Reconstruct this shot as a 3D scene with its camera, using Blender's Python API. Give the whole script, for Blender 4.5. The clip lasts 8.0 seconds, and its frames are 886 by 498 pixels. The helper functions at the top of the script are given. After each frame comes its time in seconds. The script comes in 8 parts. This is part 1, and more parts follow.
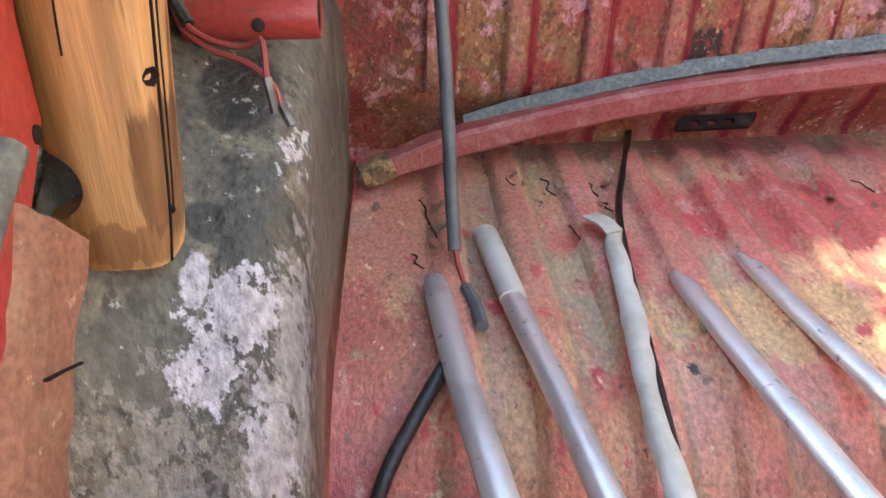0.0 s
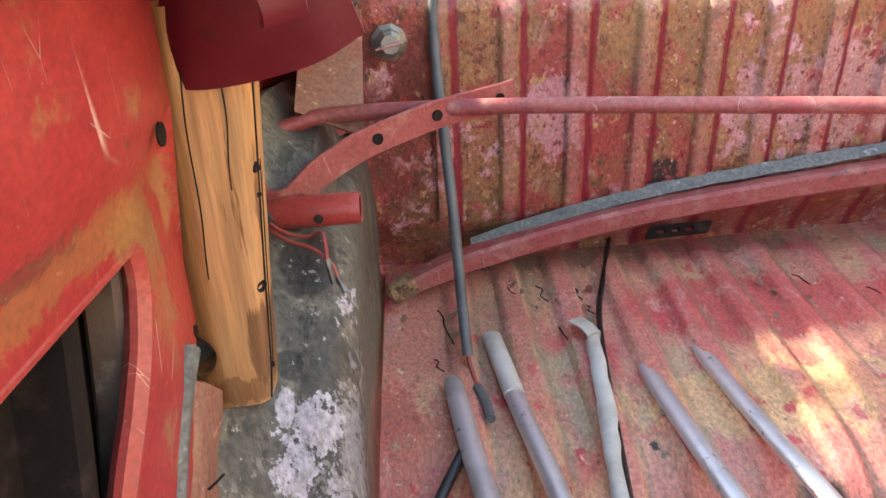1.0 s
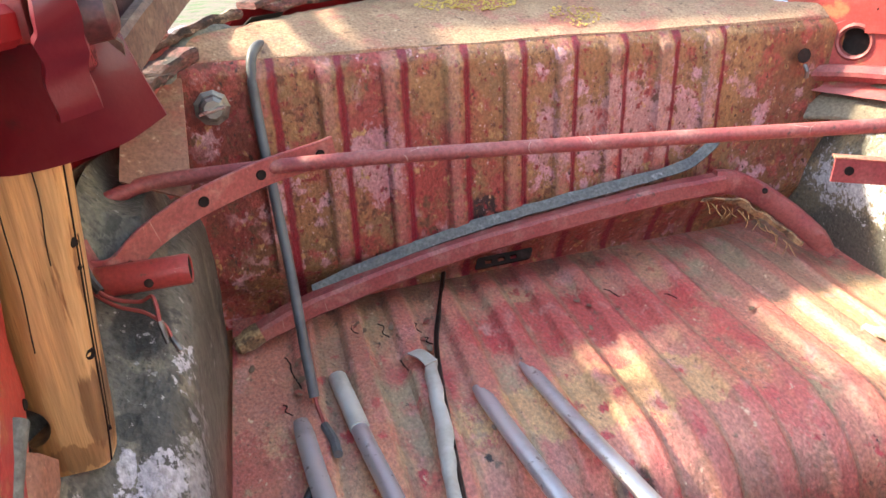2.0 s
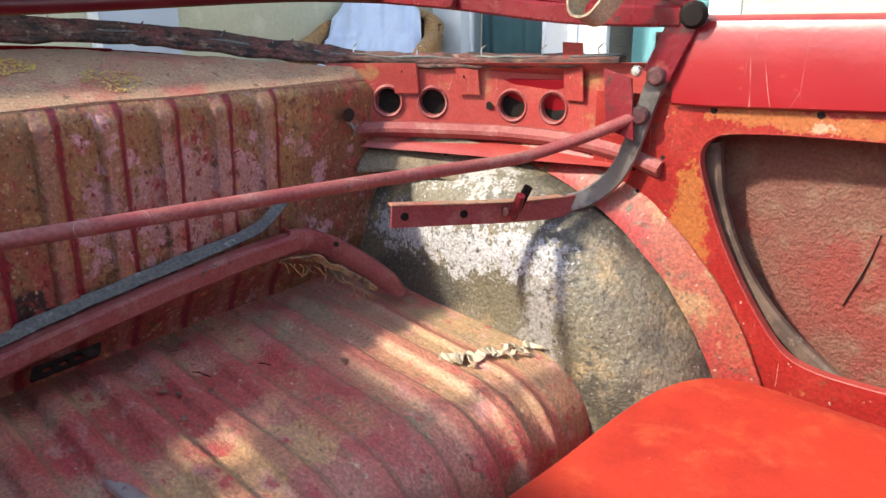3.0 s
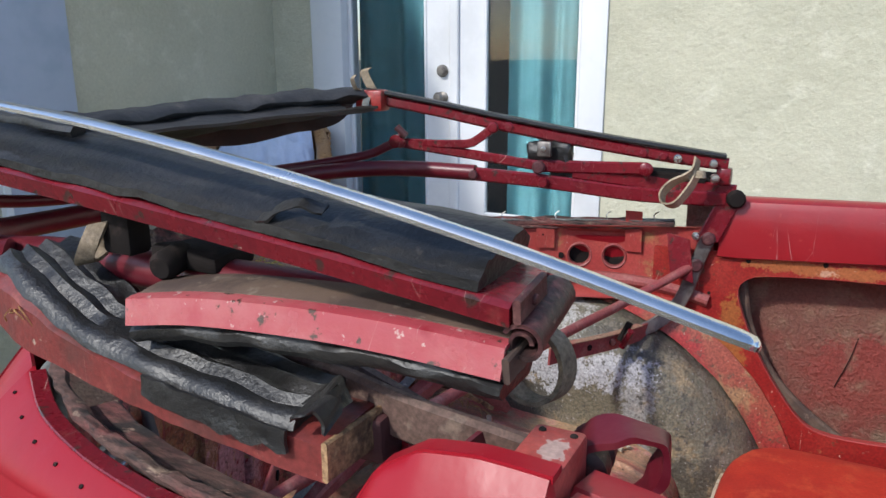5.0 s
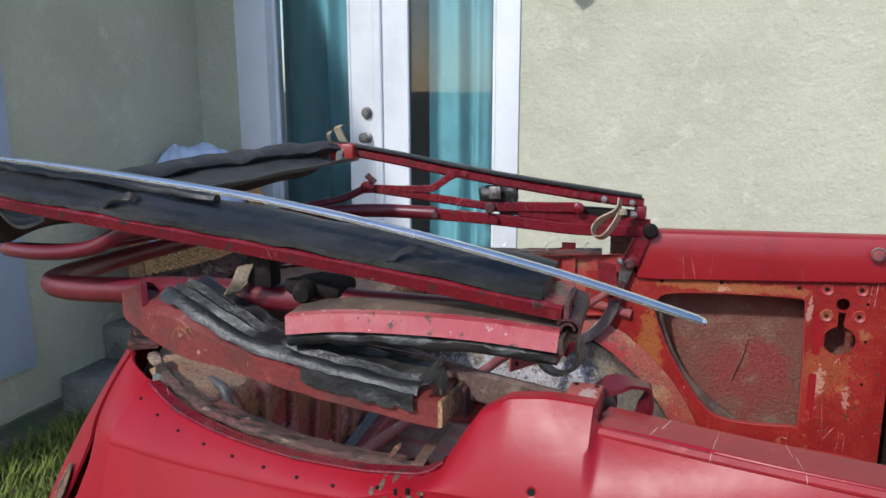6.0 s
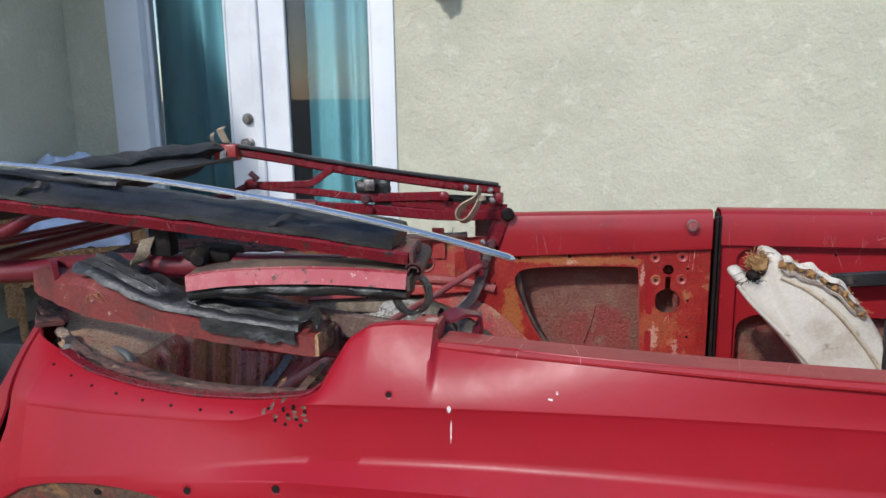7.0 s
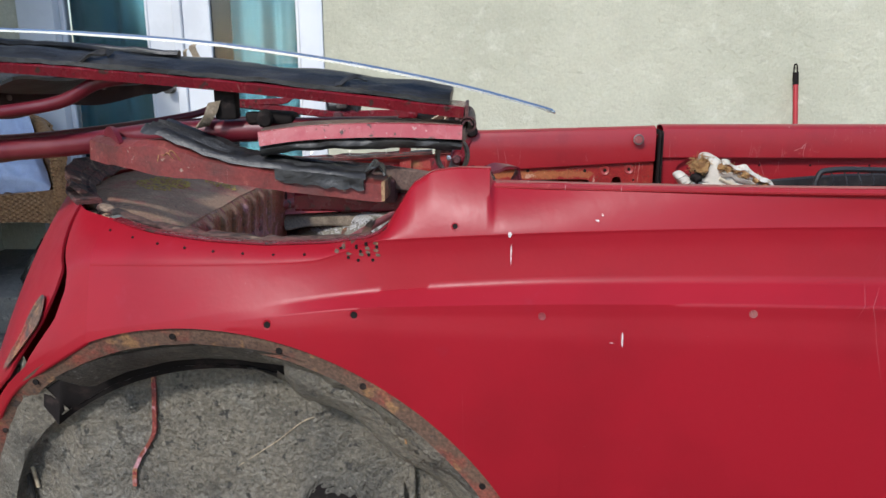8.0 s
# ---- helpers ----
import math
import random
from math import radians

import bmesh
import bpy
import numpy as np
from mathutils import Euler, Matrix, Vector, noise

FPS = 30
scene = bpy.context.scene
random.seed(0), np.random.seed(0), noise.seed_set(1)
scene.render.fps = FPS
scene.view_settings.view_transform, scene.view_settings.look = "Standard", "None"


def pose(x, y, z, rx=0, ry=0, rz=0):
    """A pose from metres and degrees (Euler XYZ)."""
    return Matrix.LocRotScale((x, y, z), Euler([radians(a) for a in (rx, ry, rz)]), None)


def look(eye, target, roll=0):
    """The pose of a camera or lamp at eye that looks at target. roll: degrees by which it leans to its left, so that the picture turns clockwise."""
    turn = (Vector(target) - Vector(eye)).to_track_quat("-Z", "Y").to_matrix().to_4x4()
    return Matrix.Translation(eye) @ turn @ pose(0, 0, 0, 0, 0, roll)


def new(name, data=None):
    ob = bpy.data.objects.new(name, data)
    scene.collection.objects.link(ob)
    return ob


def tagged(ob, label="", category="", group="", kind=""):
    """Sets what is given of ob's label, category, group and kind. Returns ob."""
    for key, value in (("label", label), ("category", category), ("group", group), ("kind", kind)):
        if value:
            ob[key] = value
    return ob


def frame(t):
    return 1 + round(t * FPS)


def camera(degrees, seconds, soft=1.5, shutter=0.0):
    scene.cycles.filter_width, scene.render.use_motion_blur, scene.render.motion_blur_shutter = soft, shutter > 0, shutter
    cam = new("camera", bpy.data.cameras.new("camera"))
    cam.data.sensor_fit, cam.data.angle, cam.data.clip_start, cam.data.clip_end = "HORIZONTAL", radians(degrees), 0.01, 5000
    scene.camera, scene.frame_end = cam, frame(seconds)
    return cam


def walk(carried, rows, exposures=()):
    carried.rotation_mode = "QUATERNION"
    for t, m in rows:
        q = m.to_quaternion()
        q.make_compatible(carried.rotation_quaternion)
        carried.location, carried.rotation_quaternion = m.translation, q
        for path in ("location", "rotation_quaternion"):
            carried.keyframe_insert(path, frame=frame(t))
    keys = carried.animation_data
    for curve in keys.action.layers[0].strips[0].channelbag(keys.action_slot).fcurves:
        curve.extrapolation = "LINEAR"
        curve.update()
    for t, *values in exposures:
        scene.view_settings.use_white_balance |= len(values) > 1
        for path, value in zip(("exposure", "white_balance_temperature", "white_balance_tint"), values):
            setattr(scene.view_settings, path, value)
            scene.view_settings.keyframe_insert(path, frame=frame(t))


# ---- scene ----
cam = camera(61.4, 8.0)
# brightening of the clip's own exposure: seconds, stops
EXPOSURE = [(0, 3.3, 7900, 3), (1.2, 3.05, 7900, 4), (2.3, 2.66, 7500, 6), (2.7, 2.12, 7300, 7), (3.2, 1.38, 7100, 8), (3.7, 0.90, 6900, 9), (4.5, 0.68, 6300, 10), (5.2, 0.52, 6100, 10), (6.3, 0.40, 6000, 10), (7.5, 0.35, 6000, 10), (8, 0.42, 6000, 10)]
PATH = [
    (0, (-0.343, 0.05, 0.965), (-0.245, 1.788, -0.02), 0.8),
    (0.5, (-0.348, -0.009, 1.04), (-0.332, 1.766, 0.118), -1.3),
    (1, (-0.34, -0.072, 1.098), (-0.295, 1.733, 0.237), -2.9),
    (1.2, (-0.336, -0.096, 1.108), (-0.245, 1.716, 0.266), -3.2),
    (2.3, (-0.298, -0.128, 1.125), (0.322, 1.612, 0.359), -3.7),
    (2.5, (-0.294, -0.126, 1.126), (0.519, 1.534, 0.363), -3.2),
    (3, (-0.277, -0.09, 1.111), (1.079, 1.221, 0.447), -0.8),
    (3.5, (-0.296, 0.011, 1.195), (1.368, 0.904, 0.534), 0.4),
    (4, (-0.447, 0.039, 1.233), (1.275, 0.887, 0.672), 1.4),
    (4.5, (-0.618, 0.103, 1.275), (1.076, 1.033, 0.76), 0.9),
    (5, (-0.756, 0.186, 1.307), (0.959, 1.09, 0.815), -0.2),
    (5.2, (-0.814, 0.219, 1.314), (0.927, 1.081, 0.833), -0.3),
    (6.3, (-1.074, 0.187, 1.371), (0.794, 0.783, 0.977), -0.4),
    (6.5, (-1.105, 0.146, 1.366), (0.781, 0.685, 0.978), -0.7),
    (7, (-1.181, 0.127, 1.353), (0.739, 0.519, 0.954), -0.9),
    (7.5, (-1.299, 0.202, 1.314), (0.636, 0.445, 0.87), -0.5),
    (8, (-1.349, 0.287, 1.246), (0.588, 0.402, 0.762), -0.2),
]
walk(cam, [(t, look(eye, target, roll)) for t, eye, target, roll in PATH], exposures=EXPOSURE)

# ---- world and sun ----
world = bpy.data.worlds.new("sky")
scene.world = world
world.use_nodes = True
wn, wl = world.node_tree.nodes, world.node_tree.links
sky = wn.new("ShaderNodeTexSky")
sky.sky_type, sky.sun_disc = "NISHITA", False
SUN = Vector((0.70, -0.30, -0.66)).normalized()
sky.sun_elevation = math.asin(-SUN.z)
sky.sun_rotation = math.atan2(-SUN.x, -SUN.y)
wl.new(sky.outputs[0], wn["Background"].inputs[0])
wn["Background"].inputs[1].default_value = 0.15
sun = new("sun", bpy.data.lights.new("sun", "SUN"))
sun.data.energy, sun.data.angle, sun.data.color = 2.3, radians(3.5), (1.0, 0.95, 0.87)
sun.matrix_world = look((-4, 2, 6), Vector((-4, 2, 6)) + SUN)


# ---- materials ----
def surf(name, base, layers=(), rough=0.5, metal=0.0, bumps=(), rough_noise=0.12, coat=0.0, spec=0.5, stretch=(1, 1, 1), scratches=(), bands=(), grain=None, spots=()):
    """Layered procedural surface. layers: (colour, scale, low, high, detail[, scale of the patches it keeps to]);
    bumps: (scale, distance); scratches: (colour, scale, width); bands: (colour, x positions, half width, strength);
    grain: (scale, amount); spots: stains and painted shade with a place of their own (colour, centre, radii, strength,
    ragged).
    """
    m = bpy.data.materials.new(name)
    m.use_nodes = True
    nt = m.node_tree
    n, l = nt.nodes, nt.links
    b = n["Principled BSDF"]
    tc = n.new("ShaderNodeTexCoord")
    mp = n.new("ShaderNodeMapping")
    mp.inputs["Scale"].default_value = stretch
    l.new(tc.outputs["Object"], mp.inputs["Vector"])
    vec = mp.outputs["Vector"]

    def noise_of(scale, detail, offset):
        t = n.new("ShaderNodeTexNoise")
        t.noise_dimensions = "4D"
        t.inputs["W"].default_value = offset
        t.inputs["Scale"].default_value = scale
        t.inputs["Detail"].default_value = detail
        t.inputs["Roughness"].default_value = 0.62
        l.new(vec, t.inputs["Vector"])
        return t.outputs["Fac"]

    def ramp_of(src, lo, hi):
        r = n.new("ShaderNodeMapRange")
        r.inputs["From Min"].default_value, r.inputs["From Max"].default_value = lo, hi
        r.interpolation_type = "SMOOTHSTEP"
        l.new(src, r.inputs["Value"])
        return r.outputs["Result"]

    def mix_of(fac, a, c):
        x = n.new("ShaderNodeMix")
        x.data_type = "RGBA"
        l.new(fac, x.inputs[0])
        if a is None:
            x.inputs[6].default_value = (*base, 1)
        else:
            l.new(a, x.inputs[6])
        x.inputs[7].default_value = (*c, 1)
        return x.outputs[2]

    def with_spots(col):
        for k, (c, centre, radii, strength, ragged) in enumerate(spots):
            pos = n.new("ShaderNodeNewGeometry")
            sp = n.new("ShaderNodeMapping")
            sp.vector_type = "TEXTURE"
            sp.inputs["Location"].default_value, sp.inputs["Scale"].default_value = centre, radii
            l.new(pos.outputs["Position"], sp.inputs["Vector"])
            ln = n.new("ShaderNodeVectorMath")
            ln.operation = "LENGTH"
            l.new(sp.outputs["Vector"], ln.inputs[0])
            far = ln.outputs["Value"]
            for scale, share in ((17, 0.55), (80, 0.45), (210, 0.4)):
                ad = n.new("ShaderNodeMath")
                ad.operation = "MULTIPLY_ADD"
                ad.inputs[1].default_value = ragged * share
                l.new(noise_of(scale, 9, 6.1 + k), ad.inputs[0])
                l.new(far, ad.inputs[2])
                far = ad.outputs[0]
            sm = n.new("ShaderNodeMath")
            sm.operation = "MULTIPLY"
            sm.inputs[1].default_value = strength
            mid = 0.9 + ragged * 0.7
            l.new(ramp_of(far, mid + 0.09, mid - 0.09), sm.inputs[0])
            col = mix_of(sm.outputs[0], col, c)
        return col

    col = None
    for k, (c, scale, lo, hi, detail, *patch) in enumerate(layers):
        if k == 3 or (k == 0 and len(layers) < 4):
            col = with_spots(col)
        fac = ramp_of(noise_of(scale, detail, 3.7 * k + 0.3), lo, hi)
        if patch:
            keep = n.new("ShaderNodeMath")
            keep.operation = "MULTIPLY"
            l.new(fac, keep.inputs[0]), l.new(ramp_of(noise_of(patch[0], 5, 8.8 + k), 0.47, 0.58), keep.inputs[1])
            fac = keep.outputs[0]
        col = mix_of(fac, col, c)
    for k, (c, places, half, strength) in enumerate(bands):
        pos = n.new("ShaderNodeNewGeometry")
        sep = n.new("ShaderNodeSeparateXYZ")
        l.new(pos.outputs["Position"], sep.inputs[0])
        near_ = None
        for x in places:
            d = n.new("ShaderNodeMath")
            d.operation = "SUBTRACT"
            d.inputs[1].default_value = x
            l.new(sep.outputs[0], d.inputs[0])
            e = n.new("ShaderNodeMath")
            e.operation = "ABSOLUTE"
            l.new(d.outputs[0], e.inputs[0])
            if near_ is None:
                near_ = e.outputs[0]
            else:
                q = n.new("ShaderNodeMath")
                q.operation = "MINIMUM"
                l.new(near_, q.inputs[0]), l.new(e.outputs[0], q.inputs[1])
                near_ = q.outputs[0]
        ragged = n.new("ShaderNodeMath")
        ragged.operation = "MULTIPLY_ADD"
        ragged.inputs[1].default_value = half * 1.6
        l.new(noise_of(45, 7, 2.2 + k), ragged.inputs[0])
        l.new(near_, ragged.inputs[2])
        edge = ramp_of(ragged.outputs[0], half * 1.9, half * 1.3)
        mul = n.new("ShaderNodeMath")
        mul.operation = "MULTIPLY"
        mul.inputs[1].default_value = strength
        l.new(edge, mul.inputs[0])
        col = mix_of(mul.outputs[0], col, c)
    for k, (c, scale, width) in enumerate(scratches):
        v = n.new("ShaderNodeTexVoronoi")
        v.feature = "DISTANCE_TO_EDGE"
        v.inputs["Scale"].default_value = scale
        w = n.new("ShaderNodeMapping")
        w.inputs["Rotation"].default_value = (0.6, 0.3, 0.8 + k)
        w.inputs["Scale"].default_value = (1, 4, 0.6)
        l.new(tc.outputs["Object"], w.inputs["Vector"])
        l.new(w.outputs["Vector"], v.inputs["Vector"])
        edge = ramp_of(v.outputs["Distance"], width, 0)
        gate = ramp_of(noise_of(scale * 1.7, 2, 9.1 + k), 0.56, 0.66)
        mul = n.new("ShaderNodeMath")
        mul.operation = "MULTIPLY"
        l.new(edge, mul.inputs[0]), l.new(gate, mul.inputs[1])
        col = mix_of(mul.outputs[0], col, c)
    if grain and col is not None:
        hs = n.new("ShaderNodeHueSaturation")
        l.new(col, hs.inputs["Color"])
        g = n.new("ShaderNodeMapRange")
        g.inputs["From Min"].default_value, g.inputs["From Max"].default_value = 0.32, 0.68
        g.inputs["To Min"].default_value, g.inputs["To Max"].default_value = 1 - grain[1], 1 + grain[1]
        l.new(noise_of(grain[0], 4, 17.3), g.inputs["Value"])
        l.new(g.outputs["Result"], hs.inputs["Value"])
        col = hs.outputs["Color"]
    if col is None:
        b.inputs["Base Color"].default_value = (*base, 1)
    else:
        l.new(col, b.inputs["Base Color"])
    b.inputs["Metallic"].default_value = metal
    b.inputs["Specular IOR Level"].default_value = spec
    if coat:
        b.inputs["Coat Weight"].default_value = coat
        b.inputs["Coat Roughness"].default_value = 0.12
    r = n.new("ShaderNodeMapRange")
    r.inputs["To Min"].default_value = max(0.02, rough - rough_noise)
    r.inputs["To Max"].default_value = min(1.0, rough + rough_noise)
    l.new(noise_of(30, 4, 1.1), r.inputs["Value"])
    l.new(r.outputs["Result"], b.inputs["Roughness"])
    last = None
    for k, (scale, dist) in enumerate(bumps):
        bp = n.new("ShaderNodeBump")
        bp.inputs["Distance"].default_value = dist
        bp.inputs["Strength"].default_value = 1.0
        l.new(noise_of(scale, 5, 5.5 + k), bp.inputs["Height"])
        if last:
            l.new(last, bp.inputs["Normal"])
        last = bp.outputs["Normal"]
    if last:
        l.new(last, b.inputs["Normal"])
    return m


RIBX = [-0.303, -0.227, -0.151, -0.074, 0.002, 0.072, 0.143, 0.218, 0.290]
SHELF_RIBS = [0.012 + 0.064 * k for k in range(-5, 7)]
M_PAINT = surf("red_body_paint", (0.305, 0.0085, 0.018), [((0.265, 0.008, 0.016), 5, 0.4, 0.65, 3), ((0.31, 0.02, 0.035), 22, 0.62, 0.8, 5), ((0.36, 0.12, 0.12), 240, 0.72, 0.76, 3)], rough=0.37, rough_noise=0.10, spec=0.28, bumps=[(60, 0.0002), (7, 0.0012)], scratches=[((0.42, 0.14, 0.15), 2.3, 0.0012)])
M_REDWORN = surf("worn_red_paint", (0.34, 0.046, 0.040), [((0.40, 0.075, 0.058), 14, 0.45, 0.7, 6), ((0.34, 0.15, 0.07), 20, 0.555, 0.65, 9), ((0.15, 0.06, 0.04), 60, 0.62, 0.70, 7), ((0.52, 0.32, 0.24), 90, 0.67, 0.73, 5)], rough=0.42, bumps=[(90, 0.0008), (14, 0.001)], scratches=[((0.56, 0.38, 0.30), 7, 0.006), ((0.60, 0.45, 0.38), 15, 0.006)], grain=(260, 0.22), spots=[((0.52, 0.47, 0.40), (-0.438, 0.294, 1.122), (0.012, 0.005, 0.02), 0.6, 7.0)])
M_NEARPAN = surf("scuffed_inner_panel_paint", (0.33, 0.030, 0.030), [((0.37, 0.045, 0.040), 14, 0.45, 0.7, 6), ((0.34, 0.15, 0.07), 20, 0.555, 0.65, 9), ((0.15, 0.06, 0.04), 60, 0.62, 0.70, 7), ((0.52, 0.32, 0.24), 90, 0.67, 0.73, 5)], rough=0.42, bumps=[(90, 0.0008), (14, 0.001)], scratches=[((0.56, 0.38, 0.30), 7, 0.006), ((0.60, 0.45, 0.38), 15, 0.006)], grain=(260, 0.22), spots=[((0.32, 0.12, 0.045), (-0.478, 0.20, 0.972), (0.1, 0.10, 0.014), 0.8, 4.0), ((0.24, 0.14, 0.05), (-0.478, 0.275, 0.95), (0.1, 0.030, 0.022), 0.75, 4.0), ((0.36, 0.17, 0.06), (-0.478, 0.255, 0.965), (0.1, 0.022, 0.012), 0.7, 5.0), ((0.12, 0.05, 0.03), (-0.478, 0.14, 0.983), (0.1, 0.06, 0.008), 0.6, 4.0), ((0.34, 0.13, 0.06), (-0.478, 0.275, 0.90), (0.1, 0.016, 0.04), 0.6, 5.0)])
M_REDGLOSS = surf("red_inner_paint", (0.29, 0.011, 0.016), [((0.24, 0.010, 0.015), 9, 0.45, 0.7, 4), ((0.40, 0.06, 0.05), 50, 0.62, 0.74, 6)], rough=0.38, rough_noise=0.1, coat=0.10, bumps=[(9, 0.0015), (120, 0.0002)], scratches=[((0.65, 0.45, 0.40), 4, 0.004), ((0.6, 0.36, 0.32), 11, 0.004)])
M_REDDUST = surf("dusty_red_steel", (0.27, 0.070, 0.062), [((0.24, 0.040, 0.045), 16, 0.4, 0.7, 5), ((0.33, 0.14, 0.12), 30, 0.50, 0.70, 7), ((0.10, 0.06, 0.05), 60, 0.62, 0.70, 7)], rough=0.55, bumps=[(120, 0.0005), (20, 0.001)], scratches=[((0.46, 0.30, 0.25), 13, 0.008)], grain=(260, 0.3))
M_MAROON = surf("maroon_frame_paint", (0.112, 0.007, 0.015), [((0.150, 0.021, 0.026), 10, 0.45, 0.7, 5), ((0.060, 0.019, 0.019), 24, 0.6, 0.72, 6)], rough=0.38, bumps=[(60, 0.0006)])
M_RAIL = surf("chipped_crimson_rail_paint", (0.164, 0.009, 0.016), [((0.125, 0.009, 0.016), 12, 0.45, 0.65, 6), ((0.211, 0.035, 0.035), 40, 0.58, 0.68, 7), ((0.055, 0.027, 0.022), 60, 0.575, 0.63, 8), ((0.312, 0.195, 0.156), 130, 0.66, 0.70, 5)], rough=0.27, bumps=[(90, 0.0007), (14, 0.001)], scratches=[((0.42, 0.26, 0.22), 9, 0.006)], grain=(300, 0.2))
# Rib bands: pale left highlight painted in; crimson right is paint plus shadow line.
M_BULK = surf("weathered_bulkhead_paint_rib_shading", (0.275, 0.125, 0.055), [((0.33, 0.175, 0.075), 8, 0.46, 0.64, 9), ((0.29, 0.050, 0.040), 6, 0.47, 0.60, 10), ((0.22, 0.120, 0.055), 20, 0.50, 0.64, 10), ((0.33, 0.070, 0.055), 34, 0.52, 0.62, 11), ((0.50, 0.26, 0.28), 46, 0.53, 0.58, 12, 9), ((0.40, 0.22, 0.095), 70, 0.58, 0.64, 10), ((0.14, 0.055, 0.030), 60, 0.565, 0.63, 11), ((0.22, 0.022, 0.026), 90, 0.57, 0.63, 10), ((0.055, 0.024, 0.017), 130, 0.60, 0.66, 9), ((0.58, 0.38, 0.36), 210, 0.60, 0.66, 7, 14)], rough=0.42, bumps=[(190, 0.0022), (60, 0.0026)], stretch=(1, 1, 0.8), bands=[((0.42, 0.20, 0.17), [x - 0.012 for x in RIBX], 0.009, 0.32), ((0.175, 0.005, 0.020), [x + 0.0055 for x in RIBX], 0.0064, 0.95)], grain=(260, 0.36), spots=[((0.22, 0.025, 0.026), (0.10, 0.77, 0.70), (0.30, 0.1, 0.045), 0.7, 1.6), ((0.17, 0.026, 0.022), (-0.39, 0.75, 0.86), (0.085, 0.1, 0.18), 0.8, 1.4), ((0.50, 0.25, 0.27), (-0.19, 0.76, 0.87), (0.05, 0.1, 0.05), 0.7, 3.4), ((0.16, 0.065, 0.034), (0.40, 0.77, 0.86), (0.075, 0.1, 0.16), 0.6, 1.6), ((0.50, 0.26, 0.28), (0.16, 0.77, 0.86), (0.14, 0.1, 0.08), 0.55, 3.4), ((0.15, 0.095, 0.042), (-0.30, 0.75, 0.74), (0.09, 0.1, 0.05), 0.6, 2.4), ((0.012, 0.010, 0.013), (-0.05, 0.76, 0.775), (0.026, 0.1, 0.03), 0.95, 1.3)])
# The spot at y 0.80 paints the shade where shelf meets bulkhead.
M_SHELF = surf("weathered_shelf_paint_and_shade", (0.50, 0.20, 0.145), [((0.50, 0.29, 0.16), 5, 0.46, 0.62, 9), ((0.46, 0.085, 0.080), 6, 0.49, 0.61, 10), ((0.38, 0.27, 0.17), 9, 0.54, 0.63, 10), ((0.56, 0.27, 0.225), 20, 0.55, 0.65, 10), ((0.33, 0.23, 0.135), 26, 0.56, 0.63, 11, 6), ((0.44, 0.060, 0.062), 40, 0.56, 0.62, 11, 8), ((0.62, 0.45, 0.30), 80, 0.62, 0.68, 10), ((0.24, 0.14, 0.09), 70, 0.60, 0.66, 11), ((0.11, 0.06, 0.045), 120, 0.63, 0.69, 9), ((0.035, 0.022, 0.018), 40, 0.66, 0.70, 10)], rough=0.36, bumps=[(220, 0.0018), (50, 0.0030)], stretch=(1.25, 0.8, 1), bands=[((0.47, 0.105, 0.095), SHELF_RIBS, 0.013, 0.42), ((0.24, 0.17, 0.105), [x + 0.020 for x in SHELF_RIBS], 0.0042, 0.45)], grain=(240, 0.38), spots=[((0.58, 0.36, 0.17), (0.03, 0.50, 0.66), (0.20, 0.055, 0.1), 0.75, 2.2), ((0.40, 0.25, 0.13), (0.40, 0.50, 0.64), (0.13, 0.16, 0.2), 0.7, 2.6), ((0.27, 0.20, 0.13), (-0.27, 0.62, 0.66), (0.05, 0.10, 0.1), 0.55, 2.6), ((0.45, 0.060, 0.060), (0.04, 0.65, 0.66), (0.19, 0.065, 0.1), 0.75, 1.6), ((0.46, 0.06, 0.062), (0.19, 0.50, 0.66), (0.05, 0.09, 0.1), 0.5, 3.0), ((0.27, 0.185, 0.12), (0.33, 0.67, 0.66), (0.12, 0.07, 0.1), 0.65, 2.2), ((0.20, 0.11, 0.075), (0.06, 0.365, 0.60), (0.16, 0.04, 0.08), 0.5, 3.0), ((0.085, 0.045, 0.038), (-0.10, 0.80, 0.67), (0.28, 0.045, 0.1), 0.6, 2.2), ((0.40, 0.065, 0.062), (-0.37, 0.42, 0.64), (0.06, 0.14, 0.12), 0.6, 3.0), ((0.03, 0.022, 0.02), (-0.02, 0.385, 0.65), (0.028, 0.03, 0.06), 0.8, 1.4)])
M_DECK = surf("dusty_deck_paint", (0.318, 0.192, 0.120), [((0.360, 0.102, 0.078), 9, 0.48, 0.62, 9), ((0.408, 0.270, 0.168), 14, 0.50, 0.66, 8), ((0.360, 0.156, 0.114), 40, 0.55, 0.64, 9), ((0.144, 0.078, 0.054), 80, 0.58, 0.66, 8), ((0.504, 0.384, 0.264), 150, 0.62, 0.68, 6)], rough=0.75, bumps=[(150, 0.001), (40, 0.001)], grain=(300, 0.4))
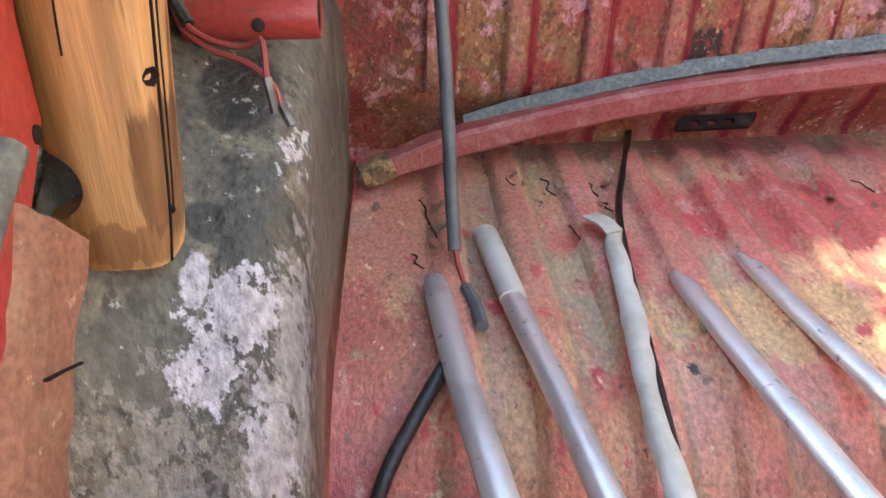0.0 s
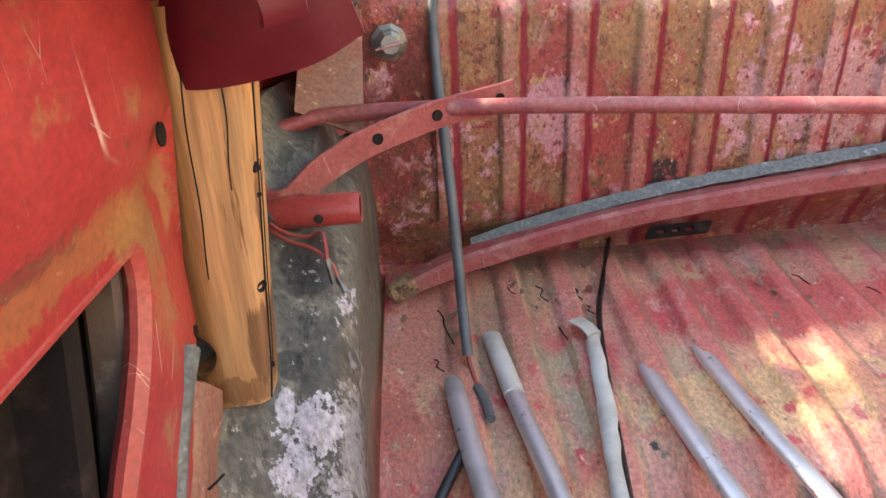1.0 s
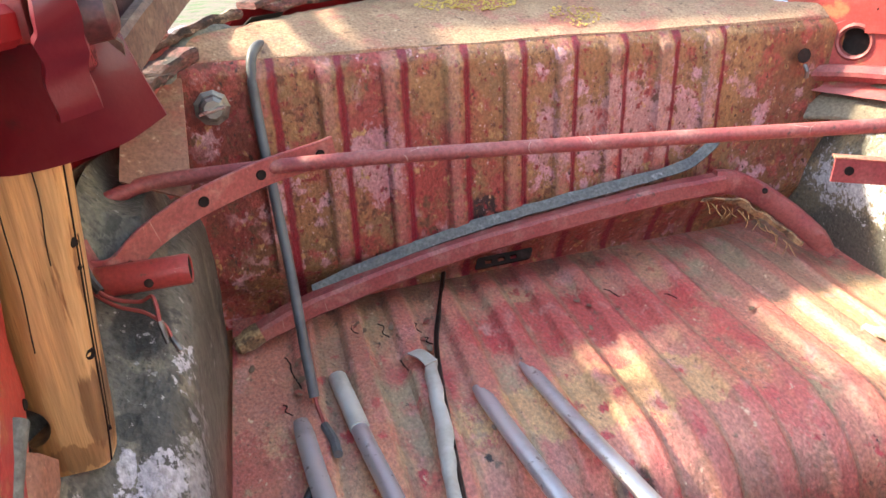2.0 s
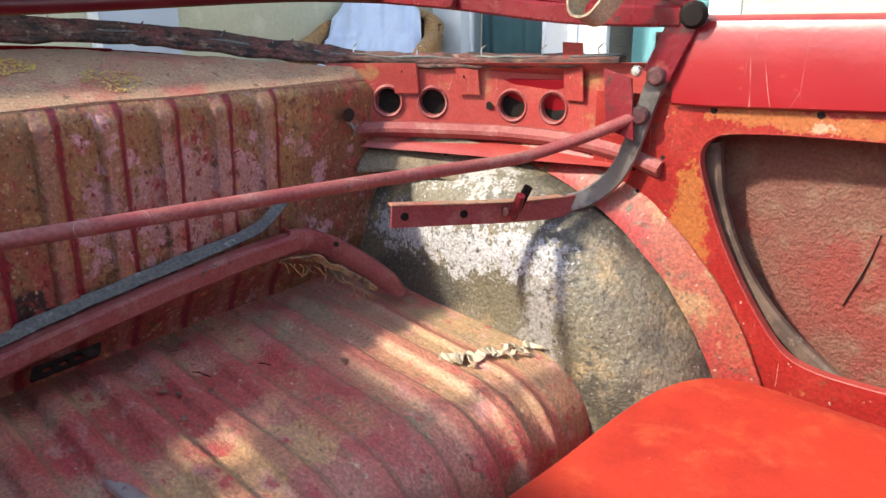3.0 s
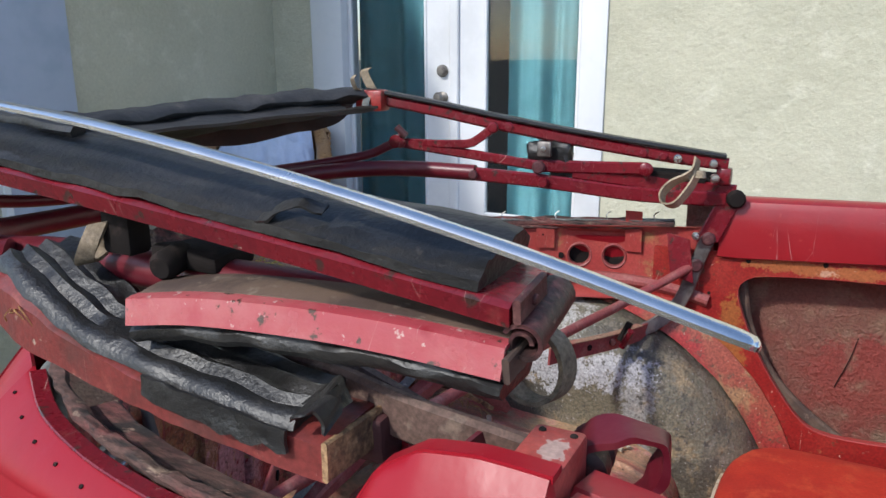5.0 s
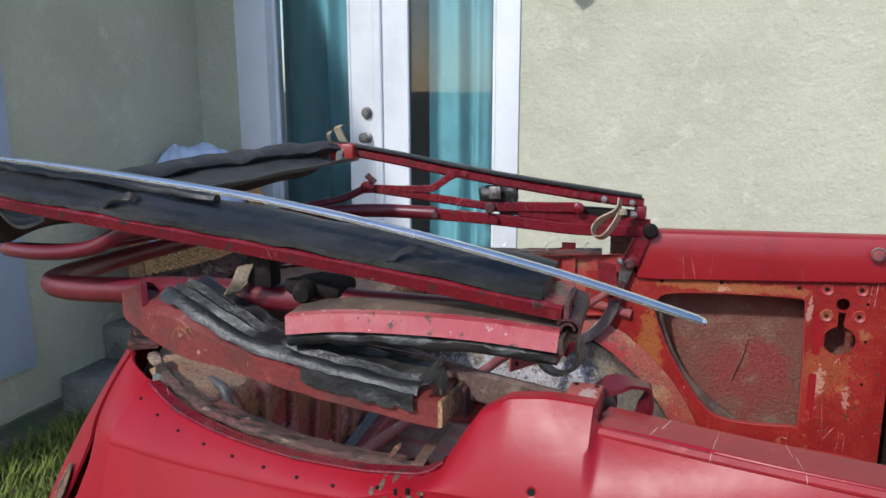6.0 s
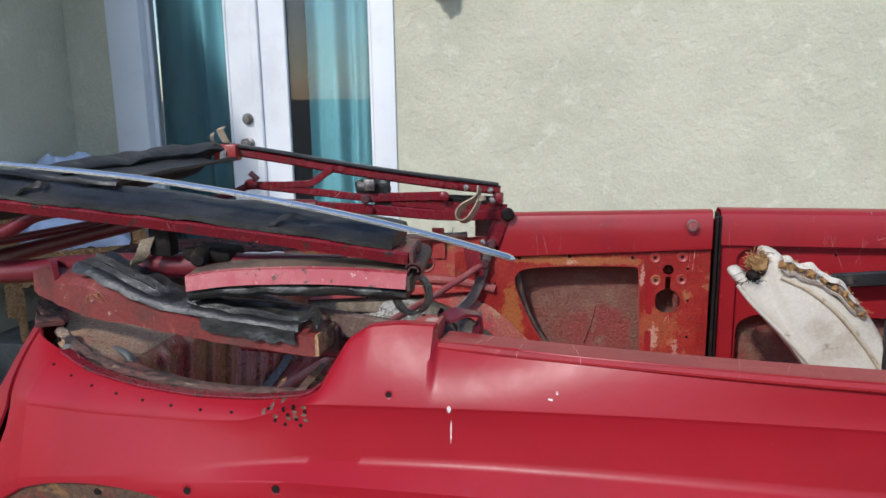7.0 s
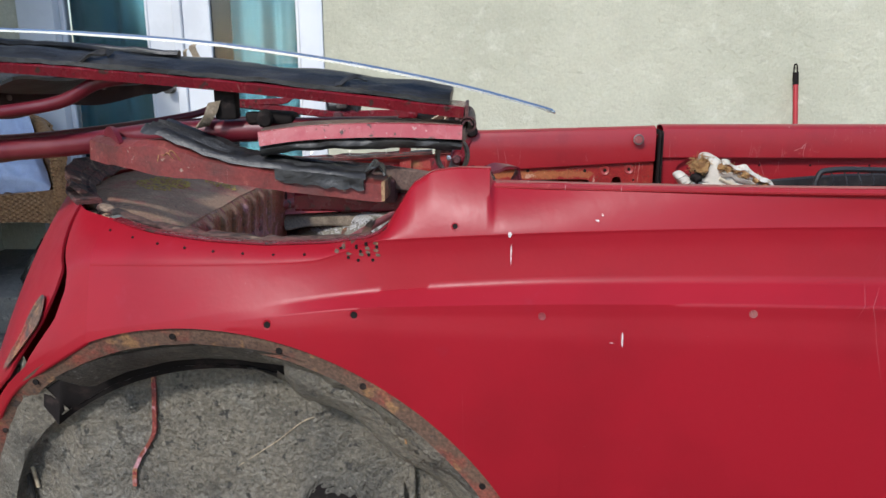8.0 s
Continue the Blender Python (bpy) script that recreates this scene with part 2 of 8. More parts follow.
M_GALV = surf("flaking_wheelhouse_metal", (0.155, 0.135, 0.092), [((0.085, 0.075, 0.057), 8, 0.47, 0.58, 9), ((0.29, 0.215, 0.125), 14, 0.54, 0.66, 9), ((0.18, 0.155, 0.115), 40, 0.55, 0.62, 10), ((0.085, 0.075, 0.06), 90, 0.57, 0.63, 10), ((0.34, 0.32, 0.30), 160, 0.62, 0.66, 8)], rough=0.40, bumps=[(90, 0.004), (30, 0.004)], grain=(240, 0.45), spots=[((0.07, 0.066, 0.058), (0.47, 0.68, 0.68), (0.1, 0.11, 0.05), 0.75, 1.2), ((0.44, 0.42, 0.39), (0.50, 0.63, 0.862), (0.08, 0.09, 0.045), 0.75, 5.0), ((0.46, 0.455, 0.47), (0.48, 0.65, 0.755), (0.08, 0.13, 0.035), 0.85, 8.0), ((0.44, 0.43, 0.45), (0.49, 0.51, 0.77), (0.08, 0.05, 0.035), 0.8, 8.0), ((0.36, 0.35, 0.36), (0.47, 0.45, 0.69), (0.08, 0.03, 0.09), 0.5, 7.0)])
M_GALV2 = surf("grey_undersealed_wheelhouse", (0.112, 0.104, 0.085), [((0.050, 0.048, 0.041), 8, 0.45, 0.60, 9), ((0.17, 0.152, 0.112), 22, 0.54, 0.64, 10), ((0.045, 0.042, 0.036), 50, 0.56, 0.62, 10), ((0.05, 0.047, 0.04), 120, 0.58, 0.63, 8), ((0.30, 0.285, 0.27), 110, 0.615, 0.65, 9)], rough=0.5, bumps=[(140, 0.003), (40, 0.0035)], stretch=(1, 1, 0.5), grain=(220, 0.45), spots=[((0.030, 0.028, 0.025), (-0.434, 0.47, 0.834), (0.026, 0.038, 0.03), 0.9, 0.8), ((0.026, 0.025, 0.022), (-0.447, 0.398, 0.787), (0.011, 0.011, 0.02), 0.9, 0.8), ((0.44, 0.42, 0.46), (-0.396, 0.435, 0.812), (0.016, 0.030, 0.024), 0.85, 5.0), ((0.45, 0.43, 0.48), (-0.440, 0.345, 0.734), (0.020, 0.022, 0.034), 0.9, 5.0), ((0.42, 0.40, 0.44), (-0.424, 0.368, 0.760), (0.014, 0.016, 0.026), 0.85, 5.0), ((0.44, 0.42, 0.47), (-0.449, 0.374, 0.765), (0.007, 0.012, 0.016), 0.85, 3.0), ((0.40, 0.38, 0.42), (-0.408, 0.318, 0.695), (0.012, 0.028, 0.055), 0.75, 7.0), ((0.36, 0.34, 0.36), (-0.40, 0.36, 0.74), (0.010, 0.05, 0.07), 0.5, 8.0), ((0.26, 0.24, 0.22), (-0.46, 0.31, 0.68), (0.06, 0.06, 0.07), 0.5, 8.0)])
M_UNDER = surf("textured_underseal", (0.19, 0.165, 0.125), [((0.11, 0.10, 0.082), 7, 0.45, 0.65, 6), ((0.23, 0.21, 0.17), 16, 0.52, 0.68, 6), ((0.05, 0.045, 0.037), 75, 0.57, 0.65, 8), ((0.26, 0.24, 0.20), 150, 0.60, 0.66, 6)], rough=0.42, bumps=[(90, 0.010), (200, 0.004)], grain=(170, 0.4))
M_INSKIN = surf("rough_inner_skin", (0.21, 0.085, 0.06), [((0.25, 0.055, 0.04), 6, 0.45, 0.65, 5), ((0.25, 0.15, 0.10), 14, 0.5, 0.68, 6)], rough=0.55, bumps=[(120, 0.008), (260, 0.003)], grain=(200, 0.2), spots=[((0.30, 0.03, 0.028), (0.67, 0.10, 0.76), (0.1, 0.09, 0.08), 0.6, 1.6)])
M_RUST = surf("rusty_edge", (0.13, 0.075, 0.05), [((0.24, 0.06, 0.04), 14, 0.48, 0.62, 6), ((0.30, 0.16, 0.07), 26, 0.56, 0.66, 7), ((0.06, 0.045, 0.04), 30, 0.58, 0.66, 6)], rough=0.7, bumps=[(90, 0.0015)], grain=(220, 0.5))
M_OCHRE = surf("ochre_worn_red", (0.25, 0.016, 0.014), [((0.30, 0.030, 0.022), 14, 0.45, 0.6, 7), ((0.34, 0.11, 0.05), 20, 0.60, 0.66, 8), ((0.14, 0.05, 0.03), 60, 0.60, 0.66, 8), ((0.55, 0.36, 0.28), 110, 0.65, 0.70, 6)], rough=0.36, bumps=[(110, 0.0008), (18, 0.001)], scratches=[((0.60, 0.43, 0.34), 8, 0.008)], grain=(240, 0.3), spots=[((0.33, 0.125, 0.035), (0.60, 0.318, 0.79), (0.1, 0.028, 0.10), 0.75, 3.5), ((0.36, 0.13, 0.045), (0.60, 0.20, 0.962), (0.1, 0.14, 0.013), 0.8, 4.0), ((0.34, 0.12, 0.045), (0.60, 0.06, 0.962), (0.1, 0.06, 0.012), 0.7, 4.5), ((0.62, 0.42, 0.30), (0.60, 0.175, 0.958), (0.1, 0.018, 0.010), 0.55, 6.0), ((0.32, 0.10, 0.04), (0.60, -0.03, 0.80), (0.1, 0.05, 0.05), 0.6, 5.0), ((0.60, 0.42, 0.30), (0.60, -0.02, 0.78), (0.1, 0.010, 0.03), 0.5, 7.0), ((0.60, 0.42, 0.32), (0.60, 0.008, 0.93), (0.1, 0.006, 0.03), 0.5, 6.0), ((0.58, 0.36, 0.28), (0.60, -0.075, 0.74), (0.1, 0.008, 0.025), 0.5, 7.0)])
M_TACK = surf("rotten_tacking_wood", (0.085, 0.045, 0.036), [((0.14, 0.045, 0.04), 20, 0.45, 0.60, 7), ((0.025, 0.018, 0.016), 45, 0.48, 0.60, 8), ((0.24, 0.17, 0.12), 30, 0.57, 0.66, 9), ((0.22, 0.15, 0.11), 90, 0.60, 0.67, 6)], rough=0.85, bumps=[(90, 0.004)], stretch=(1, 0.35, 1.6), grain=(200, 0.6))
M_WOOD = surf("aged_pine", (0.47, 0.275, 0.125), [((0.33, 0.155, 0.055), 26, 0.44, 0.58, 6), ((0.56, 0.32, 0.14), 50, 0.52, 0.62, 5), ((0.18, 0.08, 0.03), 90, 0.58, 0.65, 5), ((0.11, 0.055, 0.028), 10, 0.58, 0.68, 7)], rough=0.42, bumps=[(90, 0.002)], stretch=(1, 1, 0.06), grain=(160, 0.3), spots=[((0.10, 0.045, 0.02), (-0.452, 0.355, 0.83), (0.012, 0.05, 0.035), 0.75, 3.0), ((0.16, 0.07, 0.03), (-0.47, 0.355, 0.795), (0.035, 0.05, 0.012), 0.6, 3.0)])
M_CHANNEL = surf("dusty_brown_channel", (0.13, 0.085, 0.06), [((0.07, 0.045, 0.035), 20, 0.46, 0.62, 6), ((0.20, 0.15, 0.11), 60, 0.58, 0.68, 6)], rough=0.7, bumps=[(90, 0.001)])
M_HINGE = surf("greasy_maroon_hinge", (0.075, 0.022, 0.024), [((0.035, 0.02, 0.018), 20, 0.45, 0.6, 6), ((0.13, 0.055, 0.05), 50, 0.56, 0.66, 6), ((0.20, 0.15, 0.12), 120, 0.63, 0.70, 5)], rough=0.5, bumps=[(90, 0.0012)], grain=(260, 0.5))
M_DUSTBAR = surf("dusty_brown_bar", (0.125, 0.075, 0.058), [((0.08, 0.04, 0.035), 14, 0.45, 0.6, 7), ((0.24, 0.02, 0.025), 22, 0.62, 0.67, 7), ((0.18, 0.125, 0.095), 60, 0.55, 0.65, 6)], rough=0.7, bumps=[(90, 0.0008)], grain=(260, 0.4))
M_LINING = surf("dusty_tan_lining", (0.20, 0.155, 0.105), [((0.12, 0.09, 0.06), 14, 0.45, 0.62, 7), ((0.27, 0.21, 0.15), 40, 0.55, 0.66, 6)], rough=0.9, bumps=[(60, 0.002), (260, 0.0005)], grain=(260, 0.4))
M_RUSTBAND = surf("ochre_rust_band", (0.30, 0.075, 0.045), [((0.34, 0.035, 0.03), 8, 0.46, 0.58, 8), ((0.34, 0.19, 0.09), 16, 0.54, 0.64, 8), ((0.13, 0.075, 0.045), 50, 0.56, 0.63, 8), ((0.55, 0.42, 0.30), 120, 0.63, 0.68, 6)], rough=0.45, bumps=[(110, 0.0014)], grain=(240, 0.45))
M_BOWRED = surf("worn_brick_red_timber", (0.175, 0.030, 0.026), [((0.11, 0.03, 0.025), 14, 0.46, 0.60, 7), ((0.24, 0.06, 0.045), 40, 0.57, 0.66, 7), ((0.34, 0.24, 0.18), 110, 0.63, 0.68, 6)], rough=0.5, bumps=[(90, 0.0012)], scratches=[((0.42, 0.28, 0.22), 10, 0.008)], grain=(240, 0.25))
M_BAG = surf("black_plastic_film", (0.012, 0.012, 0.013), rough=0.25, bumps=[(18, 0.02), (60, 0.006)])
M_RAWWOOD = surf("raw_end_grain", (0.36, 0.22, 0.11), [((0.15, 0.085, 0.045), 60, 0.45, 0.6, 6), ((0.07, 0.035, 0.022), 40, 0.56, 0.66, 5)], rough=0.85, bumps=[(120, 0.003)], grain=(220, 0.5))
M_DARKWOOD = surf("dark_stained_wood", (0.085, 0.03, 0.03), [((0.15, 0.05, 0.04), 25, 0.48, 0.62, 5)], rough=0.75, bumps=[(80, 0.0015)], stretch=(1, 0.3, 1))
M_RUB = surf("black_rubber", (0.016, 0.0155, 0.0155), [((0.034, 0.031, 0.028), 9, 0.46, 0.68, 6), ((0.085, 0.070, 0.055), 15, 0.60, 0.76, 6), ((0.05, 0.045, 0.04), 120, 0.62, 0.70, 4)], rough=0.40, spec=0.5, bumps=[(40, 0.003), (220, 0.0006)], grain=(260, 0.2))
M_GREYRUB = surf("perished_grey_rubber", (0.13, 0.134, 0.122), [((0.09, 0.095, 0.095), 25, 0.45, 0.65, 6), ((0.25, 0.25, 0.24), 60, 0.58, 0.68, 5)], rough=0.7, bumps=[(80, 0.0008)], grain=(240, 0.4))
M_VINYL = surf("faded_black_vinyl", (0.028, 0.027, 0.027), [((0.055, 0.050, 0.046), 8, 0.45, 0.7, 5), ((0.11, 0.09, 0.075), 18, 0.6, 0.75, 6)], rough=0.55, bumps=[(25, 0.004), (140, 0.0004)], grain=(200, 0.2))
M_BROWNCLOTH = surf("brown_lining_cloth", (0.06, 0.042, 0.038), [((0.10, 0.07, 0.06), 10, 0.48, 0.66, 6)], rough=0.9, bumps=[(30, 0.003), (260, 0.0005)])
M_STRAP = surf("beige_webbing", (0.43, 0.345, 0.235), [((0.26, 0.20, 0.13), 30, 0.45, 0.65, 5)], rough=0.9, bumps=[(300, 0.0005)], grain=(300, 0.3))
M_CHROME = surf("dull_chrome", (0.86, 0.86, 0.87), [((0.72, 0.72, 0.73), 20, 0.5, 0.7, 5)], rough=0.24, metal=1.0, rough_noise=0.10, bumps=[(15, 0.0004)])
M_ALU = surf("worn_aluminium", (0.70, 0.70, 0.72), [((0.56, 0.56, 0.57), 18, 0.5, 0.66, 7), ((0.30, 0.28, 0.27), 90, 0.60, 0.68, 7)], rough=0.36, rough_noise=0.10, metal=0.80, bumps=[(60, 0.0003)])
M_PLASTIC = surf("dirty_white_plastic", (0.50, 0.48, 0.44), [((0.36, 0.33, 0.28), 14, 0.48, 0.66, 6)], rough=0.35, bumps=[(40, 0.0008)])
M_RODSTEEL = surf("dark_rod_steel", (0.05, 0.045, 0.042), [((0.12, 0.09, 0.075), 60, 0.55, 0.66, 6)], rough=0.3, metal=0.8)
M_STEEL = surf("dirty_steel", (0.24, 0.22, 0.20), [((0.12, 0.10, 0.09), 30, 0.48, 0.64, 6)], rough=0.45, metal=0.7, bumps=[(90, 0.0005)])
M_BRIGHT = surf("bright_screw", (0.66, 0.64, 0.60), rough=0.28, metal=1.0)
# Near black for dark parts, and for the shade inside holes and gaps.
M_DARK = surf("dark_parts_and_shade", (0.014, 0.011, 0.010), [((0.04, 0.028, 0.024), 30, 0.52, 0.68, 5)], rough=0.85, spec=0.15, bumps=[(80, 0.001)])
M_CABLE = surf("grey_cable_sheath", (0.10, 0.105, 0.11), [((0.06, 0.06, 0.065), 20, 0.45, 0.65, 4)], rough=0.5)
M_WIRE = surf("red_brown_wire", (0.28, 0.05, 0.04), rough=0.5)
M_VELVET = surf("red_seat_cloth", (0.447, 0.026, 0.007), [((0.344, 0.015, 0.005), 6, 0.44, 0.66, 5), ((0.516, 0.056, 0.017), 16, 0.52, 0.68, 6), ((0.533, 0.138, 0.069), 70, 0.66, 0.74, 4)], rough=0.85, bumps=[(160, 0.0006), (10, 0.004)], grain=(260, 0.12))
M_STUCCO = surf("pale_green_stucco", (0.54, 0.52, 0.395), [((0.48, 0.465, 0.35), 2.2, 0.42, 0.65, 6), ((0.59, 0.57, 0.45), 9, 0.54, 0.7, 6), ((0.44, 0.42, 0.31), 24, 0.62, 0.72, 7)], rough=0.9, bumps=[(6, 0.016), (22, 0.007), (60, 0.004), (160, 0.0012)], grain=(70, 0.06))
M_WHITE = surf("white_door_paint", (0.74, 0.75, 0.77), [((0.66, 0.67, 0.69), 4, 0.45, 0.7, 4)], rough=0.35, bumps=[(30, 0.0004)])
M_CURTAIN = surf("teal_curtain_cloth", (0.095, 0.27, 0.32), [((0.075, 0.23, 0.275), 12, 0.45, 0.65, 4)], rough=0.85, bumps=[(300, 0.0004)], grain=(120, 0.15))
M_BLUEDOOR = surf("pale_blue_panel", (0.42, 0.47, 0.58), [((0.36, 0.42, 0.53), 4, 0.45, 0.65, 4)], rough=0.5)
M_ROOM = surf("unlit_room_black", (0.02, 0.024, 0.028), rough=0.9)
M_CONCRETE = surf("weathered_concrete", (0.20, 0.19, 0.165), [((0.12, 0.115, 0.10), 5, 0.45, 0.65, 7), ((0.28, 0.26, 0.22), 22, 0.55, 0.68, 7), ((0.06, 0.057, 0.05), 40, 0.58, 0.66, 8)], rough=0.85, bumps=[(40, 0.004), (150, 0.001)], grain=(200, 0.4))
M_SOIL = surf("bare_yard_soil", (0.115, 0.085, 0.06), [((0.075, 0.06, 0.04), 3, 0.42, 0.62, 7), ((0.16, 0.13, 0.09), 14, 0.55, 0.68, 6), ((0.05, 0.08, 0.02), 2.3, 0.5, 0.62, 7)], rough=1.0, bumps=[(20, 0.02), (90, 0.006)])
M_GRASS = surf("lawn_grass", (0.13, 0.17, 0.022), [((0.20, 0.22, 0.04), 5, 0.48, 0.66, 3), ((0.24, 0.19, 0.06), 9, 0.6, 0.7, 3)], rough=0.8)
M_WICKER = surf("tan_wicker", (0.38, 0.21, 0.09), [((0.24, 0.12, 0.045), 60, 0.46, 0.62, 3)], rough=0.6, bumps=[(150, 0.001)], grain=(160, 0.4))
M_TOWEL = surf("pale_blue_towel", (0.55, 0.62, 0.78), [((0.48, 0.55, 0.72), 8, 0.45, 0.65, 4)], rough=0.95, bumps=[(200, 0.001), (12, 0.004)], grain=(200, 0.12))
M_COVER = surf("soiled_white_vinyl", (0.58, 0.53, 0.44), [((0.46, 0.40, 0.31), 10, 0.5, 0.66, 6), ((0.30, 0.24, 0.17), 24, 0.62, 0.7, 6)], rough=0.5, bumps=[(14, 0.004), (120, 0.0004)], grain=(160, 0.08))
M_STRAW = surf("tan_fibre_stuffing", (0.42, 0.24, 0.09), [((0.26, 0.13, 0.05), 60, 0.45, 0.6, 4)], rough=0.95, bumps=[(200, 0.003)])
M_BROOM = surf("red_broom_handle", (0.38, 0.022, 0.026), rough=0.4)
M_FOAM = surf("yellow_foam_residue", (0.50, 0.36, 0.10), [((0.36, 0.22, 0.06), 60, 0.48, 0.62, 5)], rough=0.95, bumps=[(140, 0.003)])
M_FLAKE = surf("lifted_paint_flake", (0.20, 0.13, 0.085), [((0.30, 0.06, 0.05), 60, 0.48, 0.6, 4)], rough=0.7)
M_CREAM = surf("peeling_cream_sealer", (0.52, 0.44, 0.32), [((0.36, 0.27, 0.16), 50, 0.5, 0.64, 6)], rough=0.85, bumps=[(120, 0.002)])
M_FADED = surf("sun_faded_rail_paint", (0.37, 0.055, 0.066), [((0.42, 0.11, 0.11), 12, 0.46, 0.62, 6), ((0.27, 0.02, 0.03), 20, 0.55, 0.66, 6), ((0.07, 0.04, 0.03), 60, 0.585, 0.625, 8), ((0.52, 0.34, 0.30), 120, 0.62, 0.67, 5)], rough=0.26, bumps=[(90, 0.0006)], scratches=[((0.58, 0.40, 0.36), 9, 0.006)])
M_TRIMCLOTH = surf("faded_red_trim_cloth", (0.25, 0.115, 0.08), [((0.33, 0.07, 0.055), 12, 0.5, 0.62, 7), ((0.27, 0.15, 0.10), 30, 0.54, 0.64, 7), ((0.48, 0.30, 0.22), 80, 0.6, 0.68, 6)], rough=0.8, bumps=[(60, 0.002), (220, 0.0006)], grain=(240, 0.3))

glass = bpy.data.materials.new("window_glass")
glass.use_nodes = True
gb = glass.node_tree.nodes["Principled BSDF"]
gb.inputs["Transmission Weight"].default_value, gb.inputs["Roughness"].default_value = 1.0, 0.02
gb.inputs["IOR"].default_value = 1.45
M_GLASS = glass


# ---- building tools ----
def part(name, geo, material, parent=None, label="", smooth=True, angle=40):
    """Links (vertices, faces) or a bmesh as one mesh object."""
    me = bpy.data.meshes.new(name)
    if isinstance(geo, tuple):
        me.from_pydata([tuple(v) for v in geo[0]], [], geo[1])
        bm = bmesh.new()
        bm.from_mesh(me)
    else:
        bm = geo
    bmesh.ops.recalc_face_normals(bm, faces=bm.faces)
    if smooth:
        lim = radians(angle)
        for f in bm.faces:
            f.smooth = True
        for e in bm.edges:
            if len(e.link_faces) != 2 or e.calc_face_angle(0) > lim:
                e.smooth = False
    bm.to_mesh(me)
    bm.free()
    me.materials.append(material)
    ob = new(name, me)
    if parent is not None:
        ob.parent = parent
    if label:
        tagged(ob, label)
    return ob


def root(name, at, label, category, group="", kind=""):
    ob = new(name)
    ob.location = at
    ob.empty_display_size = 0.05
    tagged(ob, label, category, group, kind)
    return ob


LEVEL = Vector((0, 0, 0))      # how far the pieces that follow sit from the drawn line
SAG = Vector((0.004, 0.001, -0.008))      # the near flank and its roof rails hang a little low


def wpart(name, geo, material, parent, label="", smooth=True, angle=40):
    ob = part(name, geo, material, None, label, smooth, angle)
    if LEVEL.length:
        ob.data.transform(Matrix.Translation(LEVEL))
    if parent is not None:
        ob.parent = parent
        if parent.type == "EMPTY":
            ob.matrix_parent_inverse = Matrix.Translation(-Vector(parent.location))
    return ob


def curve(points, n=6, closed=False):
    """A Catmull-Rom line through the points."""
    P = [Vector(p) for p in points]
    out = []
    k = len(P)
    for i in range(k if closed else k - 1):
        p0 = P[i - 1] if (i > 0 or closed) else P[0] * 2 - P[1]
        p1, p2 = P[i], P[(i + 1) % k]
        p3 = P[(i + 2) % k] if (i + 2 < k or closed) else P[-1] * 2 - P[-2]
        for j in range(n):
            t = j / n
            out.append(0.5 * ((2 * p1) + (p2 - p0) * t + (2 * p0 - 5 * p1 + 4 * p2 - p3) * t * t + (3 * p1 - p0 - 3 * p2 + p3) * t ** 3))
    if not closed:
        out.append(P[-1].copy())
    return out


def interp(x, xs, ys):
    return float(np.interp(x, xs, ys))


def sweep(path, prof, up=(0, 0, 1), sizes=None, twist=None, caps=True):
    """Sweeps a closed 2D profile (side, up) along a line of points; sizes scale it along the way."""
    V, F = [], []
    n, k = len(path), len(prof)
    up = Vector(up)
    for i, p in enumerate(path):
        d = (path[min(i + 1, n - 1)] - path[max(i - 1, 0)]).normalized()
        side = d.cross(up)
        side = side.normalized() if side.length > 1e-5 else Vector((1, 0, 0))
        u = side.cross(d).normalized()
        s = sizes[i] if sizes else 1.0
        s = (s, s) if not isinstance(s, tuple) else s
        tw = radians(twist[i]) if twist else 0.0
        for a, b in prof:
            a, b = a * s[0], b * s[1]
            a, b = a * math.cos(tw) - b * math.sin(tw), a * math.sin(tw) + b * math.cos(tw)
            V.append(p + side * a + u * b)
    for i in range(n - 1):
        for j in range(k):
            F.append((i * k + j, i * k + (j + 1) % k, (i + 1) * k + (j + 1) % k, (i + 1) * k + j))
    if caps:
        F.append(tuple(range(k - 1, -1, -1)))
        F.append(tuple((n - 1) * k + j for j in range(k)))
    return V, F


def ring(r, n=10, sx=1.0, sy=1.0):
    return [(r * sx * math.cos(2 * math.pi * i / n), r * sy * math.sin(2 * math.pi * i / n)) for i in range(n)]


def rect(w, h, b=0.003):
    """A rectangle w x h with bevelled corners, centred."""
    x, y = w / 2, h / 2
    b = min(b, x * 0.9, y * 0.9)
    return [(x - b, -y), (x, -y + b), (x, y - b), (x - b, y), (-x + b, y), (-x, y - b), (-x, -y + b), (-x + b, -y)]


def tube(path, r, n=10, up=(0, 0, 1), sizes=None):
    return sweep(path, ring(r, n), up, sizes)


def box(lo, hi, b=0.004):
    bm = bmesh.new()
    bmesh.ops.create_cube(bm, size=1)
    for v in bm.verts:
        v.co = Vector([lo[i] + (v.co[i] + 0.5) * (hi[i] - lo[i]) for i in range(3)])
    if b:
        bmesh.ops.bevel(bm, geom=list(bm.edges), offset=b, segments=2, affect="EDGES", profile=0.5)
    return bm


def join(*geos):
    """Joins (vertices, faces) lists into one."""
    V, F = [], []
    for v, f in geos:
        o = len(V)
        V += list(v)
        F += [tuple(i + o for i in q) for q in f]
    return V, F


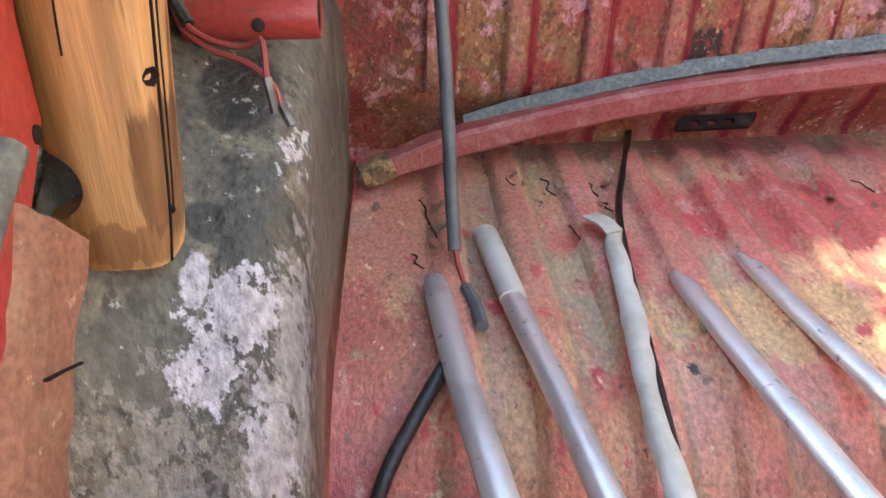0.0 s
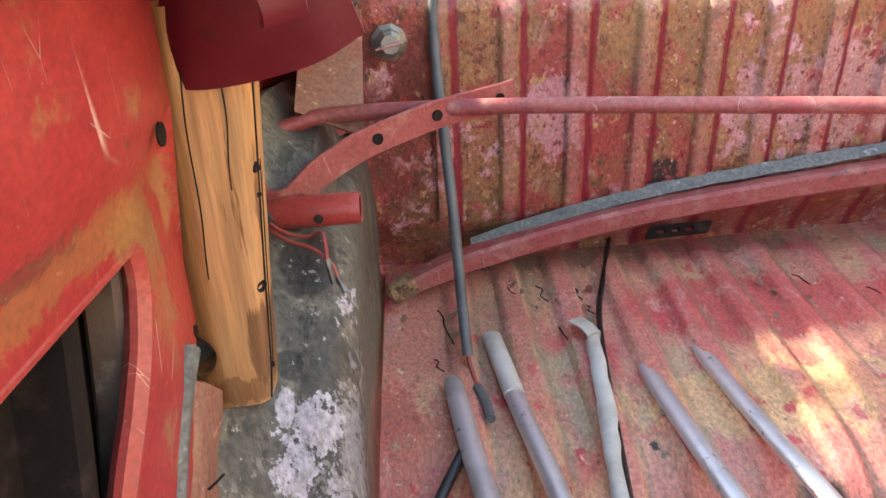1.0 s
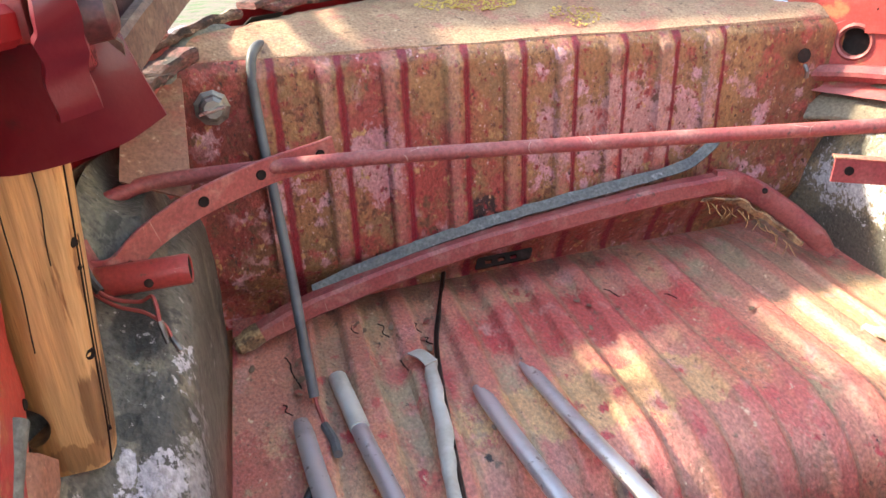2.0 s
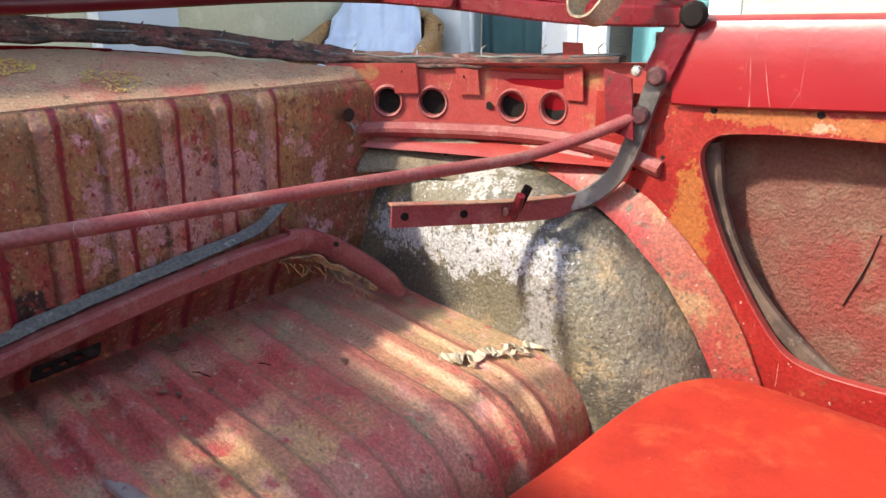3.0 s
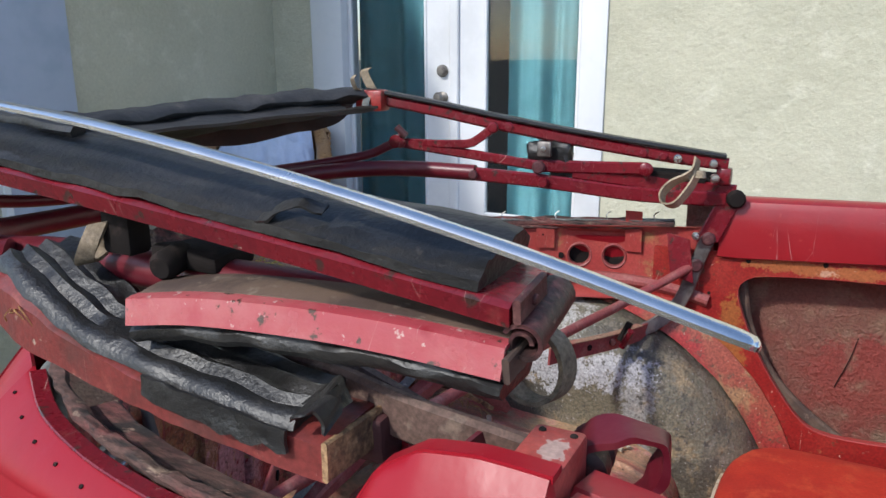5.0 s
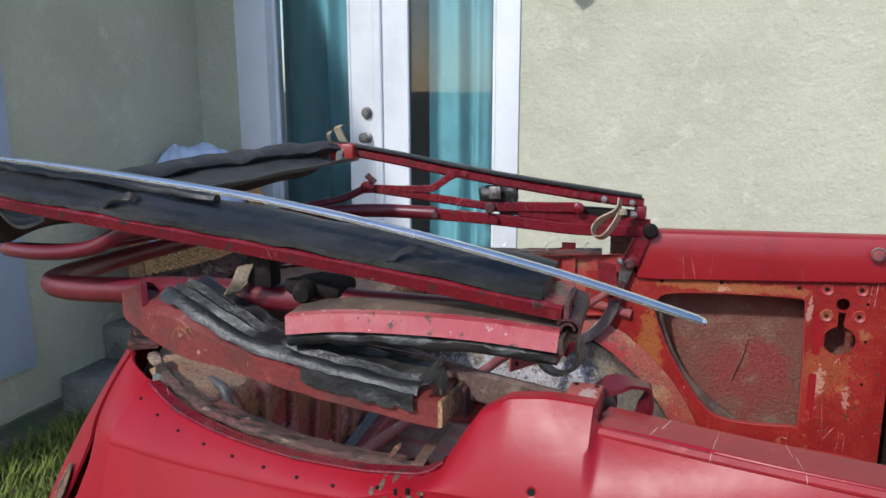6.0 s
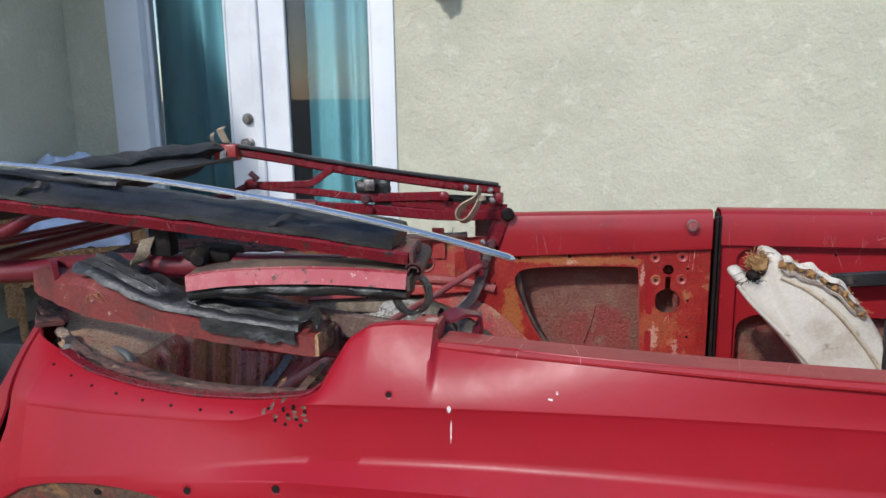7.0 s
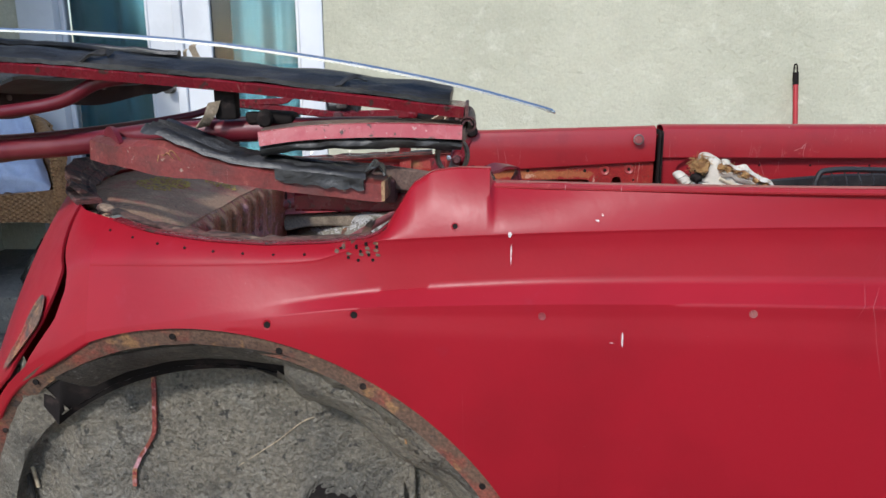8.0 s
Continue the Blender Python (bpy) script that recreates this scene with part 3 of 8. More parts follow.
def lathe(profile, centre, axis, n=16, caps=True):
    """Turns (radius, height) points round an axis."""
    a = Vector(axis).normalized()
    q = a.to_track_quat("Z", "Y")
    c = Vector(centre)
    V, F = [], []
    for r, h in profile:
        for i in range(n):
            t = 2 * math.pi * i / n
            V.append(c + q @ Vector((max(r, 1e-5) * math.cos(t), max(r, 1e-5) * math.sin(t), h)))
    for i in range(len(profile) - 1):
        for j in range(n):
            F.append((i * n + j, i * n + (j + 1) % n, (i + 1) * n + (j + 1) % n, (i + 1) * n + j))
    if caps:
        F.append(tuple(range(n - 1, -1, -1)))
        F.append(tuple((len(profile) - 1) * n + j for j in range(n)))
    return V, F


def inside(p, poly):
    x, y = p
    r = False
    j = len(poly) - 1
    for i in range(len(poly)):
        xi, yi = poly[i]
        xj, yj = poly[j]
        if (yi > y) != (yj > y) and x < (xj - xi) * (y - yi) / (yj - yi) + xi:
            r = not r
        j = i
    return r


def plate(outline, holes, place, thick, grid=0.04):
    """A sheet with holes: outline and holes in 2D, place(u, v) -> 3D, thick: its depth as a vector."""
    from mathutils.geometry import delaunay_2d_cdt
    pts, edges = [], []
    for loop in [outline, *holes]:
        o = len(pts)
        pts += [Vector(p) for p in loop]
        edges += [(o + i, o + (i + 1) % len(loop)) for i in range(len(loop))]
    us = [p[0] for p in outline]
    vs = [p[1] for p in outline]
    u = min(us) + grid / 2
    while u < max(us):
        v = min(vs) + grid / 2
        while v < max(vs):
            if inside((u, v), outline) and not any(inside((u, v), h) for h in holes):
                if all((Vector((u, v)) - q).length > grid * 0.35 for q in pts[:sum(len(h) for h in [outline, *holes])]):
                    pts.append(Vector((u, v)))
            v += grid
        u += grid
    vv, _, ff, _, _, _ = delaunay_2d_cdt(pts, edges, [], 0, 1e-6)
    keep = []
    for f in ff:
        c = sum((Vector(vv[i]) for i in f), Vector((0, 0))) / len(f)
        if inside(c, outline) and not any(inside(c, h) for h in holes):
            keep.append(tuple(f))
    t = Vector(thick)
    A = [Vector(place(p[0], p[1])) for p in vv]
    n = len(A)
    V = A + [a + t for a in A]
    F = list(keep) + [tuple(i + n for i in reversed(f)) for f in keep]
    count = {}
    for f in keep:
        for i in range(len(f)):
            a, b = f[i], f[(i + 1) % len(f)]
            if (b, a) in count:
                del count[(b, a)]
            else:
                count[(a, b)] = 1
    F += [(b, a, a + n, b + n) for a, b in count]
    return V, F


def sheet(fn, us, vs, thick=None):
    """A grid of fn(u, v); thick gives it a back at that offset."""
    V = [Vector(fn(u, v)) for u in us for v in vs]
    nu, nv = len(us), len(vs)
    F = [(i * nv + j, i * nv + j + 1, (i + 1) * nv + j + 1, (i + 1) * nv + j) for i in range(nu - 1) for j in range(nv - 1)]
    if thick is not None:
        n = len(V)
        t = Vector(thick)
        V += [v + t for v in V]
        F += [tuple(i + n for i in reversed(f)) for f in F]
        rim = [(i, 0) for i in range(nu)] + [(nu - 1, j) for j in range(1, nv)] + [(i, nv - 1) for i in range(nu - 2, -1, -1)] + [(0, j) for j in range(nv - 2, 0, -1)]
        idx = [i * nv + j for i, j in rim]
        F += [(idx[k], idx[(k + 1) % len(idx)], idx[(k + 1) % len(idx)] + n, idx[k] + n) for k in range(len(idx))]
    return V, F


def circle2(c, r, n=20):
    return [(c[0] + r * math.cos(2 * math.pi * i / n), c[1] + r * math.sin(2 * math.pi * i / n)) for i in range(n)]


def rounded(points, r=0.02, n=5):
    """Rounds the corners of a 2D outline."""
    out = []
    k = len(points)
    for i in range(k):
        a, b, c = Vector(points[i - 1]), Vector(points[i]), Vector(points[(i + 1) % k])
        d1, d2 = a - b, c - b
        q = min(r, d1.length * 0.45, d2.length * 0.45)
        p1, p2 = b + d1.normalized() * q, b + d2.normalized() * q
        for j in range(n + 1):
            t = j / n
            out.append(tuple((1 - t) ** 2 * p1 + 2 * t * (1 - t) * b + t * t * p2))
    return out


def lin(a, b, n):
    return [a + (b - a) * i / (n - 1) for i in range(n)]


def jitter(geo, scale, amount, seed=0.0):
    """Small uneven displacement of a mesh's vertices."""
    if not isinstance(geo, tuple):
        bmesh.ops.subdivide_edges(geo, edges=list(geo.edges), cuts=2, use_grid_fill=True)
        for v in geo.verts:
            v.co += amount * noise.noise_vector(v.co * scale + Vector((seed, seed, seed)))
        return geo
    V, F = geo
    return [Vector(v) + amount * noise.noise_vector(Vector(v) * scale + Vector((seed, seed, seed))) for v in V], F


def bolt(name, at, axis, r, h, material, parent, slot=False):
    a = Vector(axis).normalized()
    g = lathe([(r, 0), (r, h * 0.6), (r * 0.75, h), (0, h * 1.05)], at, axis, 12)
    if slot:
        s = a.cross(Vector((0.3, 0.2, 1))).normalized()
        u = a.cross(s)
        c = Vector(at) + a * h
        g2 = sweep([c - s * r * 0.8, c + s * r * 0.8], rect(r * 0.28, h * 0.35, 0.0002), up=tuple(a))
        g = join(g, g2)
    return wpart(name, g, material, parent)


# ---- ground and house ----
def ground_fn(u, v):
    dip = min(max((v - 1.3) / 0.9, 0), 1)
    return (u, v, 0.012 * noise.noise(Vector((u * 1.3, v * 1.3, 0))) - 0.11 * dip * dip * (3 - 2 * dip))


near = [-3000, -400, -60, -15] + lin(-6, 6, 61) + [15, 60, 400, 3000]
tagged(part("ground", sheet(ground_fn, near, near), M_SOIL), "bare yard soil with patches of grass", "ground", kind="structure")

WX = 2.64
DOOR_Y0, DOOR_Y1, DOOR_Z0, DOOR_Z1 = 1.143, 2.772, 0.235, 2.36


def wall_front():
    out = [(-6.0, -0.05), (3.04, -0.05), (3.04, 3.2), (-6.0, 3.2)]
    hole = [(DOOR_Y0 + 0.02, DOOR_Z0), (DOOR_Y1 - 0.02, DOOR_Z0), (DOOR_Y1 - 0.02, DOOR_Z1), (DOOR_Y0 + 0.02, DOOR_Z1)]
    return plate(out, [hole], lambda u, v: (WX, u, v), (0.16, 0, 0), 0.5)


tagged(part("wall_1", wall_front(), M_STUCCO, smooth=False), "pale green stucco house wall in sunlight", "wall", kind="structure")
tagged(part("wall_2", box((0.12, 3.04, -0.05), (WX + 0.16, 3.20, 3.2), 0.01), M_STUCCO), "stucco porch side wall in shade", "wall", kind="structure")
tagged(part("eaves", box((WX - 0.02, -6.0, 3.2), (WX + 0.4, 3.20, 3.32), 0.01), M_WHITE), "white painted eaves board", "eaves", kind="structure")
# Unseen board added to hold sky light off the porch wall.
tagged(part("eaves", box((0.10, 2.72, 2.60), (WX - 0.003, 3.037, 2.68), 0.01), M_WHITE), "white porch eaves board, unseen, added to shade the wall", "eaves", kind="structure")
# Room surfaces are coloured near black to paint in the unlit interior.
tagged(part("room_floor", box((WX + 0.16, 0.6, 0.06), (WX + 1.6, 3.3, 0.14), 0.004), M_ROOM), "floor inside the doorway, coloured near black for the unlit room", "floor", kind="structure")
tagged(part("room_wall", plate([(0.6, 0.06), (3.3, 0.06), (3.3, 2.6), (0.6, 2.6)], [], lambda u, v: (WX + 1.6, u, v), (0.05, 0, 0), 0.6), M_ROOM, smooth=False), "wall inside the room, coloured near black for lack of light", "wall", kind="structure")

# double glazed doors
door = root("french_door_1", (WX, 1.94, DOOR_Z0), "white double french doors with teal curtains behind the glass", "door", kind="structure")
XF = WX - 0.012
wpart("jamb", box((XF, DOOR_Y0, DOOR_Z0), (WX + 0.15, DOOR_Y0 + 0.12, DOOR_Z1), 0.004), M_WHITE, door)
wpart("jamb", box((XF, DOOR_Y1 - 0.20, DOOR_Z0), (WX + 0.15, DOOR_Y1, DOOR_Z1), 0.004), M_WHITE, door)
wpart("head", box((XF, DOOR_Y0 + 0.121, DOOR_Z1 - 0.10), (WX + 0.15, DOOR_Y1 - 0.201, DOOR_Z1), 0.004), M_WHITE, door)
wpart("sill", box((XF - 0.04, DOOR_Y0 + 0.121, DOOR_Z0 - 0.03), (WX + 0.15, DOOR_Y1 - 0.201, DOOR_Z0 + 0.025), 0.004), M_WHITE, door)
LEAF = [(DOOR_Y0 + 0.123, 1.925), (1.930, DOOR_Y1 - 0.203)]
for k, (a, b) in enumerate(LEAF):
    sl = 0.025 if k == 0 else 0.025
    st = 0.165
    z0, z1 = DOOR_Z0 + 0.03, DOOR_Z1 - 0.103
    ya = a + (0.02 if k == 0 else st)
    yb = b - (st if k == 0 else 0.02)
    x0, x1 = WX + 0.045, WX + 0.085
    leaf = wpart("door_leaf", plate([(a, z0), (b, z0), (b, z1), (a, z1)], [[(ya, z0 + 0.27), (yb, z0 + 0.27), (yb, z1 - 0.12), (ya, z1 - 0.12)]], lambda u, v: (x0, u, v), (x1 - x0, 0, 0), 0.4), M_WHITE, door, smooth=False)
    wpart("pane", box((x0 + 0.016, ya - 0.004, z0 + 0.266), (x0 + 0.022, yb + 0.004, z1 - 0.116), 0), M_GLASS, leaf).visible_shadow = False
    for yy in (ya, yb):
        wpart("bead", sweep([Vector((x0 + 0.004, yy, z0 + 0.27)), Vector((x0 + 0.004, yy, z1 - 0.12))], rect(0.016, 0.02, 0.004), up=(1, 0, 0)), M_WHITE, leaf)
    wpart("bead", sweep([Vector((x0 + 0.004, ya, z0 + 0.27)), Vector((x0 + 0.004, yb, z0 + 0.27))], rect(0.016, 0.02, 0.004), up=(1, 0, 0)), M_WHITE, leaf)
wpart("astragal", sweep([Vector((WX + 0.036, 1.928, DOOR_Z0 + 0.03)), Vector((WX + 0.036, 1.928, DOOR_Z1 - 0.11))], rect(0.05, 0.018, 0.006), up=(1, 0, 0)), M_WHITE, door)
KY = 1.997
wpart("deadbolt", lathe([(0.031, 0), (0.031, 0.010), (0.024, 0.022), (0.020, 0.028), (0, 0.03)], (WX + 0.045, KY, 1.252), (-1, 0, 0), 20), M_STEEL, door, "round satin nickel deadbolt")
wpart("door_knob", lathe([(0.030, 0), (0.030, 0.006), (0.012, 0.012), (0.012, 0.03), (0.026, 0.042), (0.028, 0.055), (0.018, 0.066), (0, 0.068)], (WX + 0.045, KY, 1.120), (-1, 0, 0), 20), M_STEEL, door, "round satin nickel door knob")


def curtain(y0, y1, folds, seed):
    def fn(u, v):
        w = y0 + (y1 - y0) * u
        ph = u * folds * 2 * math.pi + 0.5 * math.sin(v * 2 + seed)
        return (WX + 0.15 + 0.026 * math.sin(ph) + 0.012 * math.sin(ph * 1.7 + seed), w + 0.008 * math.sin(ph * 0.5 + v), 0.2 + v * 2.0)
    return sheet(fn, lin(0, 1, int(folds * 20)), lin(0, 1, 12), (0.003, 0, 0))


tagged(part("curtain", curtain(1.28, 1.66, 2.6, 0.4), M_CURTAIN), "teal cloth curtain hanging in soft folds behind glass", "curtain", "curtains at the doors")
tagged(part("curtain", curtain(2.10, 2.57, 2.4, 1.9), M_CURTAIN), "teal cloth curtain in shade behind glass", "curtain", "curtains at the doors")

# wall lantern, broom, side door, steps
lamp = root("wall_lantern", (WX, 0.89, 1.87), "dark metal wall lantern on the stucco", "lamp")
wpart("body", lathe([(0.003, -0.05), (0.012, -0.04), (0.02, -0.02), (0.045, 0.0), (0.055, 0.02), (0.06, 0.16), (0.07, 0.18), (0.02, 0.23), (0.0, 0.24)], (WX - 0.10, 0.89, 1.88), (0, 0, 1), 8), M_DARK, lamp, smooth=False)
wpart("arm", tube(curve([(WX - 0.10, 0.89, 1.87), (WX - 0.06, 0.89, 1.86), (WX, 0.89, 1.89)], 5), 0.010, 8), M_DARK, lamp)
wpart("back_plate", box((WX - 0.015, 0.85, 1.83), (WX + 0.002, 0.93, 2.02), 0.005), M_DARK, lamp)

broom = root("broom", (WX - 0.13, -1.28, 0.0), "broom with a red handle leaning on the stucco wall", "broom")
bt, bb = Vector((WX - 0.02, -1.262, 1.222)), Vector((WX - 0.22, -1.29, 0.16))
bd = (bt - bb).normalized()
wpart("handle", tube([bb, bt - bd * 0.09], 0.0125, 12, up=(0, 1, 0)), M_BROOM, broom)
wpart("grip", tube([bt - bd * 0.09, bt - bd * 0.03], 0.0145, 12, up=(0, 1, 0)), M_DARK, broom, "dark plastic handle end")
wpart("hanging_loop", tube(curve([bt - bd * 0.03 + Vector((0, -0.009, 0)), bt + Vector((0, -0.007, 0.004)), bt + Vector((0, 0, 0.012)), bt + Vector((0, 0.007, 0.004)), bt - bd * 0.03 + Vector((0, 0.009, 0))], 5), 0.0035, 8, up=(1, 0, 0)), M_DARK, broom)
wpart("head", sweep([bb + Vector((0, -0.14, -0.02)), bb + Vector((0, 0.14, -0.02))], rect(0.05, 0.035, 0.008)), M_DARK, broom)
wpart("bristles", jitter(sweep([Vector((WX - 0.24, -1.43, 0.07)), Vector((WX - 0.24, -1.15, 0.07))], rect(0.06, 0.15, 0.01)), 40, 0.006), M_STRAW, broom)

sd = root("side_door", (1.16, 3.04, 0.16), "pale blue painted door on the shaded porch wall", "door", kind="structure")
wpart("door_panel", box((1.0, 3.015, 0.16), (1.34, 3.043, 2.2), 0.004), M_BLUEDOOR, sd)
wpart("door_frame", sweep([Vector((0.985, 3.03, 0.10)), Vector((0.985, 3.03, 2.25))], rect(0.03, 0.05, 0.004), up=(0, 1, 0)), M_WHITE, sd)

st = root("porch_steps", (2.0, 2.5, 0.0), "two weathered concrete porch steps below the doors", "steps", kind="structure")
wpart("landing", jitter(box((1.75, 1.0, -0.15), (WX, 3.04, 0.225), 0.012), 5, 0.004), M_CONCRETE, st)
wpart("step", jitter(box((1.47, 2.35, -0.16), (1.75, 3.04, 0.055), 0.012), 5, 0.004), M_CONCRETE, st)


def grass_blades(n):
    rnd = random.Random(4)
    V, F = [], []
    for _ in range(n):
        x, y = rnd.uniform(-0.2, 1.9), rnd.uniform(1.55, 2.9)
        if x > 1.44 and y > 2.32 or x > 1.72:
            continue
        h = rnd.uniform(0.03, 0.10)
        a = rnd.uniform(0, 6.28)
        w = rnd.uniform(0.002, 0.005)
        d = Vector((math.cos(a), math.sin(a), 0))
        s = Vector((-d.y, d.x, 0)) * w
        p = Vector((x, y, ground_fn(x, y)[2] - 0.005))
        o = len(V)
        V += [p - s, p + s, p + d * h * 0.25 + s * 0.7 + Vector((0, 0, h * 0.6)), p + d * h * 0.25 - s * 0.7 + Vector((0, 0, h * 0.6)), p + d * h * 0.7 + Vector((0, 0, h))]
        F += [(o, o + 1, o + 2, o + 3), (o + 3, o + 2, o + 4)]
    return V, F


tagged(part("grass", grass_blades(14000), M_GRASS, smooth=False), "short green lawn grass", "grass", kind="stuff")

# wicker armchair with a towel heaped in it
CH = Vector((1.925, 2.56, 0.225))
CA, CB = Vector((0.589, -0.808, 0)), Vector((0.808, 0.589, 0))      # along its front, towards its back
chair = root("wicker_chair", CH, "tan woven wicker armchair beside the doors", "chair")


def cpt(u, w, z):
    return CH + CA * u + CB * w + Vector((0, 0, z))


def woven(fn, nu, nv, amp, back):
    """A basket-work sheet: rows of cord pass in and out of the uprights."""
    def f2(i, k):
        p = Vector(fn(i / (nu - 1), k / (nv - 1)))
        q, r = Vector(fn((i + 0.5) / (nu - 1), k / (nv - 1))), Vector(fn(i / (nu - 1), (k + 0.5) / (nv - 1)))
        nrm = (q - p).cross(r - p).normalized()
        return p + nrm * amp * (1 if (i // 2 + k) % 2 else -1)
    return sheet(f2, list(range(nu)), list(range(nv)), back)


def arm_top(w):
    return 0.60 + 0.03 * math.sin(min(w / 0.5, 1) * 1.6) + 0.10 * max(0, w - 0.3) / 0.25


for su in (-1, 1):
    for w in (0.04, 0.48):
        wpart("leg", tube([cpt(su * 0.27, w, 0.0), cpt(su * 0.27, w, 0.20)], 0.02, 10, up=(0, 1, 0)), M_WICKER, chair)
    wpart("arm_side", woven(lambda a, b: cpt(su * (0.325 - 0.02 * math.sin(b * 3.1)), 0.52 * a, 0.14 + (arm_top(0.52 * a) - 0.14) * b), 40, 44, 0.004, CA * (-0.012 * su)), M_WICKER, chair)
    wpart("arm_inner", woven(lambda a, b: cpt(su * 0.255, 0.52 * a, 0.25 + (arm_top(0.52 * a) - 0.27) * b), 40, 36, 0.004, CA * (0.010 * su)), M_WICKER, chair)
    wpart("arm_front", woven(lambda a, b: cpt(su * (0.250 + 0.082 * a * (1 - 0.25 * b)), -0.004 - 0.020 * math.sin(a * math.pi) + 0.03 * (1 - b) ** 2, 0.13 + 0.47 * b), 14, 52, 0.004, CB * 0.012), M_WICKER, chair)
    wpart("arm_roll", tube(curve([cpt(su * 0.29, -0.012, 0.585), cpt(su * 0.29, 0.05, 0.612), cpt(su * 0.29, 0.20, 0.630), cpt(su * 0.285, 0.36, 0.652), cpt(su * 0.26, 0.52, 0.72)], 8), 0.036, 14), M_WICKER, chair)
wpart("apron", woven(lambda a, b: cpt(-0.25 + 0.50 * a, 0.005 - 0.02 * math.sin(a * math.pi), (0.27 + 0.035 * math.sin(a * math.pi)) + (0.165 - 0.035 * math.sin(a * math.pi)) * b), 64, 14, 0.005, CB * 0.012), M_WICKER, chair)
wpart("seat", woven(lambda a, b: cpt(-0.25 + 0.50 * a, 0.02 + 0.50 * b, 0.43), 40, 40, 0.004, (0, 0, -0.015)), M_WICKER, chair)
wpart("backrest", woven(lambda a, b: cpt(0.30 * math.cos(math.pi * a), 0.50 + 0.10 * math.sin(math.pi * a), 0.30 + (0.38 + 0.08 * math.sin(math.pi * a)) * b), 60, 40, 0.004, CB * 0.014), M_WICKER, chair)
wpart("back_rim", tube(curve([cpt(0.30 * math.cos(math.pi * a), 0.50 + 0.10 * math.sin(math.pi * a), 0.69 + 0.08 * math.sin(math.pi * a)) for a in lin(0, 1, 12)], 4), 0.028, 12), M_WICKER, chair)


def towel_fn(u, v):
    path = [(0.03, 0.44), (0.02, 0.50), (0.10, 0.56), (0.24, 0.60), (0.34, 0.70), (0.44, 0.83), (0.52, 0.86), (0.60, 0.80), (0.66, 0.66)]
    k = v * (len(path) - 1)
    i = min(int(k), len(path) - 2)
    f = k - i
    w, z = (path[i][0] * (1 - f) + path[i + 1][0] * f, path[i][1] * (1 - f) + path[i + 1][1] * f)
    half = interp(v, [0, 0.15, 0.5, 0.8, 1], [0.21, 0.245, 0.24, 0.20, 0.17])
    z -= 0.05 * abs(u) ** 4 + 0.04 * abs(u) ** 2 * (1 if v > 0.5 else 0)
    p = cpt(u * half, w, z)
    fold = 0.030 * noise.noise(Vector((u * 2.3 + 3, v * 5, 1))) + 0.014 * noise.noise(Vector((u * 5, v * 11, 4))) + 0.010 * abs(noise.noise(Vector((u * 6 + v * 6, v * 4, 8))))
    return p + Vector((0, 0, fold)) - CB * fold * 0.8


tagged(part("towel", sheet(towel_fn, lin(-1, 1, 70), lin(0, 1, 90), (0, 0, -0.006)), M_TOWEL, angle=60), "pale blue towel heaped in the wicker armchair", "towel")

BAG = Vector((1.88, 2.22, 0.225))
bag = root("black_bag", BAG, "crumpled shiny black plastic bag by the chair", "bag")
wpart("bag_body", jitter(jitter(lathe([(0.10, 0.0), (0.17, 0.02), (0.18, 0.09), (0.14, 0.17), (0.07, 0.22), (0.02, 0.23)], BAG, (0, 0, 1), 40), 9, 0.05), 30, 0.02), M_BAG, bag)
wpart("bag_knot", jitter(lathe([(0.015, 0.20), (0.022, 0.22), (0.05, 0.27), (0.03, 0.28)], BAG, (0.1, 0, 1), 20), 30, 0.02), M_BAG, bag)

# ---- the car ----
car = root("convertible_car", (0, 0.3, 0), "stripped red vintage convertible body shell without trim", "car")
AY, AZ, AR = 0.632, 0.500, 0.438      # wheel arch: centre and radius

# shelf behind the seats: ribbed pressing with a rolled front edge
SH = [(0.86, 0.672), (0.78, 0.668), (0.66, 0.658), (0.54, 0.650), (0.47, 0.645), (0.44, 0.640), (0.41, 0.628), (0.385, 0.608), (0.368, 0.58), (0.36, 0.54), (0.357, 0.48), (0.357, 0.40), (0.357, 0.24)]
SHc = curve([(0, a, b) for a, b in SH], 4)


def rib_wave(x, pitch, width, phase=0.0):
    d = abs(((x - phase) / pitch + 0.5) % 1.0 - 0.5) * pitch
    t = min(max((width / 2 - d) / 0.005 + 0.5, 0), 1)
    return t * t * (3 - 2 * t)


def shelf_fn(u, v):
    p = SHc[int(round(v))]
    q = SHc[min(int(round(v)) + 1, len(SHc) - 1)] - SHc[max(int(round(v)) - 1, 0)]
    nrm = Vector((0, -q.z, q.y)).normalized()
    if nrm.z < -0.2 or (abs(nrm.z) <= 0.2 and nrm.y > 0):
        nrm = -nrm
    fade = min(max((0.800 - p.y) / 0.03, 0), 1) * min(max((u + 0.33) / 0.02, 0), 1) * min(max((0.40 - u) / 0.02, 0), 1)
    h = 0.0095 * rib_wave(u, 0.064, 0.028, 0.012) * fade
    h += 0.003 * noise.noise(Vector((u * 6, p.y * 5, 2))) + 0.0016 * noise.noise(Vector((u * 19, p.y * 14, 7)))
    return (u, p.y + nrm.y * h, p.z + nrm.z * h)


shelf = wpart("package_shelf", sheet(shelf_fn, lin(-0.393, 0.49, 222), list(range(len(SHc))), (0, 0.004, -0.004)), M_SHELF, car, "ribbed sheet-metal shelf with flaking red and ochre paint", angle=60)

# rear bulkhead with upright ribs


def bulk_y(x):
    return 0.757 + 0.064 * x


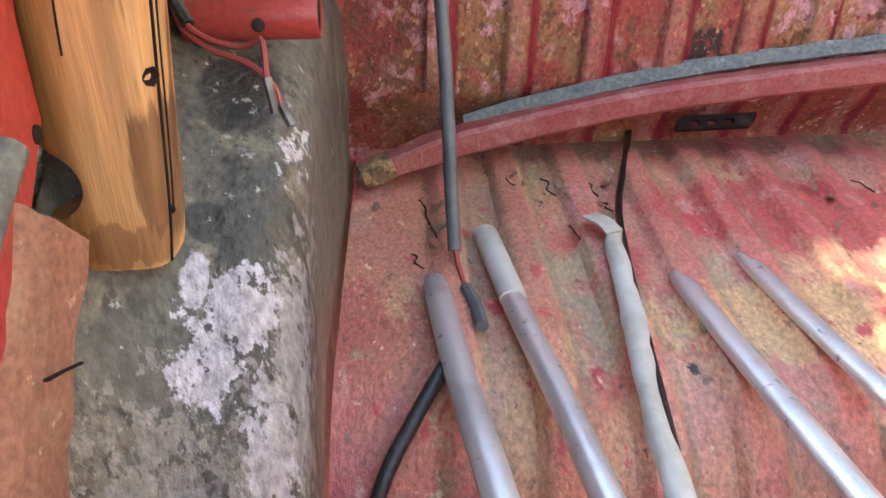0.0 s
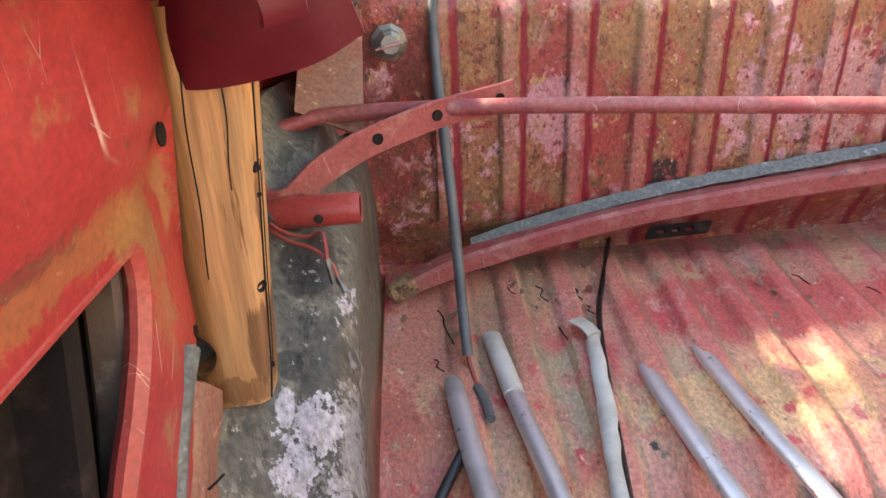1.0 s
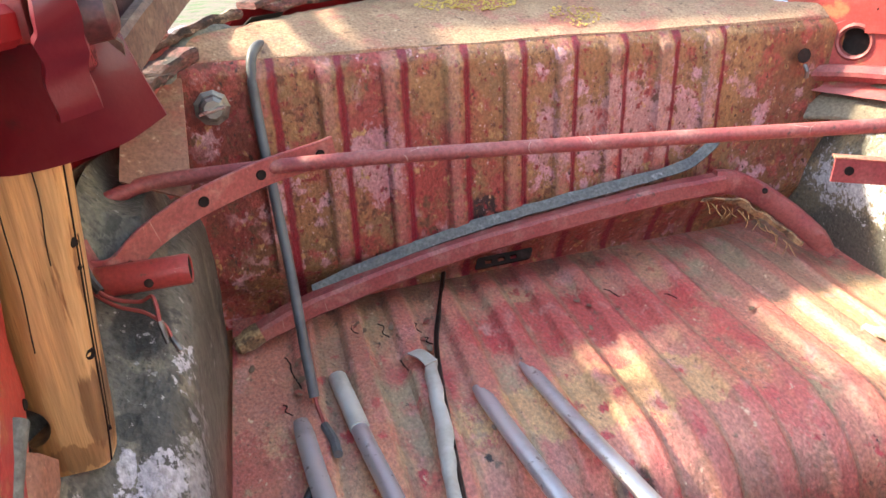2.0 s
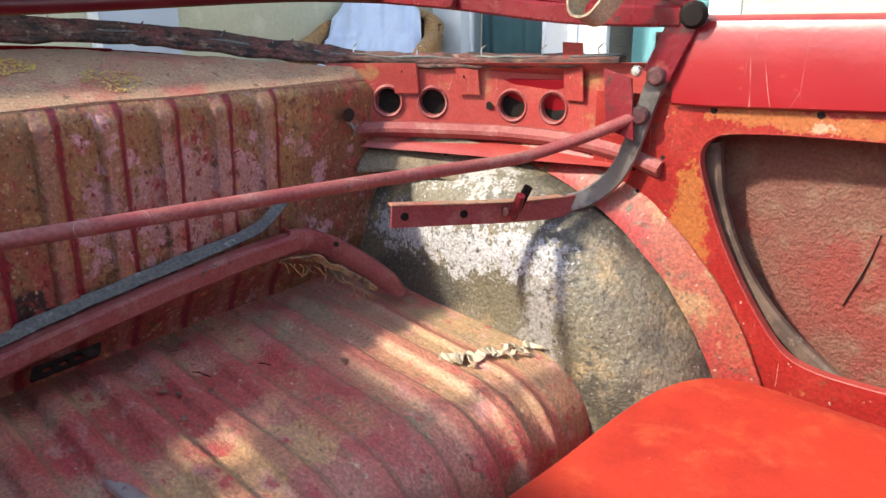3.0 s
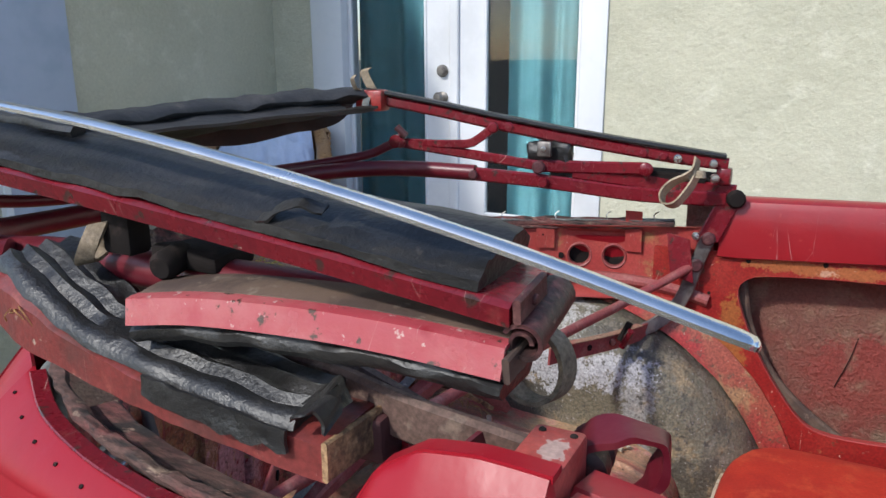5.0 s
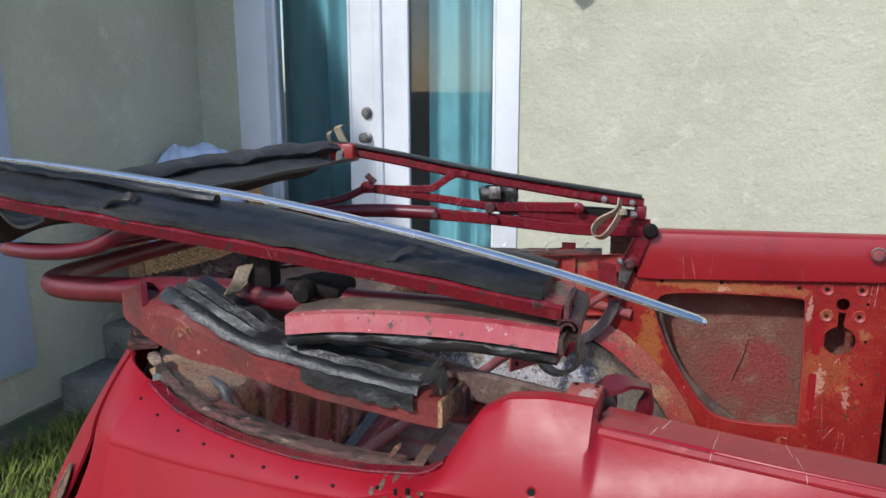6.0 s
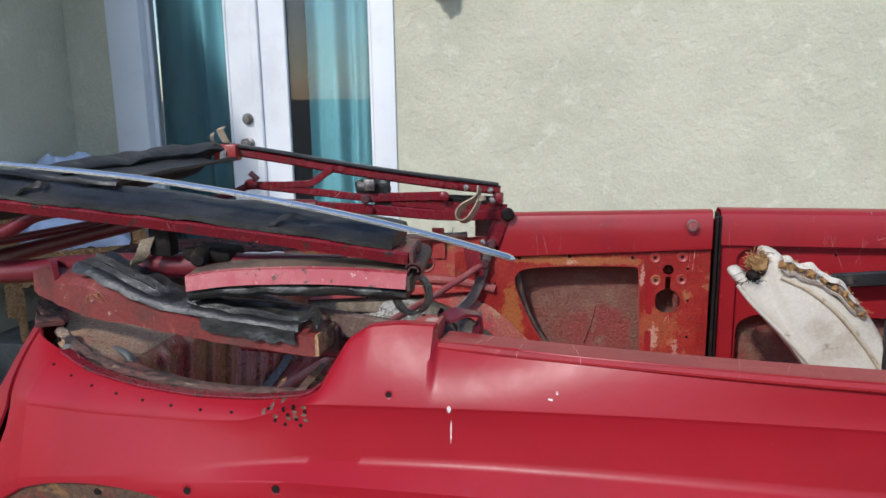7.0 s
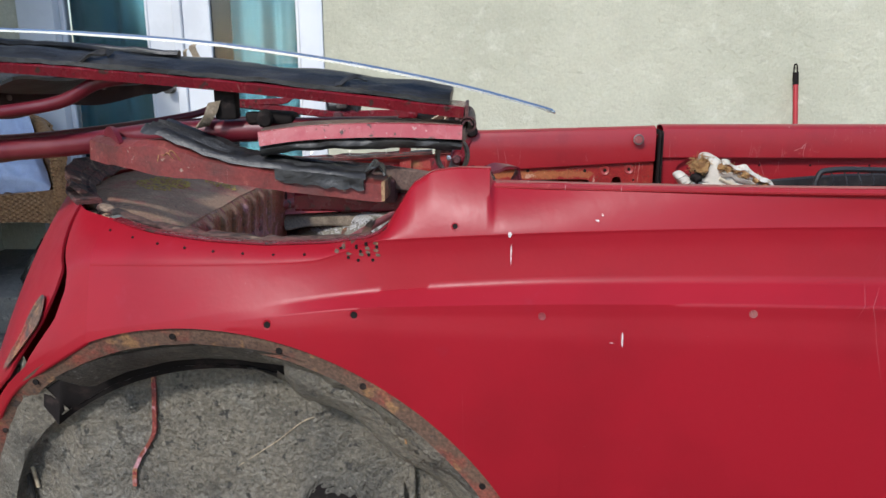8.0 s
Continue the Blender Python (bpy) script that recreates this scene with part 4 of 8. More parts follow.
def bulk_fn(x, z):
    h = 0.0
    for r in RIBX:
        d = abs(x - r + 0.008)
        t = min(max((0.0125 - d) / 0.005 + 0.5, 0), 1)
        h = max(h, t * t * (3 - 2 * t))
    h *= min(max((z - 0.735) / 0.015, 0), 1) * min(max((0.985 - z) / 0.010, 0), 1)
    e = min(max((0.745 - z) / 0.07, 0), 1)
    roll = max(0.0, z - 0.978) ** 2 * 40 + 0.030 * e * e * (3 - 2 * e)
    w = 0.003 * noise.noise(Vector((x * 7, z * 7, 4)))
    top = -0.031 * x
    return (x, bulk_y(x) + 0.012 * (0.97 - z) / 0.3 * 2 - 0.008 * h + roll + w, z + top * (z - 0.66) / 0.31)


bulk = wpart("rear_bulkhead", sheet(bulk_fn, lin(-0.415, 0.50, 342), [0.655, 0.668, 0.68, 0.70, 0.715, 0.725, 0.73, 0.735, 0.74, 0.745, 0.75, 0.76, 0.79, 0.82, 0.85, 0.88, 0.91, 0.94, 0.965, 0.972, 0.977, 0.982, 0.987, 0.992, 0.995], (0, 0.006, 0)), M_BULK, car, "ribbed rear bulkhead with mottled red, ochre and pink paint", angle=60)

# deck behind the bulkhead, up to the tacking rim
RIM = [(-0.473, 0.405, 1.045), (-0.466, 0.48, 1.036), (-0.455, 0.56, 1.032), (-0.440, 0.64, 1.034), (-0.415, 0.72, 1.040), (-0.37, 0.80, 1.048), (-0.30, 0.875, 1.054), (-0.19, 0.945, 1.060), (-0.05, 0.985, 1.064), (0.10, 0.995, 1.060), (0.24, 0.97, 1.045), (0.36, 0.92, 1.026), (0.45, 0.85, 1.012), (0.515, 0.75, 1.006), (0.565, 0.64, 1.008), (0.59, 0.53, 1.012), (0.600, 0.43, 1.018)]
RIMc = curve(RIM, 6)


def deck_fn(u, v):
    x = -0.40 + 0.88 * u
    rr = [p for p in RIMc[18:-16]]
    k = min(rr, key=lambda p: abs(p.x - x))
    y0, z0 = bulk_y(x) + 0.008, 0.996 - 0.031 * x
    y1, z1 = max(k.y - 0.01, y0 + 0.03), k.z - 0.02
    b = 0.004 * sum(math.exp(-((x - c) / 0.012) ** 2) for c in (-0.25, -0.06, 0.13, 0.30))
    s = math.sin(v * math.pi) * 0.012 + b * math.sin(v * math.pi)
    return (x, y0 + (y1 - y0) * v, z0 + (z1 - z0) * v + s + 0.002 * noise.noise(Vector((x * 9, v * 4, 0))))


deck = wpart("rear_deck_panel", sheet(deck_fn, lin(0, 1, 90), lin(0, 1, 16), (0, 0, -0.005)), M_DECK, car, "dusty tan and red sheet-metal deck with foam residue", angle=60)


def flake(at, nrm, size, seed, curl=0.5):
    """A curled paint or foam flake lying on a surface."""
    n = Vector(nrm).normalized()
    s = n.cross(Vector((0.31, 0.77, 0.2))).normalized()
    t = n.cross(s)
    V, F = [], []
    k = 9
    V.append(Vector(at) + n * 0.003)
    for i in range(k):
        a = 2 * math.pi * i / k
        r = size * (0.55 + 0.6 * abs(noise.noise(Vector((i * 1.7, seed, 0)))))
        V.append(Vector(at) + s * r * math.cos(a) + t * r * math.sin(a) * 1.8 + n * (0.0012 + curl * size * max(0, math.cos(a + seed)) * 0.8))
    for i in range(k):
        F.append((0, 1 + i, 1 + (i + 1) % k))
    n0 = len(V)
    V += [v - n * 0.0012 for v in V]
    F += [tuple(i + n0 for i in reversed(f)) for f in F]
    return V, F


def clumps(cx, cy, rx, ry, count, seed, z_of, size):
    rnd = random.Random(seed)
    gs = []
    for i in range(count):
        a, r = rnd.uniform(0, 6.28), math.sqrt(rnd.random())
        x, y = cx + rx * r * math.cos(a), cy + ry * r * math.sin(a)
        s = size * rnd.uniform(0.4, 1.0)
        gs.append(jitter(lathe([(s, -s * 0.4), (s * 0.9, s * 0.2), (s * 0.3, s * 0.5)], (x, y, z_of(x, y)), (0, 0, 1), 6), 300, s * 0.6))
    return join(*gs)


def deck_z(x, y):
    v = min(max((y - bulk_y(x)) / 0.22, 0), 1)
    return Vector(deck_fn((x + 0.40) / 0.88, v)).z


FOAM1, FOAM2 = (-0.03, 0.875), (0.10, 0.815)
wpart("foam_residue", clumps(FOAM1[0], FOAM1[1], 0.07, 0.04, 420, 1, deck_z, 0.0022), M_FOAM, deck, "crumbling yellow foam residue")["kind"] = "stuff"
wpart("foam_residue", clumps(FOAM2[0], FOAM2[1], 0.035, 0.03, 120, 2, deck_z, 0.002), M_FOAM, deck, "crumbling yellow foam residue")["kind"] = "stuff"

# tacking strip round the rear of the opening
wpart("tacking_strip", jitter(sweep([p + Vector((0.016, 0, -0.004)) for p in RIMc[2:34]], rect(0.012, 0.010, 0.003), sizes=[(1 + 0.08 * math.sin(i * 1.3), 1 + 0.06 * math.sin(i * 2.1)) for i in range(32)]), 70, 0.004, 5), M_TACK, car, "crumbling wooden tacking strip along the opening")
tack = wpart("tacking_strip", jitter(sweep(RIMc[35:], rect(0.036, 0.008, 0.002), sizes=[(interp(i, [0, 25, 43], [1.0, 0.9, 0.6]), 1) for i in range(len(RIMc) - 35)]), 20, 0.002), M_TACK, car, "rotten dark wooden tacking strip with nail holes", angle=30)


def board(i0, i1, w, h, off, tilt, seed):
    """A cracked length of facing board that follows the rim."""
    c = [RIMc[i] + Vector(off) for i in range(i0, i1 + 1)]
    n = len(c) - 1
    sz = [(interp(i, [0, 1, n - 2, n], [0.6, 1, 1, 0.35]) * (1 + 0.10 * math.sin(i * 1.7 + seed)), 1) for i in range(n + 1)]
    return jitter(sweep(c, rect(w, h, 0.0015), sizes=sz, twist=[tilt + 5 * math.sin(i * 0.35 + seed) for i in range(n + 1)]), 38, 0.0022, seed)


for k, (i0, i1, w, h, off, tilt) in enumerate(((36, 51, 0.046, 0.008, (0, -0.006, 0.004), -40), (38, 47, 0.024, 0.006, (0, 0.006, 0.020), -25), (47, 60, 0.042, 0.008, (0, -0.004, 0.004), -42), (52, 66, 0.022, 0.006, (0, 0.008, 0.014), -20), (58, 74, 0.034, 0.008, (-0.002, -0.003, 0.003), -45), (70, 86, 0.026, 0.006, (-0.002, 0, 0.001), -50), (82, 94, 0.024, 0.006, (-0.002, 0, 0.001), -50))):
    wpart("board", board(i0, i1, w, h, off, tilt, k * 1.9), M_TACK, tack, angle=30)
wpart("torn_webbing", jitter(sweep([p + Vector((0.004, 0.002, 0.006)) for p in RIMc[56:]], rect(0.016, 0.003, 0.001), sizes=[1 + 0.35 * math.sin(i * 0.9) for i in range(len(RIMc) - 56)]), 30, 0.003, 3), M_GREYRUB, tack)
for k in range(9):
    p = RIMc[54 + k * 5] + Vector((0.0, 0, 0.006))
    wpart("tack", tube(curve([p, p + Vector((0.002, 0.003, 0.010)), p + Vector((0.004, -0.004, 0.016))], 3), 0.0011, 5), M_BRIGHT, tack)


# wheelhouses
def wheelhouse(xi, xo, cy, cz, R, rho, wob=0.004, r0=0.10, flare=0.0, rear=0.0, a0=-25, lumps=0.0):
    sgn = 1 if xo > xi else -1

    def fn(u, v):
        a = radians(a0 + (205 - a0) * u)
        if v <= 1:
            r, x = r0 + (R - rho - r0) * v, xi
        elif v <= 2:
            t = (v - 1) * math.pi / 2
            r, x = R - rho + rho * math.sin(t), xi + sgn * rho * (1 - math.cos(t))
        else:
            r, x = R + flare * (v - 2) ** (3 if rear else 1.5), xi + sgn * (rho + (abs(xo - xi) - rho) * (v - 2))
        r *= 1 + rear * max(0.0, math.cos(a)) ** 2
        if lumps and v > 2:      # hollow between the well and the skin over the top of the arch
            e0, e1 = min(max((108 - math.degrees(a)) / 14, 0), 1), min(max((math.degrees(a) - 30) / 16, 0), 1)
            r += 0.052 * e0 * e1 * min(1, (v - 2) / 0.2)
        p = Vector((x, cy + r * math.cos(a), cz + r * math.sin(a)))
        if xi < 0:
            p.x += max(0.0, p.y - 0.87) * 0.45
        if rear and v > 1:      # pressed in where the pillar and the roof pivot stand behind
            g = math.degrees(a)
            d = (0.024 * math.exp(-((g - 131) / 11) ** 2) + 0.016 * math.exp(-((g - 109) / 9) ** 2)) * min(1, v - 1) * (1 - max(0, v - 2) ** 6)
            p.y, p.z = p.y - d * math.cos(a), p.z - d * math.sin(a)
        if lumps:
            p.x = max(p.x, interp(p.y, [0.60, 0.70, 0.80, 0.90, 1.03, 1.10], [-0.499, -0.486, -0.464, -0.438, -0.365, -0.31]))
            p.x -= lumps * (v < 2.6) * (abs(noise.noise(p * 75)) + 0.5 * abs(noise.noise(p * 160)))
        return p + wob * noise.noise_vector(p * 9) + wob * 0.4 * noise.noise_vector(p * 31)
    k = 3 if lumps else 1
    return sheet(fn, lin(0, 1, 80 * k), lin(0, 1, 8 * k * k) + lin(1.12, 2, 9 * k) + lin(2.1, 2.8, 8) + lin(2.85, 3, 4))


wpart("wheelhouse", wheelhouse(-0.398, -0.512, AY, AZ, 0.368, 0.040, flare=0.045, a0=62), M_GALV2, car, "grey undersealed wheelhouse with flaking white paint")
wpart("wheelhouse", wheelhouse(0.466, 0.61, 0.64, AZ - 0.055, 0.432, 0.115), M_GALV, car, "bare galvanised wheelhouse with flaking white coating")
LEVEL = SAG
well = wheelhouse(-0.412, -0.506, AY, AZ, 0.360, 0.022, 0.003, 0.0, 0.045, 0.06, lumps=0.0045)


def in_hollow(f):
    c = sum((Vector(well[0][i]) for i in f), Vector()) / len(f)
    a = math.degrees(math.atan2(c.z - AZ, c.y - AY))
    return 52 < a < 104 and math.hypot(c.z - AZ, c.y - AY) > 0.358 and c.x < -0.430


well = (well[0], [f for f in well[1] if not in_hollow(f)])
wpart("wheel_well", well, M_UNDER, car, "wheel well coated with lumpy grey underseal", angle=80)


# The near-black sheet over the arch puts the hollow's shade into its colour.
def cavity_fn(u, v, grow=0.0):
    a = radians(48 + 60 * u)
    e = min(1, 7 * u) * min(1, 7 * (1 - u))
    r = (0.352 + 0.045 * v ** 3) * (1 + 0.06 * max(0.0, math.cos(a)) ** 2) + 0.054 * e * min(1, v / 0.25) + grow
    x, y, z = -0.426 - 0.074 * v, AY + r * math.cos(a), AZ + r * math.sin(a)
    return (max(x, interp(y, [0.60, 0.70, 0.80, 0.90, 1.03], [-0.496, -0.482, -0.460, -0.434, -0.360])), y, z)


wpart("cavity_shade", sheet(cavity_fn, lin(0, 1, 50), lin(0.0, 0.25, 8) + lin(0.3, 0.9, 8)), M_DARK, car, "hollow over the wheel well, coloured black for its shade")
wpart("wheelhouse_crown", sheet(lambda u, v: Vector(cavity_fn(u, v, 0.006)) + Vector((0.006, 0, 0)), lin(0, 1, 50), lin(0.0, 0.25, 8) + lin(0.3, 0.9, 8)), M_GALV2, car, "grey undersealed crown of the wheelhouse")

# ---- outer skin of the near side ----
YS = [-1.3, -0.4, -0.11, 0.13, 0.28, 0.44, 0.60, 0.70, 0.80]
XW = [-0.60, -0.585, -0.572, -0.556, -0.545, -0.530, -0.514, -0.501, -0.480]     # widest line in plan


def smooth_of(x, xs, ys):
    """A smooth line through knots (cubic, with slopes from the neighbours)."""
    n = len(xs)
    if x <= xs[0]:
        return ys[0]
    if x >= xs[-1]:
        return ys[-1] + (x - xs[-1]) * (ys[-1] - ys[-2]) / (xs[-1] - xs[-2])
    i = max(k for k in range(n - 1) if xs[k] <= x)
    sl = lambda k: (ys[min(k + 1, n - 1)] - ys[max(k - 1, 0)]) / (xs[min(k + 1, n - 1)] - xs[max(k - 1, 0)])
    h = xs[i + 1] - xs[i]
    t = (x - xs[i]) / h
    return (2 * t ** 3 - 3 * t * t + 1) * ys[i] + (t ** 3 - 2 * t * t + t) * h * sl(i) + (3 * t * t - 2 * t ** 3) * ys[i + 1] + (t ** 3 - t * t) * h * sl(i + 1)


def crest_z(y):
    return smooth_of(y, [-1.3, -0.17, 0.19, 0.39, 0.53, 0.676, 0.8], [1.024, 1.022, 1.011, 0.993, 0.973, 0.946, 0.92])


def c1_z(y):
    return smooth_of(y, [-1.3, -0.2, 0.405, 0.5, 0.8], [1.086, 1.083, 1.052, 1.022, 1.0])


def c3_z(y):
    return smooth_of(y, [-1.3, -0.178, 0.323, 0.44, 0.548, 0.68, 0.8], [0.985, 0.981, 0.969, 0.963, 0.946, 0.926, 0.895])


def arch_z(y):
    d = AR * AR - (y - AY) ** 2
    return AZ + math.sqrt(d) if d > 0 else -1.0


def top_z(y):
    return interp(y, [-1.3, -0.2, 0.20, 0.278, 0.281, 0.32, 0.35, 0.375, 0.395, 0.408, 0.425, 0.48, 0.56, 0.64, 0.72, 0.80], [1.126, 1.123, 1.118, 1.116, 1.132, 1.132, 1.128, 1.112, 1.080, 1.058, 1.048, 1.040, 1.035, 1.036, 1.041, 1.050])


def top_x(y):
    return smooth_of(y, [-1.3, -0.4, -0.11, 0.13, 0.28, 0.405, 0.48, 0.56, 0.64, 0.72, 0.80], [-0.56, -0.550, -0.538, -0.504, -0.474, -0.474, -0.472, -0.464, -0.450, -0.426, -0.382])


def side_x(y, z):
    """The flank's x: rounded shoulder, sharp upper crease, bulge with a lower groove."""
    xw = smooth_of(y, YS, XW)
    c1, c2 = c1_z(y), crest_z(y)
    c3 = c3_z(y)
    zt, xt = top_z(y), top_x(y)
    m = min(max((0.66 - y) / 0.30, 0), 1)
    m = m * m * (3 - 2 * m)
    a1 = xw + interp(y, [0.35, 0.8], [0.034, 0.034])
    led = xw + 0.006 + 0.020 * m
    if z >= c1:
        t = (z - c1) / max(zt - c1, 1e-4)
        return a1 + (xt - a1) * t ** 1.6 - 0.0045 * m * math.exp((c1 - z) / 0.016) * min(1, (1 - t) * 3)
    if z >= c2:
        t = (c1 - z) / (c1 - c2)
        a0 = a1 - 0.002 * m * min(t * 8, 1)
        return a0 + (led - a0) * t ** (1 + 0.5 * m) - 0.0045 * m * math.exp((z - c1) / 0.006)
    if z >= c3:
        t = (c2 - z) / (c2 - c3)
        return led + (xw + 0.001 - led) * (t ** 0.85 * (1 - m) + min(1, t / 0.52) * m)
    t = (c3 - z) / 0.7
    g = 0.0035 * m * math.exp(-((c3 - z) / 0.006)) - 0.0035 * m
    return xw + 0.001 + g + 0.0035 * m + 0.10 * t * t - 0.004 * math.sin(min(t * 4, math.pi)) - 0.003 * m * min(1, (c3 - z) / 0.004)


ycols = lin(-1.3, -0.2, 12) + lin(-0.17, 0.17, 17) + lin(0.18, 0.29, 30) + lin(0.295, 0.80, 90)


def skin_fn(y, v):
    """v counts the bands between the creases: top, shoulder, crest, groove, sill."""
    az = arch_z(y)
    zb = az if az > 0.25 else 0.26
    ks = [top_z(y), c1_z(y), crest_z(y), c3_z(y), min(c3_z(y) - 0.006, 0.93), zb]
    ks = [max(z, zb + 0.0015 * (5 - k)) for k, z in enumerate(ks)]
    k = min(int(v), 4)
    z = ks[k] + (ks[k + 1] - ks[k]) * (v - k)
    return (side_x(y, z), y, z)


quarter = wpart("rear_quarter_panel", sheet(skin_fn, ycols, lin(0, 0.85, 11) + [0.9, 0.94, 0.97, 0.99, 1, 1.02, 1.05, 1.09] + lin(1.15, 2, 9) + [2.1, 2.25, 2.4, 2.48, 2.52, 2.6, 2.8, 3] + lin(3.34, 4, 3) + lin(4.05, 5, 18), (0.003, 0, 0)), M_PAINT, car, "glossy red rear quarter panel with stone chips", angle=50)


# tail beyond the quarter: sweeps round behind the deck, with a gap for the lid
TAILW = [(-0.480, 0.80, 0.925), (-0.452, 0.895, 0.865), (-0.395, 0.995, 0.80), (-0.285, 1.055, 0.79), (-0.15, 1.12, 0.78), (0.0, 1.155, 0.77), (0.25, 1.18, 0.77), (0.45, 1.09, 0.77), (0.58, 0.95, 0.78), (0.645, 0.75, 0.78), (0.665, 0.5, 0.78)]
TAILT = [(-0.382, 0.80, 1.050), (-0.345, 0.855, 1.055), (-0.292, 0.888, 1.058), (-0.195, 0.953, 1.057), (-0.075, 0.993, 1.056), (0.06, 1.008, 1.052), (0.22, 0.995, 1.036), (0.35, 0.945, 1.016), (0.45, 0.875, 0.998), (0.55, 0.72, 0.99), (0.60, 0.50, 0.995)]
TW, TT = curve(TAILW, 8), curve(TAILT, 8)


def tail_base(u, v):
    i = int(u)
    t, w = TT[i], TW[i]
    az = arch_z(w.y) if w.x < -0.3 else -1
    if v <= 1:
        k = math.sin(v * math.pi / 2)
        return t.lerp(w, v) + Vector(((w.x - t.x), (w.y - t.y), 0)) * (k - v) * 0.25 + Vector((0, 0, (t.z - w.z))) * (math.cos(v * math.pi / 2) - (1 - v)) * 0.25
    zb = max(az, 0.28)
    zb = min(zb, w.z - 0.02)
    return Vector((w.x, w.y, w.z + (zb - w.z) * (v - 1)))


def tail_fn(u, v):
    i = min(int(u), len(TT) - 2)
    p = Vector(tail_base(i, v)).lerp(Vector(tail_base(i + 1, v)), u - i)
    p0 = Vector(tail_base(0, v))
    k = max(0.0, 1 - u / 12.0)
    if k:
        p.x += (side_x(0.80, max(p0.z, 0.5)) - p0.x) * k * k * (3 - 2 * k)
    return p


def gap_u(v):
    """Where the shut line of the lid runs."""
    return interp(v, [0, 0.1, 0.3, 0.45, 0.6, 0.8, 0.95, 1.4, 2.0], [11, 10, 7, 4.6, 4.2, 5.2, 8.5, 14, 20])


def gap_w(v):
    return interp(v, [0, 0.45, 0.6, 0.8, 1.0, 2.0], [0.35, 0.6, 1.6, 2.2, 2.4, 2.6])


TV = lin(0, 1, 24) + lin(1.08, 2, 12)
wpart("tail_corner", sheet(lambda s, v: tail_fn(s * gap_u(v), v), lin(0, 1, 16), TV, (0.002, -0.002, -0.002)), M_PAINT, car, angle=60)
lid = wpart("boot_lid", sheet(lambda s, v: Vector(tail_fn(gap_u(v) + gap_w(v) + s * (46 - gap_u(v) - gap_w(v)), v)) + Vector((0, 0.003, 0.0015)), lin(0, 1, 44), TV, (0.002, -0.002, -0.002)), M_PAINT, car, "red rear lid with a wide shut gap", angle=60)
wpart("tail_corner", sheet(tail_fn, list(range(46, len(TT))), lin(0, 1, 18) + lin(1.1, 2, 10), (-0.002, -0.002, -0.002)), M_PAINT, car)
# Black sheet under the shut line, its colour standing for shade in the gap.
wpart("gap_shade_sheet", sheet(lambda s, v: Vector(tail_fn(max(0, gap_u(v) - 1.2 + s * 6), v)) + Vector((0.020, -0.016, -0.008)), lin(0, 1, 8), TV, (0.002, -0.002, 0)), M_DARK, car, "black sheet behind the lid edge, painting the gap's shade")
LU = lambda a, r: (gap_u(0.78 + 0.17 * r * math.sin(a)) + 3.6 + 1.7 * r * math.cos(a), 0.78 + 0.17 * r * math.sin(a))
wpart("lamp_opening", sheet(lambda a, r: Vector(tail_fn(*LU(a, r))) + Vector((-0.003, 0.0055, 0.003)) * (1 if r > 0.8 else 0.6), lin(0, 2 * math.pi, 25), [0.02, 0.4, 0.78, 0.85, 1.0]), M_RUST, lid, "dusty empty tail lamp opening")

# far outer skin, floor, sills, blocks that carry the shell


def far_fn(y, v):
    zt = interp(y, [-1.3, 0.30, 0.345, 0.5], [1.075, 1.07, 1.005, 1.0])
    z = zt + (0.28 - zt) * v
    x = interp(y, [-1.3, -0.4, 0.0, 0.3, 0.5], [0.71, 0.70, 0.69, 0.675, 0.665]) - 0.05 * max(0, 1 - v * 5) ** 1.5 - 0.08 * max(0, v - 0.5) ** 2
    return (x, y, z)


wpart("far_quarter_skin", sheet(far_fn, lin(-1.3, 0.5, 30), lin(0, 1, 24), (-0.003, 0, 0)), M_PAINT, car)
wpart("floor_pan", box((-0.50, -1.3, 0.235), (0.62, 1.15, 0.255), 0.006), M_REDDUST, car, "dusty red floor pan")
wpart("scuttle_panel", box((-0.55, -1.36, 0.24), (0.66, -1.30, 1.06), 0.02), M_REDWORN, car)
for bx, by in ((-0.33, -1.05), (0.40, -1.05), (-0.25, 0.95), (0.35, 0.95)):
    wpart("timber_block", box((bx - 0.11, by - 0.11, -0.01), (bx + 0.11, by + 0.11, 0.236), 0.008), M_DARKWOOD, car)

# arch flange: rusty turned-in lip with screw holes


def arch_flange(u, v):
    a = radians(-18 + 216 * u)
    r = AR + 0.001 - 0.026 * v
    y, z = AY + r * math.cos(a), AZ + r * math.sin(a)
    yy = AY + AR * math.cos(a)
    x = (side_x(yy, AZ + AR * math.sin(a)) if yy < 0.80 else interp(yy, [0.80, 0.90, 1.03, 1.10], [side_x(0.80, 0.9), -0.455, -0.38, -0.33])) + 0.003 + 0.008 * v
    return Vector((x, y, z)) + 0.002 * v * noise.noise_vector(Vector((y * 30, z * 30, 1)))


flange = wpart("arch_flange", sheet(arch_flange, lin(0, 1, 110), lin(0, 1, 5), (0.004, 0, 0)), M_RUST, car, "rusty wheel arch flange with screw holes")


def arch_seal(u, v):
    a = radians(-18 + 216 * u)
    r = AR - 0.026 - (0.016 + 0.016 * math.exp(-((math.degrees(a) - 131) / 10) ** 2)) * v * (0.7 + 0.6 * abs(noise.noise(Vector((u * 60, 0, 0)))))
    y, z = AY + r * math.cos(a), AZ + r * math.sin(a)
    p = arch_flange(u, 1)
    return Vector((p.x + 0.002 + 0.016 * v, y, z)) + 0.003 * noise.noise_vector(Vector((y * 60, z * 60, 3)))


